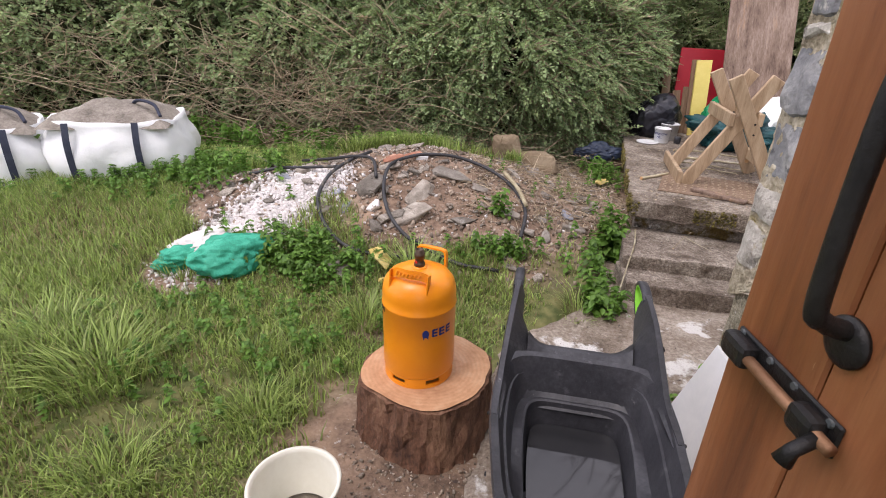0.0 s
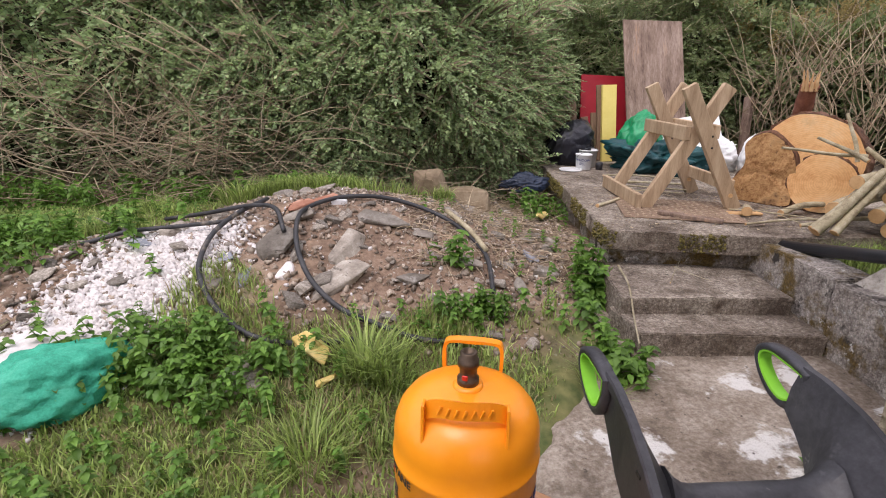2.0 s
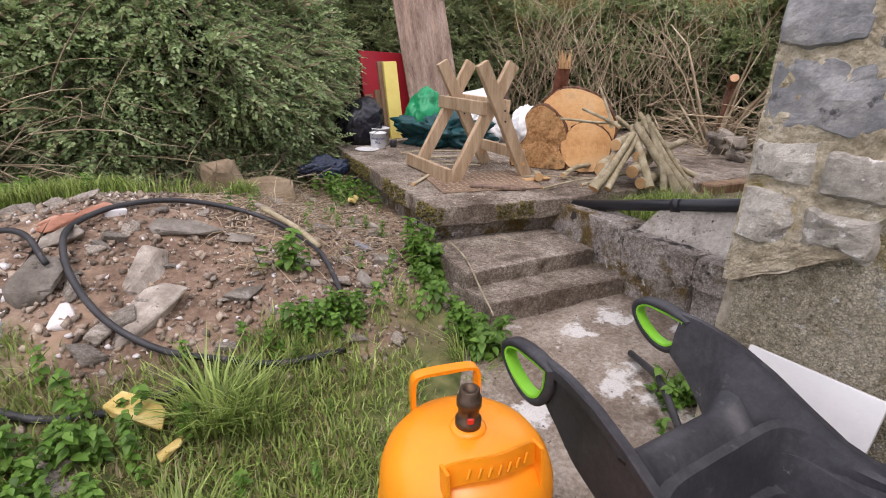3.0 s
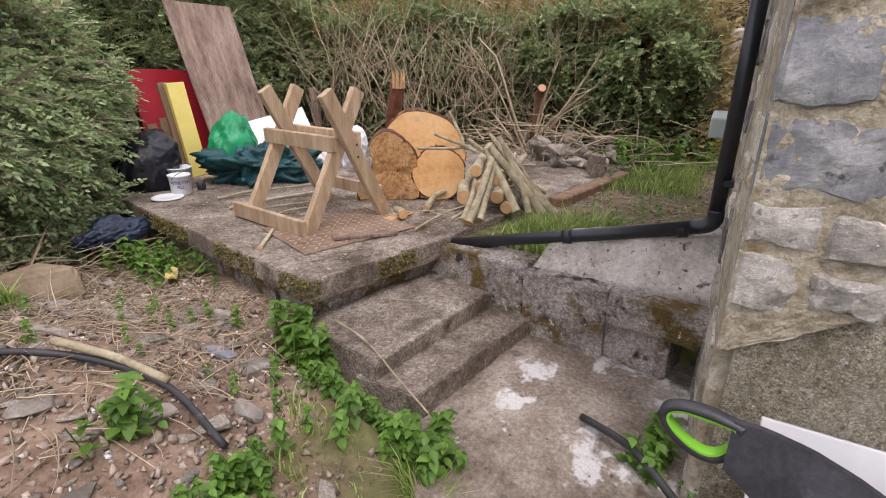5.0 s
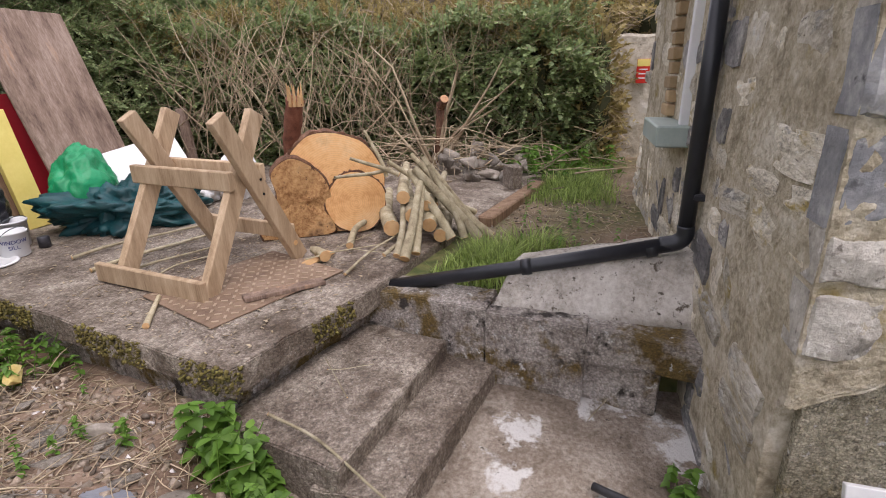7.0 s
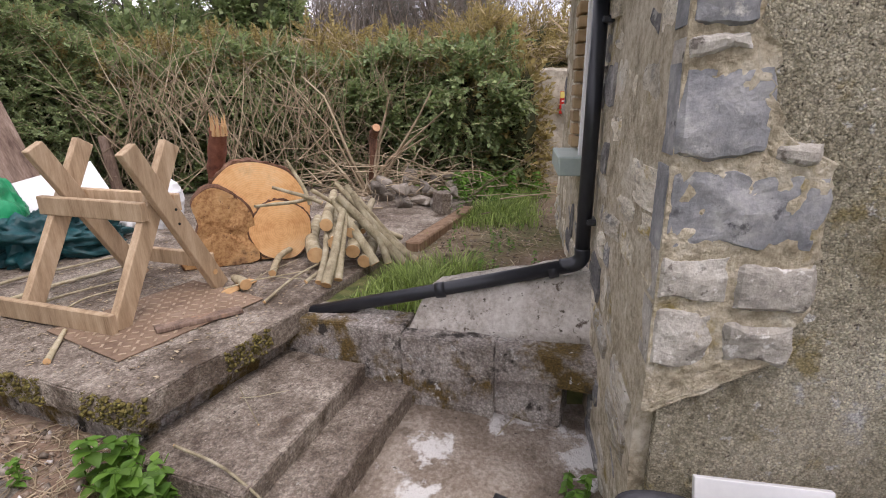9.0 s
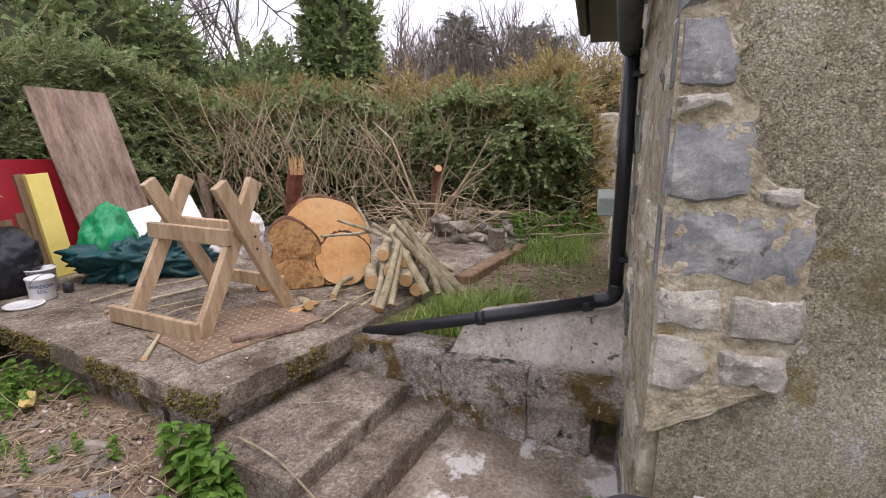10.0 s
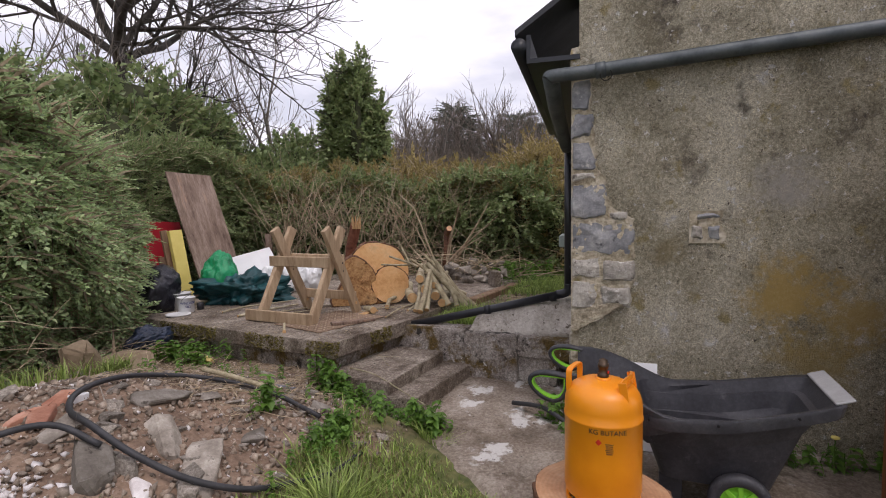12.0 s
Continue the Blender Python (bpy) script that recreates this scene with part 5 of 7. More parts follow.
def roof():
    d = (B1 - A0).normalized()
    n = Vector((-d.y, d.x, 0))
    a, b = A0 - d * 0.01, B1 + d * 0.15
    def strip(name, z0, z1, o0, o1, material):
        bm = bmesh.new()
        pts = []
        for p in (a, b):
            pts.append([bm.verts.new(p + n * o + Vector((0, 0, z))) for o, z in ((o0, z0), (o1, z0), (o1, z1), (o0, z1))])
        for i in range(4):
            j = (i + 1) % 4
            bm.faces.new((pts[0][i], pts[0][j], pts[1][j], pts[1][i]))
        bm.faces.new(pts[0])
        bm.faces.new(list(reversed(pts[1])))
        bmesh.ops.recalc_face_normals(bm, faces=bm.faces[:])
        return part(name, bm, material, house)
    strip("soffit", 2.44, 2.47, -0.05, 0.26, M_FASCIA)
    strip("fascia", 2.44, 2.62, 0.26, 0.285, M_FASCIA)
    g = part("eaves_gutter", bm_tube([a + n * 0.335 + Vector((0, 0, 2.555)), b + n * 0.335 + Vector((0, 0, 2.545))], 0.052, 14), M_FASCIA, house, "black eaves gutter", smooth=True)
    # slated slope
    bm = bmesh.new()
    ps = [a + n * 0.36 + Vector((0, 0, 2.62)), b + n * 0.36 + Vector((0, 0, 2.62)), b - n * 2.6 + Vector((0, 0, 4.6)), a - n * 2.6 + Vector((0, 0, 4.6))]
    vs = [bm.verts.new(p) for p in ps]
    vt = [bm.verts.new(p + Vector((0, 0, 0.04))) for p in ps]
    bm.faces.new(vs[::-1])
    bm.faces.new(vt)
    for i in range(4):
        j = (i + 1) % 4
        bm.faces.new((vs[i], vs[j], vt[j], vt[i]))
    part("roof", bm, M_SLATEROOF, house)


roof()

# plain walls that close the house, with the doorway behind the walker
def plain_wall(name, a, b, z0, z1, thick=0.3):
    a, b = Vector((*a, 0)), Vector((*b, 0))
    d = (b - a).normalized()
    n_ = Vector((-d.y, d.x, 0))
    mid = (a + b) / 2 + n_ * thick / 2 + Vector((0, 0, (z0 + z1) / 2))
    return part(name, bm_box(((b - a).length, thick, z1 - z0), Matrix.Translation(mid) @ Matrix.Rotation(math.atan2(d.y, d.x), 4, "Z")), M_RENDER, house)


plain_wall("porch_wall", (0.735, -0.22), (0.16, -0.22), -0.05, 2.6)
plain_wall("porch_wall", (-0.72, -0.22), (-2.6, -0.22), -0.05, 2.6)
plain_wall("lintel", (0.158, -0.22), (-0.718, -0.22), 2.12, 2.6)
plain_wall("end_wall", (4.09, 1.89), (4.09, -2.5), -0.05, 2.5)

# ---- quoins and rubble stones ----
def stone_mesh(seed, seg=2, soft=0.42, material=M_STONE):
    """A unit stone: a box with knocked-off corners and an uneven face."""
    bm = bmesh.new()
    bmesh.ops.create_cube(bm, size=1.0)
    bmesh.ops.subdivide_edges(bm, edges=bm.edges[:], cuts=seg, use_grid_fill=True)
    for v in bm.verts:
        q = v.co * 2.3 + Vector((seed * 3.1, seed * 1.9, seed * 5.3))
        r = v.co.normalized() * 0.62
        v.co = v.co.lerp(r, soft * 0.4)
        v.co += 0.09 * noise.noise_vector(q) + 0.05 * noise.noise_vector(q * 2.7)
    me = bpy.data.meshes.new("stone")
    bm.to_mesh(me)
    bm.free()
    me.materials.append(material)
    return me


SMESH = [stone_mesh(k + 10, 2, 0.55, M_RUBBLEWALL if k % 7 else M_STONE) for k in range(8)]


def set_stone(me, parent, a, d, u, z, w, h, depth, proud, turn=0.0, name="stone"):
    n_ = Vector((-d.y, d.x, 0))
    o = new(name, me)
    c = a + d * u + n_ * (proud - depth / 2) + Vector((0, 0, z))
    o.matrix_world = Matrix.Translation(c) @ Matrix((d, n_, Vector((0, 0, 1)))).transposed().to_4x4() @ pose(0, 0, 0, 0, turn, 0) @ Matrix.Diagonal((w, depth, h, 1))
    o.parent = parent
    return o


gable = bpy.data.objects["gable_wall"]
sidew = bpy.data.objects["side_wall"]
dA = (A0 - A1).normalized()
LA = (A0 - A1).length
random.seed(31)


def quoin(u0, u1, z0, z1, seed, material, proud=0.026, relief=0.026):
    """A quarried corner stone with a broken, faceted face; u runs back from the house corner."""
    g = np.random.default_rng(seed)
    planes = [(g.normal(0, 0.30), g.normal(0, 0.30), g.uniform(0.0, 1.0)) for _ in range(11)]
    w, h = u1 - u0, z1 - z0
    nu, nv = max(6, int(w / 0.014)), max(6, int(h / 0.014))
    nrm = Vector((-dA.y, dA.x, 0))
    bm = bmesh.new()
    grid = []
    for j in range(nv + 1):
        row = []
        for i in range(nu + 1):
            a, b = i / nu, j / nv
            q = Vector((a * w * 9 + seed, b * h * 9, seed * 0.37))
            ea, eb = 0.030 * noise.noise(q * 0.9) + 0.008 * noise.noise(q * 4), 0.022 * noise.noise(q * 0.9 + Vector((7, 3, 1))) + 0.007 * noise.noise(q * 4 + Vector((2, 5, 1)))
            x, y = (a - 0.5) * w, (b - 0.5) * h
            d = min(0.6, *(x * p[0] / 0.06 + y * p[1] / 0.06 + p[2] for p in planes)) * relief
            edge = min(a * w, (1 - a) * w, b * h, (1 - b) * h)
            d = max(d, -0.5 * relief) + 0.004 * noise.noise(q * 3) - 0.02 * max(0.0, 1 - edge / 0.018) ** 2
            base = A0 - dA * (u0 + a * w + ea * (1 if a > 0.1 else 0)) + Vector((0, 0, z0 + b * h + eb))
            row.append(bm.verts.new(base + nrm * (proud + d)))
        grid.append(row)
    for j in range(nv):
        for i in range(nu):
            bm.faces.new((grid[j][i], grid[j + 1][i], grid[j + 1][i + 1], grid[j][i + 1]))
    r = bmesh.ops.extrude_edge_only(bm, edges=[e for e in bm.edges if e.is_boundary])
    for v in [x for x in r["geom"] if isinstance(x, bmesh.types.BMVert)]:
        v.co -= nrm * 0.10
    bmesh.ops.recalc_face_normals(bm, faces=bm.faces[:])
    part("quoin", bm, material, gable)


def bedding(u0, z0, z1, width, seed):
    """Pale bedding mortar laid bare between the corner stones, with a ragged edge."""
    nrm = Vector((-dA.y, dA.x, 0))
    nz, nu = int((z1 - z0) / 0.018), 22
    bm = bmesh.new()
    rows = []
    for j in range(nz + 1):
        z = z0 + (z1 - z0) * j / nz
        w = width(z) + 0.035 * noise.noise(Vector((z * 11, seed, 0))) + 0.02 * noise.noise(Vector((z * 34, seed, 3)))
        rows.append([bm.verts.new(A0 - dA * (u0 + w * i / nu) + Vector((0, 0, z)) + nrm * ((0.012 if i < nu else -0.004) + 0.005 * noise.noise(Vector((i * 0.5, z * 26, seed))) + 0.003 * noise.noise(Vector((i * 1.7, z * 70, seed))))) for i in range(nu + 1)])
    for a, b in zip(rows, rows[1:]):
        for i in range(nu):
            bm.faces.new((a[i], b[i], b[i + 1], a[i + 1]))
    r = bmesh.ops.extrude_edge_only(bm, edges=[e for e in bm.edges if e.is_boundary])
    for v in [x for x in r["geom"] if isinstance(x, bmesh.types.BMVert)]:
        v.co -= nrm * 0.05
    bmesh.ops.recalc_face_normals(bm, faces=bm.faces[:])
    part("bedding_mortar", bm, M_MORTAR, gable, "pale crumbling bedding mortar")


bedding(-0.002, 0.70, 2.31, lambda z: float(np.interp(z, [0.70, 0.88, 1.03, 1.2, 1.42, 1.5, 1.68, 1.75, 1.95, 2.3], [0.03, 0.34, 0.385, 0.385, 0.38, 0.26, 0.20, 0.17, 0.14, 0.12])), 4.0)
bedding(0.69, 1.275, 1.47, lambda z: 0.19, 9.0)
M_BLUESTONE = mat("quarried blue-grey limestone", [(0.13, 0.135, 0.145), (0.24, 0.242, 0.25), (0.40, 0.395, 0.385)], 5, 0.75, 0.6, 22, fine=0.6, fscale=34, dist=0.02,
                  spots=[((0.52, 0.50, 0.46), 7, 0.61, 0.06), ((0.09, 0.09, 0.095), 9, 0.62, 0.06)])
M_PALESTONE = mat("lichened pale stone", [(0.26, 0.24, 0.21), (0.42, 0.39, 0.34), (0.58, 0.55, 0.49)], 7, 0.9, 0.9, 26, fine=0.8, fscale=45, dist=0.02,
                  spots=[((0.68, 0.66, 0.62), 22, 0.60, 0.05), ((0.16, 0.14, 0.12), 15, 0.60, 0.06), ((0.42, 0.33, 0.16), 5, 0.62, 0.08)])
for k, (u0, u1, z0, z1, m) in enumerate(((-0.004, 0.10, 2.12, 2.30, M_BLUESTONE), (-0.004, 0.12, 1.94, 2.10, M_BLUESTONE), (-0.004, 0.145, 1.74, 1.925, M_BLUESTONE), (-0.004, 0.165, 1.675, 1.73, M_PALESTONE),
                                         (-0.004, 0.215, 1.435, 1.665, M_BLUESTONE), (-0.006, 0.375, 1.20, 1.41, M_BLUESTONE), (-0.004, 0.18, 1.045, 1.185, M_PALESTONE), (0.19, 0.385, 1.03, 1.16, M_PALESTONE),
                                         (-0.004, 0.165, 0.85, 1.035, M_PALESTONE), (0.18, 0.36, 0.87, 1.0, M_PALESTONE), (0.22, 0.34, 1.42, 1.47, M_PALESTONE),
                                         (0.73, 0.86, 1.42, 1.455, M_BLUESTONE), (0.70, 0.77, 1.30, 1.385, M_PALESTONE), (0.79, 0.86, 1.29, 1.38, M_BLUESTONE))):
    quoin(u0, u1, z0, z1, 3 + k, m)
dB = (B1 - A0).normalized()
LB = (B1 - A0).length
z = 0.0
while z < 2.42:
    h = random.uniform(0.09, 0.21)
    u = 0.0 if random.random() < 0.5 else 0.10
    while u < LB:
        w = random.uniform(0.10, 0.38)
        if random.random() < 0.85 and not (2.55 < u < 3.05 and 1.15 < z < 2.25):
            set_stone(SMESH[random.randrange(8)], sidew, A0, dB, u + w / 2, z + h / 2, w * 0.94, h * random.uniform(0.7, 1.15), 0.16, random.uniform(-0.010, 0.016), random.uniform(-9, 9))
        u += w + 0.012
    z += h + 0.012


def side_window():
    w = thing("window_1", "small recessed window with brick reveal and pale stone sill", "window", kind="structure")
    n_ = Vector((-dB.y, dB.x, 0))
    m = Matrix.Translation(A0 + dB * 1.65) @ Matrix((dB, n_, Vector((0, 0, 1)))).transposed().to_4x4()
    part("window_sill", bm_box((0.55, 0.20, 0.11), m @ pose(0.20, 0.06, 1.20), 0.008), M_GLASSBLOCK, w, "pale green painted sill")
    fr = part("window_frame", bm_box((0.045, 0.05, 0.95), m @ pose(0.0, 0.02, 1.73), 0.004), M_WHITEPL, w, "white frame")
    for k in range(11):
        part("brick", bm_box((0.11 if k % 2 else 0.2, 0.10, 0.068), m @ pose(0.46 + (0.045 if k % 2 == 0 else 0), 0.0, 1.30 + 0.08 * k), 0.006), M_OLDBRICK, w)


side_window()

# ---- rubble heap ----
rng = np.random.default_rng(7)


def on_ground(x, y, dz=0.0):
    return (x, y, float(ground_z(x, y)) + dz)


NAMED = [  # x, y, length, width, height, turn, material, label
    (-0.74, 3.57, 0.42, 0.22, 0.07, 22, M_RUBBLE, "long flat pale stone on the rubble heap"),
    (-1.20, 3.60, 0.17, 0.08, 0.02, 75, M_SLATE, "thin blue-grey slate on the rubble heap"),
    (-1.33, 3.72, 0.14, 0.11, 0.02, 20, M_SLATE, "broken slate on the rubble heap"),
    (-0.44, 4.05, 0.36, 0.20, 0.07, -25, M_RUBBLE, "pale wedge of stone on the rubble heap"),
    (-1.0, 4.07, 0.34, 0.16, 0.08, 10, M_RUBBLE, "pale broken slab on the rubble heap"),
    (-1.05, 3.80, 0.26, 0.20, 0.15, 50, M_RUBBLE, "square grey stone under the pipe"),
    (-0.66, 3.80, 0.30, 0.24, 0.10, 70, M_RUBBLE, "pale rough stone on the rubble heap"),
    (-0.70, 4.28, 0.12, 0.06, 0.05, -8, M_WHITEPL, "white painted brick fragment"),
    (-0.95, 4.30, 0.24, 0.07, 0.04, 28, M_BRICK, "broken red brick sliver"),
    (0.53, 3.74, 0.27, 0.14, 0.07, -12, M_RUBBLE, "pale flat stone by the steps"),
    (0.30, 3.55, 0.14, 0.10, 0.07, 40, M_RUBBLE, "grey stone by the nettles"),
    (0.52, 3.95, 0.20, 0.13, 0.03, 25, M_SLATE, "grey slate lying on bare soil"),
    (0.02, 3.73, 0.22, 0.15, 0.06, -40, M_RUBBLE, "rough stone on bare soil"),
    (0.05, 3.42, 0.16, 0.09, 0.06, 60, M_RUBBLE, "pale stone at the heap's foot"),
    (-1.10, 2.98, 0.26, 0.20, 0.07, 15, M_RUBBLE, "flat grey stone in the grass"),
    (-1.35, 3.55, 0.16, 0.14, 0.06, 75, M_RUBBLE, "grey stone at the heap's edge"),
    (-1.62, 4.00, 0.22, 0.13, 0.08, 20, M_RUBBLE, "pale stone beside white plaster"),
    (-1.75, 3.85, 0.20, 0.12, 0.05, -20, M_SLATE, "dark slate beside white plaster"),
    (-1.45, 4.45, 0.24, 0.18, 0.10, 10, M_RUBBLE, "white-washed stone at the back of the heap"),
    (-0.30, 3.62, 0.20, 0.16, 0.05, 30, M_RUBBLE, "flat stone on the rubble heap"),
    (-0.20, 3.95, 0.15, 0.10, 0.04, -20, M_RUBBLE, "small flat stone on the rubble heap"),
    (0.10, 4.45, 0.18, 0.09, 0.06, 35, M_RUBBLE, "stone lying on bare soil"),
    (0.45, 4.55, 0.18, 0.10, 0.05, 5, M_RUBBLE, "flat stone lying on bare soil"),
    (0.80, 4.30, 0.15, 0.10, 0.07, 60, M_RUBBLE, "stone below the slab's edge"),
    (-0.93, 4.21, 0.26, 0.11, 0.06, 55, M_BRICK, "broken red brick on the heap"),
    (-0.76, 4.30, 0.17, 0.11, 0.07, 10, M_BRICK, "brick fragment on the heap"),
    (-0.98, 3.62, 0.15, 0.12, 0.05, 50, M_LIMECHIP, "lump of white plaster"),
]
for k, (x, y, l_, w, h, t, m, lab) in enumerate(NAMED):
    nx_, ny_ = (float(ground_z(x + 0.1, y)) - float(ground_z(x - 0.1, y))) / 0.2, (float(ground_z(x, y + 0.1)) - float(ground_z(x, y - 0.1))) / 0.2
    o = plain_stone("stone", (l_, w, h), on_ground(x, y, h * 0.22), 0, m, lab, "stone", k * 2.7 + 1, "stones on the rubble heap", amp=0.14)
    o.matrix_world = Matrix.Translation(on_ground(x, y, h * 0.10)) @ Vector((-nx_, -ny_, 1)).to_track_quat("Z", "Y").to_matrix().to_4x4() @ pose(0, 0, 0, (k * 37 % 17) - 8, (k * 53 % 21) - 10, t)

ROCKM = []
for k in range(7):
    bm = hull_stone((1.1, 0.9, 0.55), 60 + k, 14)
    me = bpy.data.meshes.new("stone")
    bm.to_mesh(me)
    bm.free()
    me.materials.append(M_RUBBLE)
    ROCKM.append(me)
random.seed(77)
placed = 0
while placed < 200:
    x, y = random.uniform(-2.2, 1.0), random.uniform(3.1, 5.4)
    if float(soil_amount(x, y)) < 0.6 or (x > 0.75 and y < 4.0):
        continue
    s = random.choice((0.035, 0.045, 0.06, 0.085, 0.12))
    o = new("stone", ROCKM[placed % 7])
    o.matrix_world = Matrix.Translation(on_ground(x, y, s * 0.08)) @ pose(0, 0, 0, random.uniform(-20, 20), random.uniform(-20, 20), random.uniform(0, 360)) @ Matrix.Diagonal((s * random.uniform(0.8, 1.5), s, s * random.uniform(0.5, 0.9), 1))
    tagged(o, "small broken stone lying on the rubble heap", "stone", "small stones on the rubble heap")
    placed += 1

TETRA = (np.array([[0.5, 0, -0.1], [-0.35, 0.45, -0.15], [-0.4, -0.4, -0.1], [0.05, 0.1, 0.38], [0.3, 0.4, 0.1], [-0.1, -0.45, 0.2]]),
         np.array([[0, 4, 3], [4, 1, 3], [1, 2, 3], [2, 5, 3], [5, 0, 3], [0, 5, 2], [0, 2, 1], [0, 1, 4]]), np.zeros(8, int))


def rand_R(n, g):
    q = g.normal(size=(n, 4))
    q /= np.linalg.norm(q, axis=1, keepdims=True)
    a, b, c, d = q.T
    return np.stack([np.stack([1 - 2 * (c * c + d * d), 2 * (b * c - a * d), 2 * (b * d + a * c)], 1),
                     np.stack([2 * (b * c + a * d), 1 - 2 * (b * b + d * d), 2 * (c * d - a * b)], 1),
                     np.stack([2 * (b * d - a * c), 2 * (c * d + a * b), 1 - 2 * (b * b + c * c)], 1)], 1)


def chips(name, label, n, pick, sizes, material, g):
    pts = []
    while sum(len(p) for p in pts) < n:
        pts.append(pick(n))
    P = np.concatenate(pts)[:n]
    z = ground_z(P[:, 0], P[:, 1])
    S = g.choice(sizes, n) * g.uniform(0.6, 1.4, n)
    v, f, m = scattered(TETRA, rand_R(n, g), np.stack([P[:, 0], P[:, 1], z + S * 0.12], 1), S)
    tagged(new(name, np_mesh(name, v, f, [material])), label, "rubble", kind="stuff")


def pick_soil(n):
    x, y = rng.uniform(-2.4, 1.1, n), rng.uniform(3.0, 5.8, n)
    k = (rng.random(n) < soil_amount(x, y) ** 2) & ~((x > 0.72) & (y < 3.9))
    return np.stack([x[k], y[k]], 1)


def pick_gravel(n):
    f = rng.random(n)
    x = -2.08 + 0.62 * f + rng.normal(0, 0.13, n)
    y = 2.98 + 0.98 * f + rng.normal(0, 0.13, n)
    return np.stack([x, y], 1)


def pick_yard(n):
    x, y = rng.uniform(-0.75, 0.4, n), rng.uniform(0.5, 2.4, n)
    k = rng.random(n) < smooth01(0.9, 0.4, np.hypot((x + 0.4) / 0.7, (y - 1.3) / 0.9))
    return np.stack([x[k], y[k]], 1)


def pick_back(n):
    x, y = rng.uniform(2.1, 5.5, n), rng.uniform(2.0, 3.1, n)
    return np.stack([x, y], 1)


def shavings():
    g = np.random.default_rng(19)
    n = 2600
    x, y = g.uniform(1.0, 3.2, n), g.uniform(3.5, 5.9, n)
    k = (y > 3.85 - 0.25 * (x - 0.95)) & (x > 1.02 + 0.19 * (y - 3.79)) & (g.random(n) < 0.35 + 0.65 * np.exp(-((x - 1.9) / 0.8) ** 2 - ((y - 4.2) / 0.6) ** 2))
    x, y = x[k], y[k]
    n = len(x)
    V, F, M = scattered((TETRA[0] * np.array([1, 0.35, 0.18]), TETRA[1], TETRA[2]), rand_R(n, g) * 0 + frames_of(np.stack([g.normal(size=n), g.normal(size=n), 0 * x + 0.01], 1), 0 * x), np.stack([x, y, 0 * x + 0.497], 1), g.uniform(0.012, 0.04, n))
    tagged(new("wood_shavings", np_mesh("wood_shavings", V, F, [M_TWIG])), "wood shavings and bits of bark strewn on the slab", "shavings", kind="stuff")


shavings()
def moss(n, seed):
    """Clumps of moss along the broken edges of the slab."""
    g = np.random.default_rng(seed)
    E = np.array([(1.42, 5.85), (0.955, 3.79), (1.78, 3.52)])
    k = (g.random(n) < 0.3).astype(int)
    f = g.random(n)
    P = E[k] + (E[k + 1] - E[k]) * f[:, None]
    keep = wobble(P[:, 0] * 3, P[:, 1] * 3, 2.0, 3.0) > -0.15
    P = P[keep]
    n = len(P)
    z = g.uniform(0.37, 0.49, n)
    out = np.where(k[keep][:, None] == 0, np.array([[-0.975, 0.22]]), np.array([[-0.31, -0.95]]))
    P = P + out * g.uniform(-0.012, 0.014, n)[:, None]
    V, F, M = scattered(TETRA, rand_R(n, g), np.stack([P[:, 0], P[:, 1], z], 1), g.uniform(0.008, 0.026, n))
    tagged(new("moss", np_mesh("moss", V, F, [mat("brown-green moss", [(0.07, 0.055, 0.015), (0.15, 0.12, 0.035), (0.22, 0.20, 0.06)], 20, 0.95, 0.3, per=0.4, island=True)])), "brown-green moss along the slab's broken edges", "moss", kind="stuff")


moss(2600, 8)
chips("rubble_chips", "loose stone chips and crumbs of soil on the heap", 7500, pick_soil, (0.010, 0.016, 0.024, 0.04), M_CHIP, rng)
chips("plaster_chips", "spill of white plaster and lime chips", 15000, pick_gravel, (0.010, 0.016, 0.024, 0.035), M_LIMECHIP, rng)
chips("gravel", "loose gravel by the stump", 1500, pick_yard, (0.008, 0.014, 0.02), M_CHIP, rng)
chips("gravel", "loose chips on the ground behind the ledge", 1500, pick_back, (0.01, 0.016, 0.025), M_CHIP, rng)
chips("plaster_chips", "white plaster crumbs over the heap", 900, pick_soil, (0.010, 0.016, 0.028), M_LIMECHIP, rng)

plain_stone("rock", (0.40, 0.30, 0.34), on_ground(0.10, 5.20, 0.1), 20, M_TERRA, "large yellowed rock at the foot of the hedge", "rock", 4.0, "rocks under the hedge", amp=0.2)
plain_stone("rock", (0.46, 0.30, 0.24), on_ground(0.40, 5.22, 0.06), -25, M_TERRA, "large weathered rock at the foot of the hedge", "rock", 9.0, "rocks under the hedge", amp=0.2)
plain_stone("foam_block", (0.24, 0.13, 0.05), on_ground(-0.84, 3.10, 0.05), -48, M_FOAM, "torn lump of yellow foam by the pipe", "foam", 3.0, "yellow foam scraps", (8, 12), amp=0.12)
plain_stone("foam_block", (0.12, 0.07, 0.04), on_ground(-0.78, 2.93, 0.04), 25, M_FOAM, "small torn scrap of yellow foam", "foam", 7.0, "yellow foam scraps", (8, 12), amp=0.14)
plain_stone("foil_brick", (0.22, 0.09, 0.035), on_ground(1.02, 4.98, 0.06), 50, M_FOAM, "foil-faced foam offcut by the slab", "foam", 5.0, "", (18, 5), amp=0.06)


# ---- water pipe lying in loops ----
def pipe_run(pts, lift, label, r=0.014):
    o = thing("water_pipe", label, "pipe", group="lengths of water pipe")
    P = [(x, y, max(z + lift, float(ground_z(x, y)) + r)) for x, y, z in pts]
    part("length", bm_tube(spline(P, 6), r, 10), M_HOSE, o, smooth=True)


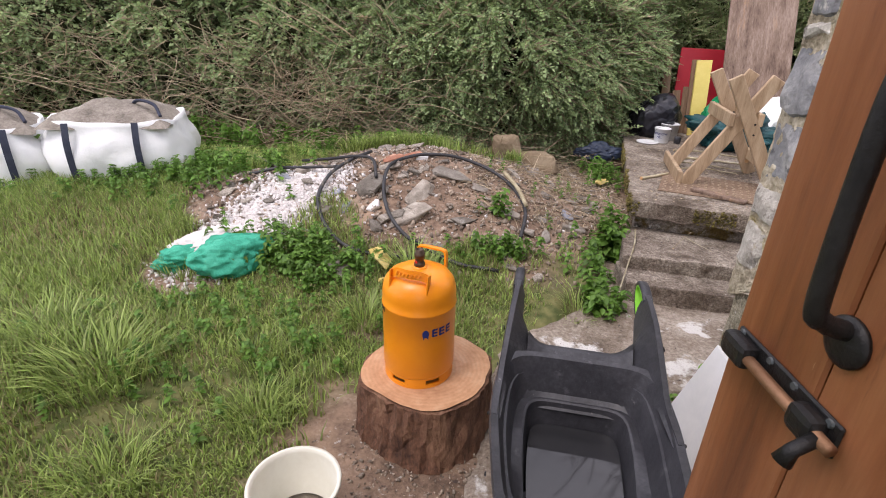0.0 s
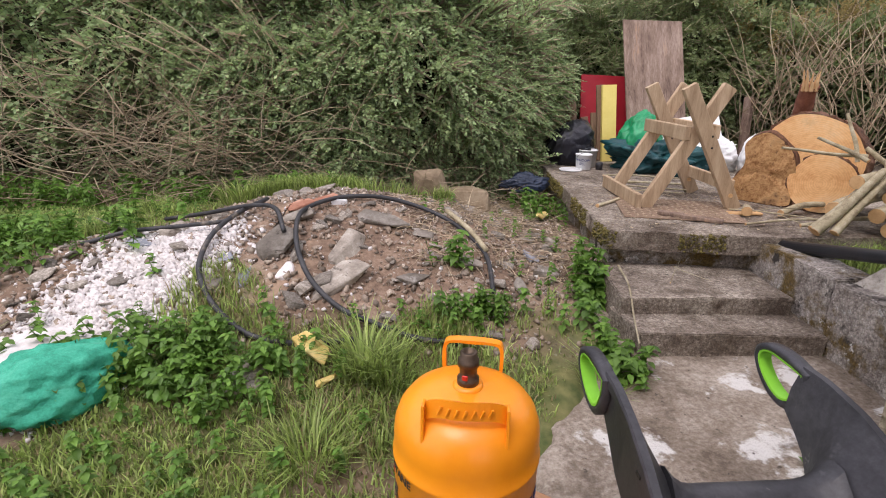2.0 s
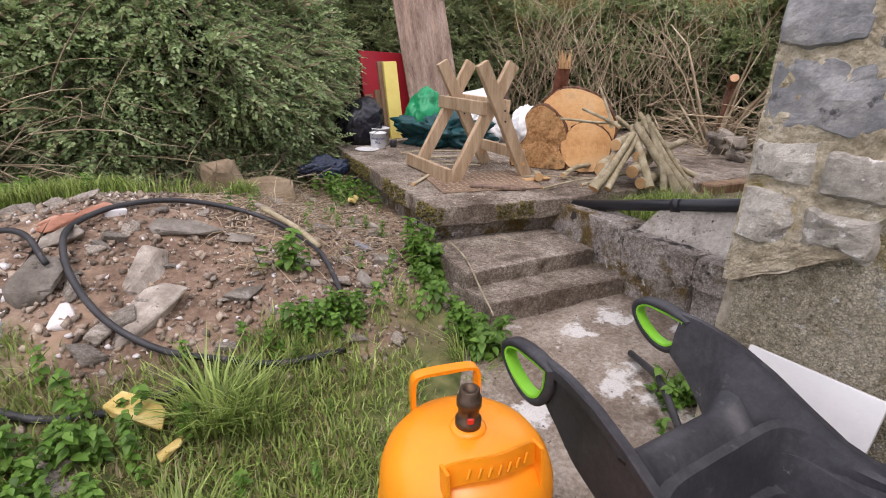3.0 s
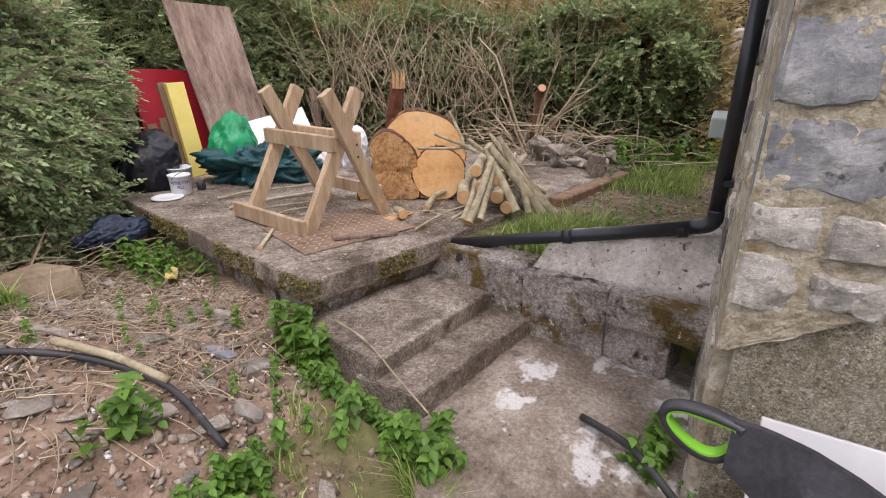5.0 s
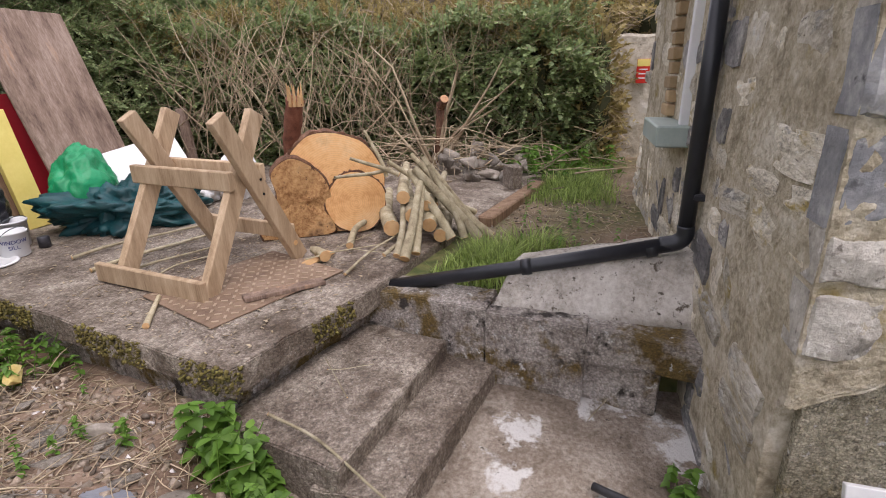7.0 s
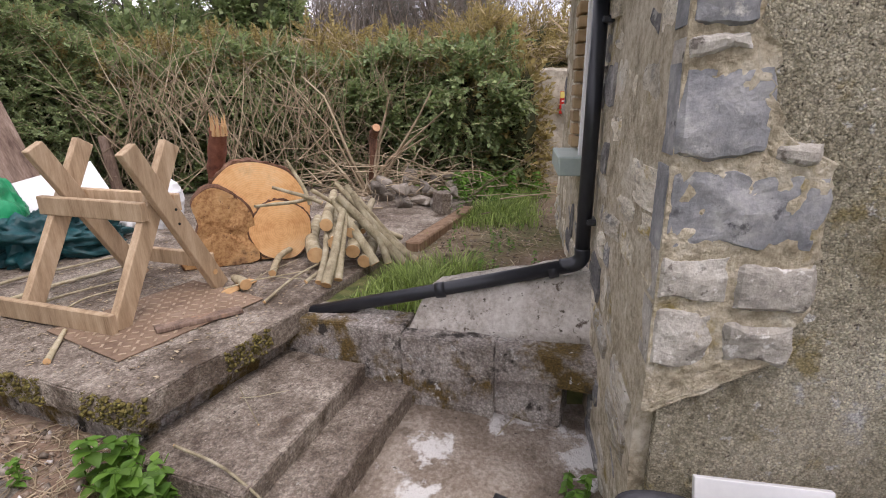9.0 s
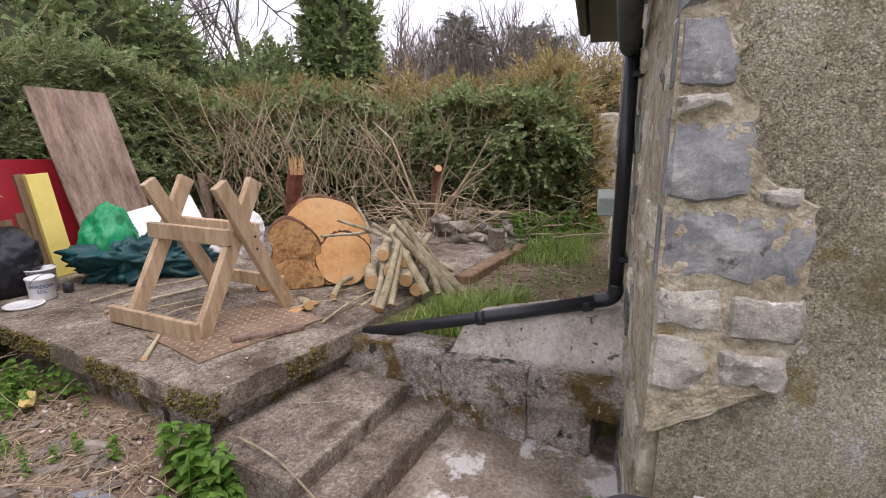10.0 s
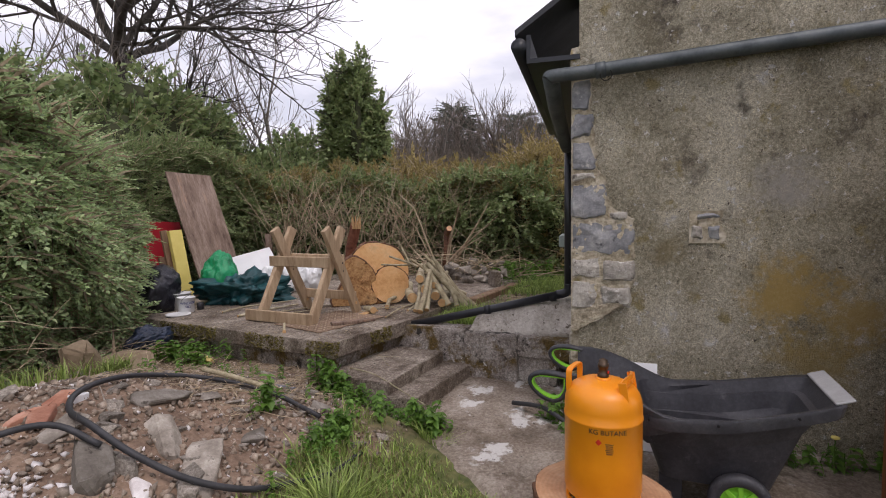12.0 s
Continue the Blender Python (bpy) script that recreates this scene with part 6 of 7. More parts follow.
pipe_run([(0.11, 3.45, 0.26), (0.16, 3.8, 0.36), (0.05, 4.09, 0.46), (-0.15, 4.28, 0.54), (-0.42, 4.34, 0.61), (-0.68, 4.29, 0.63), (-0.86, 4.13, 0.62), (-0.93, 3.93, 0.60),
          (-0.93, 3.72, 0.50), (-0.86, 3.52, 0.38), (-0.72, 3.36, 0.28), (-0.54, 3.26, 0.22), (-0.33, 3.16, 0.17), (-0.05, 3.12, 0.15)], 0.02, "black plastic water pipe looped over the rubble heap")
pipe_run([(-1.15, 4.36, 0.62), (-1.28, 4.11, 0.60), (-1.38, 3.86, 0.55), (-1.41, 3.63, 0.46), (-1.36, 3.47, 0.38), (-1.26, 3.32, 0.31), (-1.12, 3.20, 0.25), (-0.95, 3.15, 0.22), (-0.8, 3.16, 0.2), (-0.60, 3.19, 0.19)], 0.02, "black plastic water pipe curving down the rubble heap")
pipe_run([(-2.05, 3.9, 0.5), (-1.82, 3.93, 0.55), (-1.61, 3.95, 0.56), (-1.33, 3.99, 0.57)], 0.03, "straight end of black water pipe over white plaster", 0.012)
pipe_run([(-1.82, 4.52, 0.46), (-1.51, 4.32, 0.54), (-1.23, 4.14, 0.62), (-1.06, 3.98, 0.64), (-1.0, 3.8, 0.55)], 0.03, "short grey pipe bent over a stone", 0.013)
pipe_run([(1.10, 2.42, 0.06), (0.95, 2.20, 0.10), (0.78, 2.02, 0.07), (0.66, 1.90, 0.05)], 0.02, "black hose end with a clip by the cart", 0.016)
o = thing("pale_stick", "pale dry stick lying over bare soil", "stick")
part("stem", bm_tube(spline([on_ground(0.0, 4.18, 0.09), on_ground(0.11, 4.0, 0.07), on_ground(0.17, 3.8, 0.06)], 5), 0.016, 8), M_STICK, o, smooth=True)


# ---- green mesh sack of plaster ----
bag("mesh_sack", (0.50, 0.34, 0.22), (-1.80, 2.98, float(ground_z(-1.8, 2.98)) - 0.03), 30, M_NET, "torn green mesh sack spilling white plaster", "sack", 15.0, 0.25)
bag("mesh_sack", (0.34, 0.22, 0.13), (-2.14, 2.98, float(ground_z(-2.1, 2.98)) - 0.02), 40, M_NET, "flattened green mesh sack in the grass", "sack", 17.0, 0.35)
bag("plaster_mound", (0.62, 0.36, 0.13), (-1.98, 3.14, float(ground_z(-1.98, 3.14)) - 0.03), 35, M_LIMECHIP, "heap of white plaster spilling from the sack", "plaster", 19.0, 0.25)




# ---- bulk bags of sand ----
def bulk_bag(loc, rz, size, seed, label):
    b = thing("bulk_bag", label, "bulk bag", loc, rz, group="bulk bags by the hedge")
    n = 72
    rings = []
    for j in range(13):
        f = j / 12
        bul = 1 + 0.13 * math.sin(math.pi * min(1, f * 1.15)) - 0.05 * f
        ring_ = []
        for i in range(n):
            a = 2 * math.pi * i / n
            ca, sa = math.cos(a), math.sin(a)
            k = (abs(ca) ** 3.2 + abs(sa) ** 3.2) ** (-1 / 3.2)
            q = Vector((ca * 2 + seed, sa * 2, f * 2))
            w = bul * (1 + 0.06 * noise.noise(q) + 0.022 * math.sin(9 * a + 6 * f + 3 * noise.noise(q * 2)))
            top = 1 + 0.10 * noise.noise(Vector((ca * 1.5, sa * 1.5, seed))) if j == 12 else 1
            ring_.append((size[0] / 2 * k * ca * w, size[1] / 2 * k * sa * w, size[2] * f * top))
        rings.append(ring_)
    last = rings[-1]
    rings.append([(x * 0.95, y * 0.95, z - 0.01) for x, y, z in last])
    rings.append([(x * 0.92, y * 0.92, z - 0.10) for x, y, z in last])
    part("woven_bag", bm_loft(rings, cap=False), M_SACK, b, smooth=True)
    bm = bmesh.new()
    bmesh.ops.create_grid(bm, x_segments=26, y_segments=26, size=0.5)
    for v in bm.verts:
        x, y = v.co.x, v.co.y
        r = max(abs(x), abs(y)) * 2
        v.co = (x * size[0] * 0.93, y * size[1] * 0.93, size[2] * (0.90 + 0.34 * (1 - r * r) + 0.07 * noise.noise(Vector((x * 4, y * 4, seed))) + 0.03 * noise.noise(Vector((x * 12, y * 12, seed)))))
    part("sand", bm, M_SAND, b, "heap of gritty sand", smooth=True)
    for s in (-0.24, 0.24):
        pts = [(size[0] * s, -size[1] * 0.5 * k - 0.012, size[2] * z) for k, z in ((1.03, 0.0), (1.10, 0.35), (1.09, 0.7), (0.98, 1.0))]
        rr = [[p + Vector((dx, dy, 0)) for dx, dy in ((-0.025, 0.0), (0.025, 0.0), (0.025, 0.006), (-0.025, 0.006))] for p in spline(pts, 4)]
        part("strap", bm_loft(rr), M_STRAP, b, "dark blue lifting strap")
    part("lifting_loop", bm_tube(spline([(size[0] * 0.1, 0.0, size[2] * 1.1), (size[0] * 0.2, -0.1, size[2] * 1.24), (size[0] * 0.34, -0.2, size[2] * 1.2), (size[0] * 0.40, -0.3, size[2] * 1.05)], 5), 0.014, 6), M_STRAP, b)


bulk_bag((-3.40, 4.40, 0.33), 16, (1.06, 0.85, 0.54), 2.0, "white woven bulk bag full of sand with dark straps")
bulk_bag((-4.36, 4.02, 0.29), 34, (0.90, 0.85, 0.54), 5.0, "second white bulk bag slumped beside the first")

# ---- small wood on the slab ----
random.seed(91)
stick((1.185, 4.36, 0.505), (1.46, 4.53, 0.51), 0.014, 201, "sticks on the slab", "short pale stick lying on the slab")
stick((1.70, 5.20, 0.505), (2.40, 4.95, 0.51), 0.012, 202, "sticks on the slab", "thin dry stick lying on the slab")
stick((1.85, 5.5, 0.505), (2.6, 5.15, 0.51), 0.010, 203, "sticks on the slab", "thin dry stick lying on the slab")
stick((2.08, 3.92, 0.535), (2.20, 4.06, 0.53), 0.032, 204, "sticks on the slab", "short stub of branch with a fresh cut end")
stick((1.9, 3.72, 0.51), (2.9, 3.55, 0.54), 0.008, 205, "sticks on the slab", "thin bare twig hanging over the slab's edge")
stick((2.2, 3.60, 0.52), (2.9, 3.40, 0.62), 0.012, 206, "sticks on the slab", "bent branch lying by the drain pipe")
for k, (a, b, r) in enumerate([((0.98, 3.66, 0.30), (0.72, 2.98, 0.16), 0.009), ((1.18, 3.42, 0.27), (1.36, 3.60, 0.33), 0.004), ((1.30, 3.56, 0.31), (1.44, 3.40, 0.27), 0.003),
                               ((2.02, 4.02, 0.53), (2.30, 3.62, 0.56), 0.006), ((2.12, 3.90, 0.54), (2.38, 3.72, 0.60), 0.004), ((2.20, 3.80, 0.55), (2.24, 3.50, 0.52), 0.004), ((1.60, 4.98, 0.505), (2.20, 4.72, 0.515), 0.011),
                               ((1.66, 4.75, 0.505), (2.10, 4.62, 0.512), 0.008), ((1.74, 2.30, 0.06), (1.52, 2.42, 0.05), 0.005)]):
    stick(a, b, r * 0.7, 230 + k, "fallen twigs", "thin bare twig lying on concrete and soil")
whole("plank_offcut", bm_beam((1.50, 4.08, 0.517), (1.80, 3.80, 0.507), 0.07, 0.022, 0.003), M_PLY, "weathered grey plank offcut lying on the slab", "plank")
whole("wood_chip", bm_beam((2.02, 4.02, 0.50), (2.24, 3.96, 0.505), 0.07, 0.014, 0.005), M_CUT, "fresh flat wood chip on the slab", "wood")


def grating():
    g = thing("metal_grating", "rusty chequered metal plate under the sawhorse", "plate", (1.72, 4.20, 0.497), -22)
    part("plate", bm_box((0.80, 0.62, 0.008), None, 0.002), mat("rusty plate", [(0.12, 0.075, 0.05), (0.22, 0.15, 0.10), (0.3, 0.22, 0.16)], 4, 0.8, 0.5, 30), g)
    bm = bmesh.new()
    for i in range(15):
        for j in range(11):
            bm_box((0.032, 0.012, 0.004), pose(-0.36 + 0.051 * i, -0.27 + 0.054 * j, 0.006, 0, 0, 45 if (i + j) % 2 else -45), bm=bm)
    tagged(part("treads", bm, mat("worn tread", [(0.3, 0.22, 0.15), (0.4, 0.31, 0.22)], 9, 0.6, 0.2), g), kind="stuff")


grating()

# ---- far wall and its sign ----
fw = thing("garden_wall", "ivy-grown stone wall at the end of the garden", "wall", kind="structure")
_wb = bm_box((0.35, 4.0, 1.65), pose(6.6, 0.9, 1.10), 0.03)
dice(_wb, 0.12)
rough(_wb, 0.03, 5.0, 2.0)
part("wall", _wb, M_RUBBLEWALL, fw)
sg = thing("warning_sign", "small red and yellow warning sign on the far wall", "sign", (6.375, 1.69, 1.50), -90)
part("plate", bm_box((0.15, 0.02, 0.28), None, 0.004), M_REDINK, sg)
part("yellow_band", bm_box((0.145, 0.024, 0.08), pose(0, 0.0, 0.095), 0.002), M_YELLOW, sg, "yellow band")
for k in range(3):
    part("text_bar", bm_box((0.10, 0.026, 0.014), pose(0, 0, 0.02 - 0.05 * k)), M_WHITEPL, sg)
whole("fence_post", bm_beam((4.35, 6.55, 0.4), (4.33, 6.6, 1.22), 0.09, 0.09, 0.008), M_PLY, "grey wooden fence post at the hedge", "post")

# ---- plants ----
def leaf_mat(name, cols, per=0.35, trans=0.38, rough_=0.5):
    return mat(name, cols, 1.6, rough_, 0.0, per=per, island=True, trans=trans, fine=0.2)


M_HEDGE = leaf_mat("hedge leaves", [(0.17, 0.25, 0.12), (0.35, 0.46, 0.22), (0.58, 0.67, 0.36)], trans=0.45)
M_YEW = leaf_mat("dark hedge leaves", [(0.12, 0.17, 0.085), (0.24, 0.31, 0.135), (0.40, 0.44, 0.20)])
M_IVY = leaf_mat("ivy leaves", [(0.10, 0.15, 0.07), (0.22, 0.29, 0.12), (0.40, 0.44, 0.20)], rough_=0.35)
M_NETTLE = leaf_mat("nettle leaves", [(0.07, 0.16, 0.022), (0.12, 0.24, 0.036), (0.19, 0.33, 0.06)])
M_GRASS = leaf_mat("grass blades", [(0.15, 0.235, 0.055), (0.29, 0.385, 0.10), (0.47, 0.53, 0.20)], per=0.5)
M_DRYGRASS = leaf_mat("dry grass", [(0.22, 0.17, 0.085), (0.36, 0.29, 0.16), (0.46, 0.40, 0.25)])
M_TAN = leaf_mat("tan dead foliage", [(0.20, 0.16, 0.06), (0.33, 0.26, 0.10), (0.43, 0.37, 0.17)])
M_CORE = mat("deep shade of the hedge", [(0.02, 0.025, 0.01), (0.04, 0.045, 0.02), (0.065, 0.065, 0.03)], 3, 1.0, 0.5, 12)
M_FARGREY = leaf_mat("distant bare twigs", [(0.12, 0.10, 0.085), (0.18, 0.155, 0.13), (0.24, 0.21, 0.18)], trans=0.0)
# conifer green lightened to grey, so the colour itself holds the distance haze
M_HAZED_CONIFER = leaf_mat("distant conifer paled by haze", [(0.06, 0.075, 0.055), (0.09, 0.11, 0.08), (0.13, 0.15, 0.11)], trans=0.0)
M_BARETREE = mat("bare tree bark", [(0.03, 0.027, 0.025), (0.07, 0.063, 0.055), (0.11, 0.1, 0.09)], 4, 0.95, 0.5, 12)
pr = np.random.default_rng(3)


def leaf(l, w, fold=0.15, m=0, z=0.0):
    """A pointed leaf along y, slightly folded."""
    V = np.array([[0, 0, z], [w / 2, l * 0.45, z + fold * w], [0, l, z - fold * w * 0.5], [-w / 2, l * 0.45, z + fold * w]])
    return V, np.array([[0, 1, 2], [0, 2, 3]]), np.array([m, m])


def joined(items):
    return merged(items)


def turned(item, R, T):
    V, F, M = item
    return V @ np.asarray(R).T + np.asarray(T), F, M


def rot(ax, deg):
    return np.array(Matrix.Rotation(radians(deg), 3, ax))


def spray(n, length, ll, lw, droop, g, spread=55, pairs=True):
    """A twig with leaves on both sides, along y."""
    out = []
    for i in range(n):
        f = (i + 0.6) / n
        p = np.array([0, length * f, -droop * length * f * f])
        for s in (-1, 1):
            R = rot("Z", -s * (spread + g.uniform(-15, 15))) @ rot("X", g.uniform(-35, 25)) @ rot("Y", g.uniform(-40, 40))
            out.append(turned(leaf(ll * g.uniform(0.7, 1.2) * (1.1 - 0.45 * f), lw * g.uniform(0.8, 1.2)), R, p))
    out.append(turned(leaf(ll, lw), rot("X", -20), [0, length, -droop * length]))
    V = np.array([[-0.0015, 0, 0], [0.0015, 0, 0], [0, length, -droop * length], [0, length * 0.5, -droop * length * 0.25 + 0.001]])
    out.append((V, np.array([[0, 1, 3], [1, 2, 3], [2, 0, 3]]), np.array([1, 1, 1])))
    return joined(out)


def poly_points(line, n, g):
    """Random points along a polyline, with its outward (left-hand) normals and arc positions."""
    P = np.array(line, float)
    d = np.diff(P, axis=0)
    L = np.linalg.norm(d, axis=1)
    c = np.concatenate([[0], np.cumsum(L)])
    s = g.uniform(0, c[-1], n)
    k = np.clip(np.searchsorted(c, s) - 1, 0, len(L) - 1)
    f = (s - c[k]) / L[k]
    pt = P[k] + d[k] * f[:, None]
    nr = np.stack([d[k][:, 1], -d[k][:, 0]], 1) / L[k][:, None]
    # soften the normals near the corners
    return pt, nr, s


def hedge_bulge(v, s, lean):
    return lean * np.sin(np.pi * np.clip(v * 0.95 + 0.05, 0, 1)) ** 0.7 * 0.9 - 0.5 * smooth01(0.75, 1.0, v)


def hedge(name, label, line, height, depth, lean, n, templates, materials, g, down=0.5, size=(0.8, 1.3), lump=0.16, top_var=0.15, low=0.0):
    """A hedge along a line whose right-hand side faces the garden."""
    pt, nr, s = poly_points(line, n, g)
    v = low + (1 - low) * g.random(n) ** 0.85
    H = height(s) * (1 + top_var * wobble(s, s * 0.3, 2.1, 1.0) + 0.06 * wobble(s, s, 7.0, 2.0))
    off = hedge_bulge(v, s, lean) + lump * wobble(s * 1.0, v * H * 1.2, 3.2, 0.7) + 0.5 * lump * wobble(s, v * H, 8.0, 2.2) - np.abs(g.normal(0, 0.06, n))
    # the top is a surface as well
    top = g.random(n) < 0.28
    off = np.where(top, off - g.uniform(0.0, depth, n), off)
    v = np.where(top, 1 - 0.06 * g.random(n), v)
    X, Y = pt[:, 0] + nr[:, 0] * off, pt[:, 1] + nr[:, 1] * off
    Z = ground_z(X, Y) + v * H
    D = np.stack([nr[:, 0], nr[:, 1], np.zeros(n)], 1) * g.uniform(0.3, 1.0, n)[:, None] + g.normal(0, 0.45, (n, 3))
    D[:, 2] += np.where(top, g.uniform(0.2, 1.0, n), -down * g.uniform(0.0, 1.2, n) + 0.35)
    R = frames_of(D, g.uniform(-0.6, 0.6, n))
    S = g.uniform(*size, n)
    chunks = []
    pickt = g.integers(0, len(templates), n)
    for k, t in enumerate(templates):
        q = pickt == k
        chunks.append(scattered(t, R[q], np.stack([X, Y, Z], 1)[q], S[q]))
    V, F, M = merged(chunks)
    o = tagged(new(name), label, "hedge")
    f = new("foliage", np_mesh("foliage", V, F, materials, M))
    f.parent = o
    # added dark body inside the hedge; its near-black colour stands in for shade
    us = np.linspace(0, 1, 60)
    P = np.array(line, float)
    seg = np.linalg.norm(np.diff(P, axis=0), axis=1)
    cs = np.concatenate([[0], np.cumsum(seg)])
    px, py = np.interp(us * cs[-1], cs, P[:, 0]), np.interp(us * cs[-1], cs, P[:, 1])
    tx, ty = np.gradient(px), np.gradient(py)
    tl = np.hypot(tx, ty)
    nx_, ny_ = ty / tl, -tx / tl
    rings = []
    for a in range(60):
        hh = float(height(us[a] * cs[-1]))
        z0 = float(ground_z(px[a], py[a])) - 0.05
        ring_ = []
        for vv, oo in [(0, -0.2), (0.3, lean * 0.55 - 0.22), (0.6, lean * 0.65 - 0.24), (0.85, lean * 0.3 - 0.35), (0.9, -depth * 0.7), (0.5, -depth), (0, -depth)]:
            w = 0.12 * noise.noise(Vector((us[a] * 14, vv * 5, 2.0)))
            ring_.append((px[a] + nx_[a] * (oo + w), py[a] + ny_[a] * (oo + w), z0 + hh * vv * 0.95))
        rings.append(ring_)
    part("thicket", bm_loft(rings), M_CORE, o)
    return o


def np_tube(pts, r, n=4):
    P = np.array(pts, float)
    T = np.gradient(P, axis=0)
    T /= np.linalg.norm(T, axis=1, keepdims=True) + 1e-9
    ref = np.array([0.3, 0.5, 0.81])
    X = np.cross(T, ref)
    X /= np.linalg.norm(X, axis=1, keepdims=True) + 1e-9
    Y = np.cross(T, X)
    a = np.arange(n) * 2 * np.pi / n
    r = np.broadcast_to(np.asarray(r, float), (len(P),))
    V = P[:, None] + r[:, None, None] * (np.cos(a)[None, :, None] * X[:, None] + np.sin(a)[None, :, None] * Y[:, None])
    k = len(P)
    i = (np.arange(k - 1)[:, None] * n + np.arange(n)[None]).ravel()
    j = (np.arange(k - 1)[:, None] * n + (np.arange(n)[None] + 1) % n).ravel()
    F = np.concatenate([np.stack([i, j, j + n], 1), np.stack([i, j + n, i + n], 1)])
    return V.reshape(-1, 3), F, np.zeros(len(F), int)


def stems(name, label, n, start, direction, length, r, material, g, kind="stuff", category="stems", curl=0.35, parent=None):
    out = []
    for k in range(n):
        p = np.array(start(k), float)
        d = np.array(direction(k), float)
        d /= np.linalg.norm(d)
        L = length(k)
        pts = [p]
        for j in range(5):
            d = d + g.normal(0, curl * 0.35, 3) + np.array([0, 0, -0.06])
            d /= np.linalg.norm(d)
            pts.append(pts[-1] + d * L / 5)
        rr = r * g.uniform(0.6, 1.5)
        out.append(np_tube(pts, np.linspace(rr, rr * 0.3, 6), 4))
    V, F, M = merged(out)
    ob = new(name, np_mesh(name, V, F, [material], M))
    if parent is not None:
        ob.parent = parent
        return ob
    return tagged(ob, label, category, kind=kind)


g1 = np.random.default_rng(11)
T_LON = [spray(10, 0.24, 0.045, 0.024, 0.35, g1) for _ in range(5)]
T_BRAM = [spray(4, 0.16, 0.055, 0.038, 0.3, g1, 60) for _ in range(4)]
T_IVY = [spray(4, 0.14, 0.06, 0.05, 0.2, g1, 60) for _ in range(4)]
T_YEW = [spray(12, 0.24, 0.042, 0.017, 0.15, g1, 45) for _ in range(4)]
T_DRY = [spray(3, 0.20, 0.05, 0.012, 0.2, g1, 40) for _ in range(3)]

MAIN = [(-1.9, 6.35), (-1.0, 6.0), (0.0, 5.95), (0.9, 6.3), (1.55, 7.1), (1.95, 8.0)]
hedge("hedge", "dense green small-leaved hedge with drooping sprays", MAIN, lambda s: 1.90 + 0.10 * np.sin(s * 1.3), 1.3, 0.42, 12500, T_LON, [M_HEDGE, M_TWIG], g1, 0.9, lump=0.15)
BACK = [(1.7, 8.0), (2.6, 7.7), (3.6, 7.6), (4.8, 7.1)]
hedge("hedge", "dark green hedge behind the stacked boards", BACK, lambda s: 2.1 - 0.05 * s, 1.3, 0.3, 5000, T_YEW, [M_YEW, M_TWIG], g1, 0.3)
END = [(4.5, 7.3), (5.5, 6.2), (6.05, 4.8), (6.0, 3.5), (5.78, 2.85), (6.0, 2.3)]
hedge("hedge", "twiggy mixed hedge with ivy at the garden's end", END, lambda s: 1.70 - 0.02 * s, 1.4, 0.25, 6500, T_IVY + T_YEW[:2], [M_IVY, M_TWIG], g1, 0.4, lump=0.22)
hedge("hedge", "tan dry growth along the top of the hedge", [(4.3, 7.35), (5.6, 6.3), (6.2, 4.8), (6.15, 3.5), (5.98, 2.9), (6.2, 2.35)], lambda s: 1.80 + 0 * s, 1.0, 0.10, 2600, T_YEW + T_DRY, [M_TAN, M_TWIG], g1, -0.3, low=0.72)
LEFT = [(-9.0, 5.6), (-6.5, 6.3), (-4.3, 6.7), (-2.9, 6.5), (-1.6, 6.25)]
hedge("bramble_hedge", "brambles and weeds tangled along the garden's edge", LEFT, lambda s: 2.35 + 0.02 * s, 1.8, 0.45, 9500, T_BRAM + T_DRY[:1] + T_LON[:1], [M_HEDGE, M_TWIG], g1, 0.5, lump=0.22)

# bare stems in and before the hedges
stems("dry_stems", "tangle of dry pale stems before the hedge", 420, lambda k: (lambda x: (x, 5.6 + 0.35 * abs(x + 1.2) * 0.4 + g1.normal(0, 0.18), float(ground_z(x, 5.6)) + g1.uniform(0, 0.75)))(g1.normal(-1.7, 0.75)),
      lambda k: (g1.normal(0, 0.8), g1.normal(-0.25, 0.35), g1.uniform(-0.1, 0.9)), lambda k: g1.uniform(0.35, 1.0), 0.0045, M_TWIG, g1)
stems("dry_stems", "brown bramble stems along the hedge", 380, lambda k: (lambda x: (x, 6.0 + g1.normal(0, 0.15), float(ground_z(x, 6)) + g1.uniform(0, 1.0)))(g1.uniform(-7, -1.8)),
      lambda k: (g1.normal(0, 0.9), g1.normal(-0.2, 0.3), g1.uniform(-0.2, 0.8)), lambda k: g1.uniform(0.4, 1.1), 0.0045, M_TWIG, g1)
stems("dry_stems", "thin bare stems in the end hedge", 560, lambda k: (lambda t: (4.35 + 2.0 * t + g1.normal(0, 0.12), 6.75 - 3.6 * t + g1.normal(0, 0.15), 0.45 + g1.uniform(0, 1.1)))(g1.random() ** 1.1),
      lambda k: (g1.normal(-0.1, 0.35), g1.normal(-0.1, 0.45), g1.uniform(0.3, 1.2)), lambda k: g1.uniform(0.4, 1.25), 0.006, M_TWIG, g1)
stems("brushwood", "dead brushwood heaped at the hedge's foot", 300, lambda k: (5.4 + g1.normal(0, 0.45), 3.7 + g1.normal(0, 0.6), 0.5 + abs(g1.normal(0, 0.22))),
      lambda k: (g1.normal(0, 1), g1.normal(0, 1), g1.normal(0.1, 0.2)), lambda k: g1.uniform(0.4, 1.1), 0.006, M_TWIG, g1)
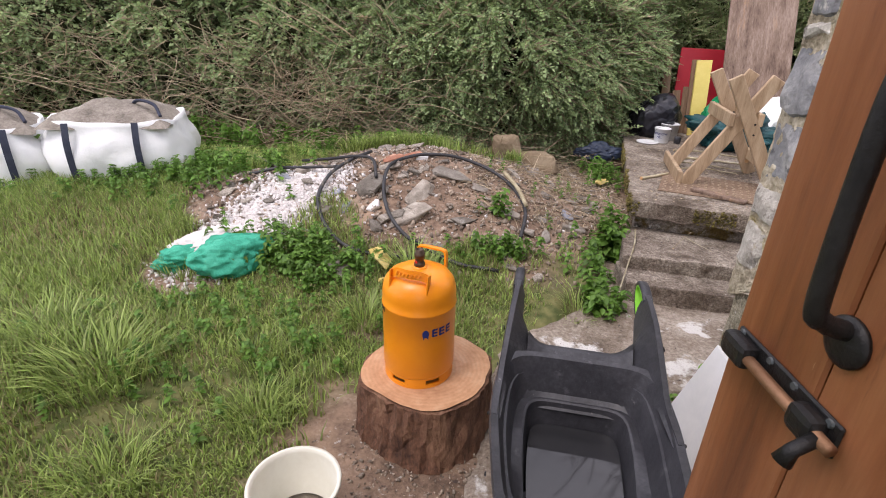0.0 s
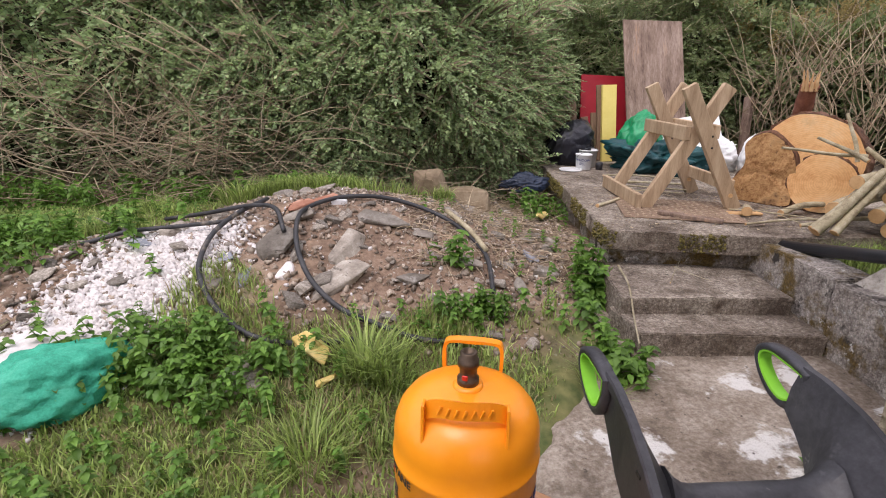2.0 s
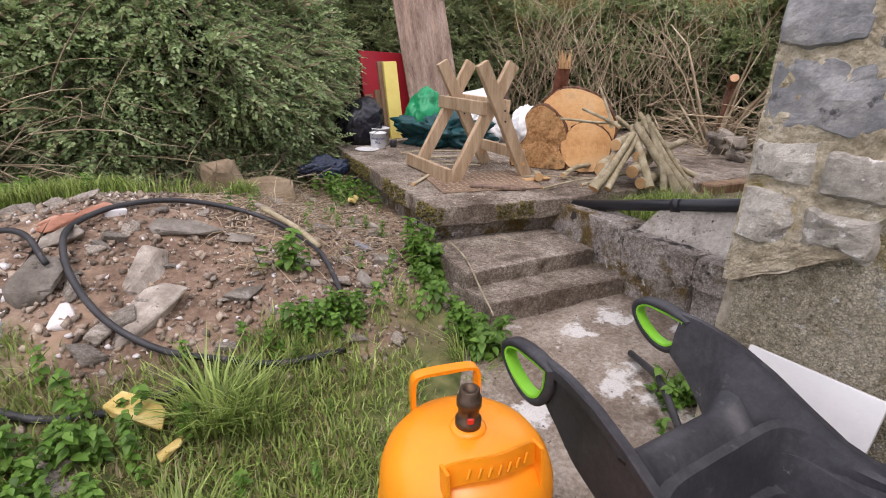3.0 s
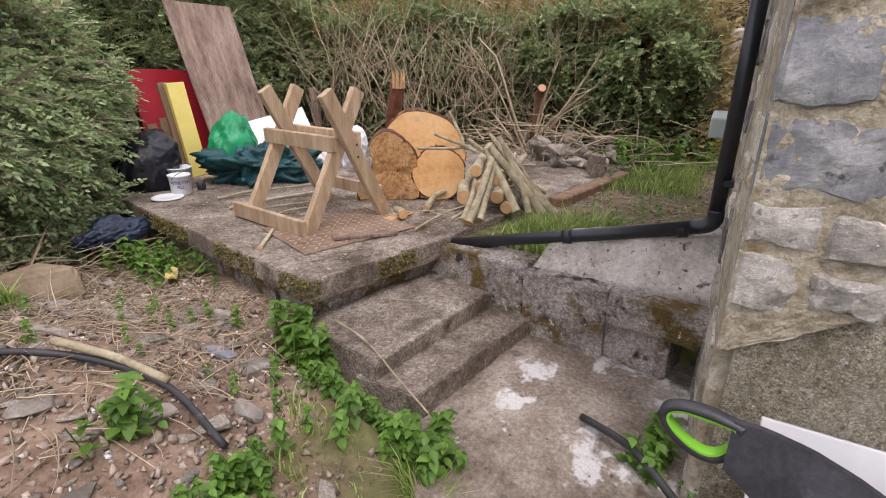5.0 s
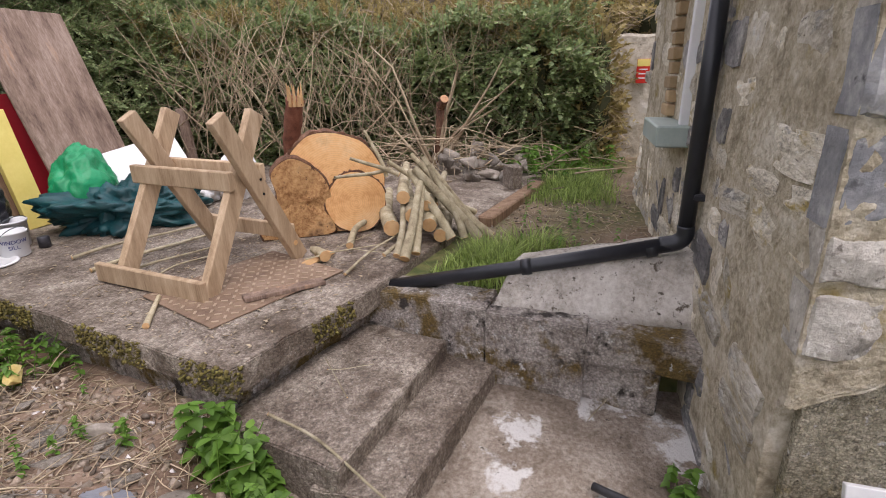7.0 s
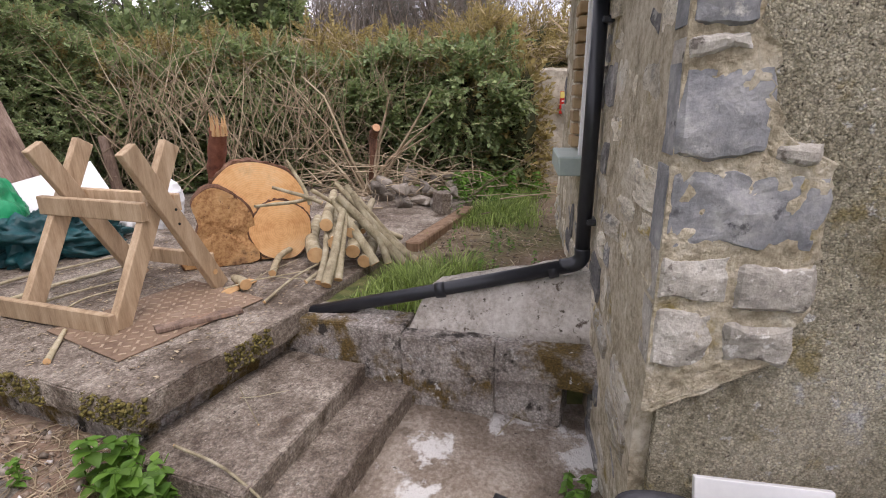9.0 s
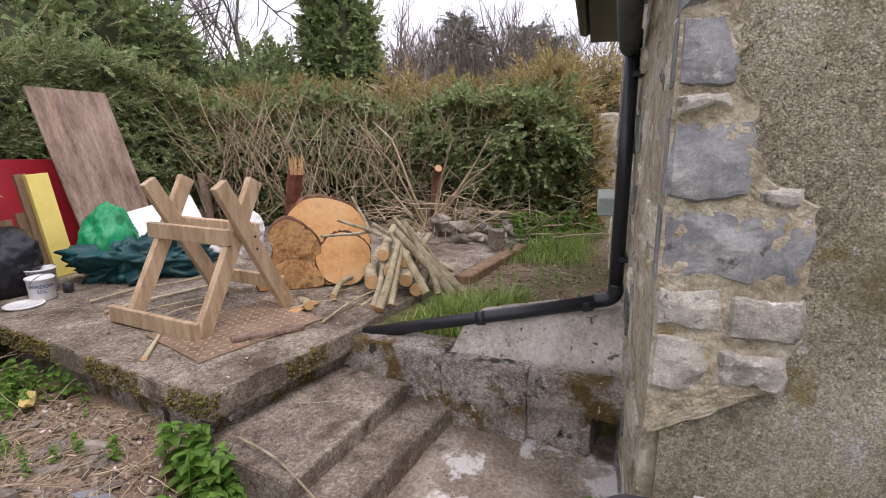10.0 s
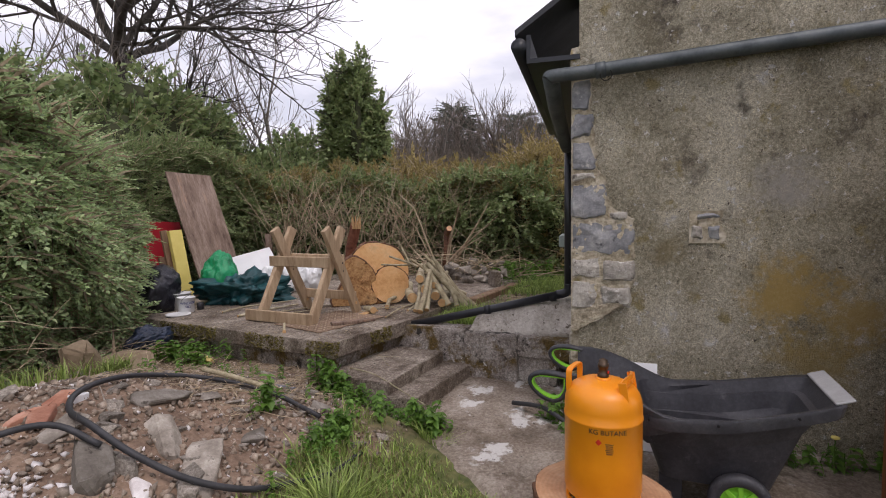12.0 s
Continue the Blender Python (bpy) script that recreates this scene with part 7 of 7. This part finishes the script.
stems("dry_stems", "leaning pale stems out of the green hedge", 16, lambda k: (g1.uniform(-1.9, -0.8), 5.65, 1.2 + g1.uniform(0, 0.4)),
      lambda k: (g1.uniform(-1.2, -0.2), -0.1, 0.7), lambda k: g1.uniform(0.6, 1.1), 0.006, M_TWIG, g1, curl=0.12)
stems("dry_grass", "straw and dead stems strewn over the bare soil", 1900, lambda k: (lambda x, y: (x, y, float(ground_z(x, y)) + 0.012))(g1.uniform(-0.3, 1.15), g1.uniform(3.7, 5.9)),
      lambda k: (g1.normal(0, 1), g1.normal(0, 1), 0.06), lambda k: g1.uniform(0.08, 0.3), 0.0025, M_TWIG, g1)
stems("dry_grass", "straw and leaf litter on the ground by the house", 420, lambda k: (lambda x, y: (x, y, float(ground_z(x, y)) + 0.012))(g1.uniform(2.2, 5.2), g1.uniform(1.95, 3.0)),
      lambda k: (g1.normal(0, 1), g1.normal(0, 1), 0.06), lambda k: g1.uniform(0.06, 0.22), 0.003, M_TWIG, g1)
stems("dead_twigs", "fine dead twigs under the hedge", 500, lambda k: (lambda x: (x, 5.5 + g1.normal(0, 0.2), float(ground_z(x, 5.5)) + abs(g1.normal(0, 0.08))))(g1.uniform(-2.2, 1.3)),
      lambda k: (g1.normal(0, 1), g1.normal(0, 0.6), 0.15), lambda k: g1.uniform(0.15, 0.5), 0.003, M_TWIG, g1)

# shrub stems by the wood pile
shrub = thing("bare_shrub", "bare pale-stemmed shrub with a sawn stub by the wood pile", "shrub", (0, 0, 0))
for k in range(11):
    a = g1.uniform(-1, 1)
    stems("stem", "", 1, lambda q: (5.15 + g1.normal(0, 0.06), 4.0 + g1.normal(0, 0.08), 0.45), lambda q: (g1.normal(0, 0.28), a * 0.55, 1.0), lambda q: g1.uniform(1.0, 1.7), 0.018, M_TWIG, g1, parent=shrub)
wood_disc("branch_stub", "sawn stub of a shrub stem", "stub", 0.045, 0.16, M_STUMPTOP, M_BARK, facing(5.12, 3.92, 1.18, -0.7, -0.4, 0.5), 4.0)
part("stub_stem", bm_tube([(5.22, 4.0, 0.42), (5.18, 3.95, 0.85), (5.14, 3.93, 1.22)], [0.06, 0.05, 0.045], 9), M_BARK, shrub, smooth=True)


# ---- grass ----
def blade(l, w, bend):
    V = np.array([[-w / 2, 0, 0], [w / 2, 0, 0], [w * 0.35, bend * 0.3 * l, l * 0.55], [-w * 0.35, bend * 0.3 * l, l * 0.55], [0, bend * l, l * 0.9]])
    return V, np.array([[0, 1, 2], [0, 2, 3], [3, 2, 4]]), np.zeros(3, int)


def lawn(name, label, n, area, dens, hfun, material, g, tuft=0.0):
    x0, x1, y0, y1 = area
    X, Y = [], []
    while sum(map(len, X)) < n:
        x, y = g.uniform(x0, x1, 40000), g.uniform(y0, y1, 40000)
        k = g.random(40000) < dens(x, y)
        X.append(x[k]), Y.append(y[k])
    X, Y = np.concatenate(X)[:n], np.concatenate(Y)[:n]
    Z = ground_z(X, Y)
    h = hfun(X, Y) * g.uniform(0.5, 1.3, n)
    B = [blade(1, 0.075, b) for b in (0.2, 0.5, 0.9)]
    a = g.uniform(0, 2 * np.pi, n)
    c, s = np.cos(a), np.sin(a)
    z0 = np.zeros(n)
    R = np.stack([np.stack([c, -s, z0], 1), np.stack([s, c, z0], 1), np.stack([z0, z0, z0 + 1], 1)], 1)
    W = np.clip(0.0075 / (h * 0.075), 0.4, 3) * g.uniform(0.7, 1.4, n)
    S = np.stack([h * W, h, h], 1)
    pk = g.integers(0, 3, n)
    V, F, M = merged([scattered(B[k], R[pk == k], np.stack([X, Y, Z - 0.004], 1)[pk == k], S[pk == k]) for k in range(3)])
    tagged(new(name, np_mesh(name, V, F, [material], M)), label, "grass", kind="stuff")


def lawn_d(x, y):
    d = (1 - soil_amount(x, y)) * smooth01(-0.05, -0.35, x - np.interp(y, [0.0, 0.8, 1.6, 2.4, 3.05, 3.7], [-0.7, -0.5, -0.2, 0.0, 0.55, 0.8]))
    d = d * smooth01(0.30, 0.5, np.hypot(x + 0.415, y - 1.88)) * smooth01(0.14, 0.3, np.hypot(x + 0.80, y - 1.255))
    return d * (0.55 + 0.45 * wobble(x, y, 3.0, 4.0)) * np.where(x > 0.8, 0, 1)


def lawn_h(x, y):
    return 0.060 + 0.045 * np.clip(wobble(x, y, 2.6, 9.0), -0.6, 1) + 0.05 * smooth01(-1.6, -2.4, x)


g2 = np.random.default_rng(23)
lawn("grass", "rough green lawn grass", 125000, (-5.0, 0.8, 0.3, 5.2), lawn_d, lawn_h, M_GRASS, g2)
lawn("grass", "dry pale grass blades among the lawn", 32000, (-4.5, 0.8, 0.4, 5.0), lambda x, y: lawn_d(x, y) * (0.4 + 0.6 * wobble(x, y, 1.9, 2.0)), lambda x, y: 0.8 * lawn_h(x, y), M_DRYGRASS, g2)
lawn("grass", "grass behind the drain pipe", 9000, (2.05, 6.2, 1.95, 3.5), lambda x, y: (0.75 + 0.6 * wobble(x, y, 2.4, 6.0)) * (smooth01(3.0, 2.3, x) * smooth01(2.35, 2.7, y) + smooth01(3.8, 4.4, x) * smooth01(2.0, 2.5, y)) * (y < 3.3 - 0.22 * (x - 2.0)), lambda x, y: 0.10 + 0 * x, M_GRASS, g2)
lawn("grass", "grass tufts at the foot of the hedge", 5000, (-2.2, 0.2, 4.9, 5.5), lambda x, y: np.clip(wobble(x, y, 3.5, 5.0), 0, 1), lambda x, y: 0.14 + 0 * x, M_GRASS, g2)


def tussock(x, y, h, n, spread, label, seed):
    g = np.random.default_rng(seed)
    B = [blade(1, 0.045, b) for b in (0.5, 0.8, 1.1)]
    a = g.uniform(0, 2 * np.pi, n)
    c, s, z0 = np.cos(a), np.sin(a), np.zeros(n)
    R = np.stack([np.stack([c, -s, z0], 1), np.stack([s, c, z0], 1), np.stack([z0, z0, z0 + 1], 1)], 1)
    rr = spread * np.sqrt(g.random(n))
    ph = a + np.pi / 2 + g.normal(0, 0.5, n)
    X, Y = x + rr * np.cos(ph), y + rr * np.sin(ph)
    hh = h * g.uniform(0.5, 1.2, n)
    pk = g.integers(0, 3, n)
    T = np.stack([X, Y, ground_z(X, Y) - 0.005], 1)
    V, F, M = merged([scattered(B[k], R[pk == k], T[pk == k], np.stack([hh, hh, hh], 1)[pk == k]) for k in range(3)])
    tagged(new("grass_tussock", np_mesh("grass_tussock", V, F, [M_GRASS], M)), label, "grass", "grass tussocks", "stuff")


for k, (x, y, h, n, sp) in enumerate([(-1.95, 1.9, 0.20, 420, 0.22), (-2.35, 2.1, 0.18, 300, 0.2), (-1.15, 1.75, 0.13, 220, 0.13), (-0.62, 3.02, 0.22, 240, 0.10), (-0.50, 2.95, 0.2, 160, 0.08),
                                      (-1.3, 2.1, 0.13, 200, 0.12), (-1.55, 1.35, 0.14, 240, 0.14), (-2.1, 2.9, 0.16, 250, 0.15), (-1.42, 5.0, 0.2, 220, 0.14), (-0.85, 2.55, 0.16, 200, 0.12), (0.45, 2.85, 0.14, 150, 0.1), (2.45, 2.95, 0.16, 260, 0.18), (2.75, 2.75, 0.16, 260, 0.18), (4.6, 2.5, 0.2, 260, 0.25)]):
    tussock(x, y, h, n, sp, "tussock of long green grass", 300 + k)


# ---- nettles and ground ivy ----
def toothed(l, w):
    V = np.array([[0, 0, 0], [w * 0.42, l * 0.18, 0.06 * w], [w * 0.5, l * 0.42, 0.1 * w], [w * 0.28, l * 0.74, 0.03 * w], [0, l, -0.14 * w], [-w * 0.28, l * 0.74, 0.03 * w], [-w * 0.5, l * 0.42, 0.1 * w], [-w * 0.42, l * 0.18, 0.06 * w], [0, l * 0.45, -0.05 * w]])
    F = np.array([[8, i, i + 1] for i in range(0, 7)] + [[8, 7, 0]])
    return V, F, np.zeros(8, int)


def nettle(h, g):
    out = [np_tube([(0, 0, 0), (g.normal(0, 0.02), g.normal(0, 0.02), h * 0.5), (g.normal(0, 0.03), g.normal(0, 0.03), h)], 0.0025, 4)]
    for i in range(5):
        z = h * (0.25 + 0.18 * i)
        for s in range(4 if i > 2 else 2):
            a = 90 * s * (2 if i <= 2 else 1) + 90 * (i % 2) + g.uniform(-20, 20)
            l = (0.066 - 0.006 * i) * g.uniform(0.8, 1.25)
            R = rot("Z", a) @ rot("X", g.uniform(-40, 5))
            out.append(turned(toothed(l, l * 0.68), R, (0, 0, z)))
    return joined(out)


def nettle_patch(label, pts, seed, hs=(0.12, 0.24)):
    g = np.random.default_rng(seed)
    tm = [nettle(1.0 * 0.2, g) for _ in range(5)]
    n = len(pts)
    P = np.array(pts)
    a = g.uniform(0, 2 * np.pi, n)
    c, s, z0 = np.cos(a), np.sin(a), np.zeros(n)
    R = np.stack([np.stack([c, -s, z0], 1), np.stack([s, c, z0], 1), np.stack([z0 + g.normal(0, 0.15, n), z0 + g.normal(0, 0.15, n), z0 + 1], 1)], 1)
    S = g.uniform(*hs, n) / 0.2
    T = np.stack([P[:, 0], P[:, 1], ground_z(P[:, 0], P[:, 1]) + (P[:, 2] if P.shape[1] > 2 else 0)], 1)
    pk = g.integers(0, 5, n)
    V, F, M = merged([scattered(tm[k], R[pk == k], T[pk == k], S[pk == k]) for k in range(5) if (pk == k).any()])
    tagged(new("nettles", np_mesh("nettles", V, F, [M_NETTLE], M)), label, "nettles", "nettle clumps", "stuff")


def cloud(x, y, sx, sy, n, seed, slope=0.0):
    g = np.random.default_rng(seed)
    u = g.normal(0, 1, n)
    return np.stack([x + u * sx, y + u * slope + g.normal(0, sy, n)], 1)


nettle_patch("clump of young nettles at the heap's foot", cloud(-0.05, 3.30, 0.22, 0.06, 52, 1), 1, (0.08, 0.17))
nettle_patch("single young nettle plant on the heap", cloud(-0.06, 3.70, 0.05, 0.04, 9, 2), 2)
nettle_patch("nettles growing beside the steps", cloud(0.66, 3.28, 0.05, 0.20, 44, 3), 3, (0.09, 0.18))
nettle_patch("nettles against the slab's corner", cloud(0.86, 3.72, 0.05, 0.10, 30, 4), 4, (0.16, 0.3))
nettle_patch("nettles at the foot of the lowest step", cloud(0.60, 2.98, 0.08, 0.07, 26, 5), 5)
nettle_patch("bank of nettles before the rubble heap", cloud(-1.35, 3.02, 0.26, 0.12, 170, 6, -0.03), 6, (0.08, 0.18))
nettle_patch("nettles and weeds before the bulk bags", cloud(-3.1, 3.95, 0.65, 0.16, 190, 7, 0.08), 7, (0.08, 0.17))
nettle_patch("weeds between bulk bags and plaster spill", cloud(-2.5, 4.15, 0.35, 0.3, 150, 8), 8, (0.10, 0.2))
nettle_patch("nettle in the gap of the bulk bags", cloud(-4.0, 4.12, 0.10, 0.07, 30, 9), 9, (0.2, 0.38))
nettle_patch("weeds along the slab's edge", cloud(1.10, 5.45, 0.10, 0.35, 60, 10), 10, (0.1, 0.22))
nettle_patch("weeds in the lawn", cloud(-1.55, 2.35, 0.5, 0.35, 130, 12), 12, (0.07, 0.13))
nettle_patch("green weeds at the hedge's foot", cloud(5.6, 2.75, 0.45, 0.3, 110, 13), 13, (0.16, 0.34))
nettle_patch("weed growing at the house corner", cloud(0.98, 2.10, 0.08, 0.06, 16, 14), 14, (0.12, 0.22))
nettle_patch("weeds behind the cart by the wall", cloud(0.62, 0.75, 0.06, 0.25, 36, 15), 15, (0.12, 0.24))
nettle_patch("small weeds on bare soil", cloud(0.45, 4.25, 0.30, 0.35, 22, 16), 16, (0.07, 0.12))
nettle_patch("weeds along the foot of the brambles", cloud(-3.4, 5.55, 1.1, 0.22, 260, 21), 21, (0.12, 0.26))
nettle_patch("weeds at the foot of the green hedge", cloud(-1.5, 5.3, 0.5, 0.16, 110, 22), 22, (0.08, 0.18))
nettle_patch("sparse weeds behind the drain pipe", cloud(3.2, 2.6, 0.7, 0.25, 40, 23), 23, (0.05, 0.11))
dan = thing("dandelion", "yellow dandelion flower by the wall", "flower", (0.55, 0.62, 0.03))
part("stem", bm_tube([(0, 0, 0), (0.01, 0, 0.1), (0.0, 0.0, 0.2)], 0.003, 6), M_NETTLE, dan)
part("flower_head", bm_lathe([(0.006, 0.195), (0.022, 0.205), (0.02, 0.212), (0.002, 0.212)], 16), M_YELLOW, dan)


# ---- trees beyond the garden ----
def leafy_mass(name, label, center, size, n, templates, materials, g, scale=(1.5, 2.6), category="trees", dark=True, taper=0.0):
    """Foliage on lumps heaped up from the ground."""
    o = tagged(new(name), label, category)
    m = 26
    C = g.uniform(-1, 1, (m, 3))
    C[:, 2] = g.uniform(0.0, 0.8, m)
    r = g.uniform(0.22, 0.42, m)
    C[:, :2] *= (1 - taper * C[:, 2:] / 0.8)
    r = r * (1 - 0.6 * taper * C[:, 2] / 0.8)
    k = g.integers(0, m, n)
    d = g.normal(size=(n, 3))
    d /= np.linalg.norm(d, axis=1, keepdims=True)
    P = C[k] * np.array([0.72, 0.72, 0.8]) + d * r[k][:, None] * g.uniform(0.8, 1.08, n)[:, None]
    P = np.array(center) + P * np.array(size)
    keep = P[:, 2] > 0.2
    P, d = P[keep], d[keep]
    n = len(P)
    D = d + g.normal(0, 0.5, (n, 3)) + np.array([0, 0, 0.2])
    R = frames_of(D, g.uniform(-1, 1, n))
    S = g.uniform(*scale, n)
    pk = g.integers(0, len(templates), n)
    V, F, M = merged([scattered(t, R[pk == i], P[pk == i], S[pk == i]) for i, t in enumerate(templates)])
    f = new("foliage", np_mesh("foliage", V, F, materials, M))
    f.parent = o
    # dark lumps added under the foliage, with its inner shade as their colour
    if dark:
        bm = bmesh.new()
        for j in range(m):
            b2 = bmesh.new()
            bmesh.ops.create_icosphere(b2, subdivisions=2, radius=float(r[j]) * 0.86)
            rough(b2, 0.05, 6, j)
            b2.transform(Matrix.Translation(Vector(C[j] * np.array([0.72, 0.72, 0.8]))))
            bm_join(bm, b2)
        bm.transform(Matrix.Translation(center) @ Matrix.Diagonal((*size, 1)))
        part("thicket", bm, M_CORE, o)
    return o


def bare_tree(name, label, base, height, spread, g, levels=5, trunk=0.25, lean=(0, 0), first=0.3, kids=(3, 5), material=None, sides=5):
    out = []

    def grow(p, d, L, r, lv):
        pts = [p]
        k = 5
        dd = d.copy()
        for j in range(k):
            dd = dd + g.normal(0, 0.11 if lv else 0.03, 3) + np.array([0, 0, 0.05 if lv else 0])
            dd /= np.linalg.norm(dd)
            pts.append(pts[-1] + dd * L / k)
        out.append(np_tube(pts, np.linspace(r, r * 0.62, k + 1), sides if lv < 2 else 3))
        if lv >= levels:
            return
        n = g.integers(*kids) + (2 if lv == 0 else 0)
        for q in range(n):
            f = g.uniform(first if lv == 0 else 0.25, 1.0)
            i = min(k - 1, int(f * k))
            pp = pts[i] + (pts[i + 1] - pts[i]) * (f * k - i)
            ax = g.normal(size=3)
            ax -= ax.dot(dd) * dd
            ax /= np.linalg.norm(ax)
            nd = dd * g.uniform(0.45, 0.9) + ax * spread * g.uniform(0.6, 1.1)
            nd /= np.linalg.norm(nd)
            grow(pp, nd, L * g.uniform(0.5, 0.75), r * (0.68 - 0.1 * f) * g.uniform(0.7, 1.0), lv + 1)
        grow(pts[-1], dd, L * 0.62, r * 0.6, lv + 1)

    grow(np.array(base, float), np.array([lean[0], lean[1], 1.0]), height * 0.42, trunk, 0)
    o = tagged(new(name), label, "tree")
    for nm, items in (("trunk", out[:1]), ("crown", out[1:])):
        V, F, M = merged(items)
        t = new(nm, np_mesh(nm, V, F, [material or M_BARETREE], M))
        t.parent = o
    return o


g3 = np.random.default_rng(41)
bare_tree("bare_tree", "large leafless tree with spreading branches behind the hedge", (11.2, 16.6, 0.3), 19.0, 1.1, g3, 5, 0.27, kids=(4, 6), first=0.74)
leafy_mass("ivy_bank", "dark ivy-covered bank of trees behind the hedge", (9.8, 12.6, 1.0), (4.3, 3.0, 3.9), 12000, T_IVY + T_YEW[:1], [M_IVY, M_TWIG], g3, (1.8, 3.2))
leafy_mass("ivy_bank", "ivy-covered scrub behind the hedge", (4.0, 12.5, 0.8), (4.0, 2.2, 3.6), 6000, T_IVY + T_YEW[:1], [M_IVY, M_TWIG], g3, (1.8, 3.0))
leafy_mass("ivy_tree", "tall tree thickly clad in ivy", (14.0, 9.6, 2.4), (0.85, 0.85, 5.2), 4200, T_IVY, [M_IVY, M_TWIG], g3, (1.6, 2.8), "tree", taper=0.4)
leafy_mass("ivy_tree", "slimmer ivy-clad tree beside the tall one", (14.3, 8.8, 2.2), (0.6, 0.6, 3.9), 2000, T_IVY, [M_IVY, M_TWIG], g3, (1.4, 2.4), "tree", taper=0.45)
leafy_mass("scrub", "grey-green scrub at the wood's edge", (14.0, 8.0, 1.0), (3.0, 3.0, 2.2), 5000, T_DRY + T_YEW[:2], [M_TAN, M_TWIG], g3, (2.2, 4.0), dark=False)
for k, (x, y, h) in enumerate([(13.2, 12.2, 8.5), (10.8, 14.0, 8.0), (8.6, 14.5, 7.5), (15.5, 9.6, 7.2), (17.5, 8.8, 6.8), (6.8, 15.0, 7.5), (12.0, 15.0, 9.0)]):
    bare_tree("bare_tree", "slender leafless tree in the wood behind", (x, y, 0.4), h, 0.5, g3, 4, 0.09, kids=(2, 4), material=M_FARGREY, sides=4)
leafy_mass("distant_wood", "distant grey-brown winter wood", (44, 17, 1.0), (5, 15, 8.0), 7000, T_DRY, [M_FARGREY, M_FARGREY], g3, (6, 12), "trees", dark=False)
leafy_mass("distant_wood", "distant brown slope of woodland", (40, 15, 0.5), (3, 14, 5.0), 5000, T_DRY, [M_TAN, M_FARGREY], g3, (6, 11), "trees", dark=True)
for k, (x, y, h) in enumerate([(38.5, 11.6, 9.6), (39, 10.9, 8.8), (39.5, 6.4, 8.8), (40, 5.0, 8.0)]):
    g = np.random.default_rng(500 + k)
    n = 420
    f = g.random(n) ** 0.7
    a = g.uniform(0, 2 * np.pi, n)
    rr = (1 - f) * h * 0.17 * g.uniform(0.5, 1.1, n) + 0.1
    P = np.stack([x + rr * np.cos(a), y + rr * np.sin(a), 0.8 + f * h], 1)
    D = np.stack([np.cos(a), np.sin(a), 0.25 + 0 * a], 1)
    V, F, M = merged([scattered(T_YEW[0], frames_of(D, g.uniform(-1, 1, n)), P, g.uniform(4, 7, n))])
    o = tagged(new("conifer"), "distant dark conifer above the wood", "tree", "distant conifers")
    c = new("crown", np_mesh("crown", V, F, [M_HAZED_CONIFER, M_HAZED_CONIFER], M))
    c.parent = o
    part("trunk", bm_tube([(x, y, 0.3), (x, y, h * 0.9)], [0.22, 0.05], 6), M_BARETREE, o)
gf = np.random.default_rng(77)
for k in range(17):
    f = k / 16
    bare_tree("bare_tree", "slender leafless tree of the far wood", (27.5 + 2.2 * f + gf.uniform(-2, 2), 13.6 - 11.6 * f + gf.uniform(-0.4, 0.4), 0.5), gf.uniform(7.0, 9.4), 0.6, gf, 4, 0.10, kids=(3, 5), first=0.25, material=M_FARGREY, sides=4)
leafy_mass("scrub", "brown scrub beyond the garden wall", (13.5, 1.6, 0.8), (2.2, 3.2, 2.9), 5000, T_DRY + T_YEW[:1], [M_TAN, M_TWIG], g3, (2.0, 3.6))
leafy_mass("scrub", "brown leafy shrub beside the house end", (6.15, 2.50, 0.45), (0.42, 0.50, 1.75), 2000, T_IVY[:2] + T_DRY, [M_TAN, M_TWIG], g3, (1.0, 1.6))
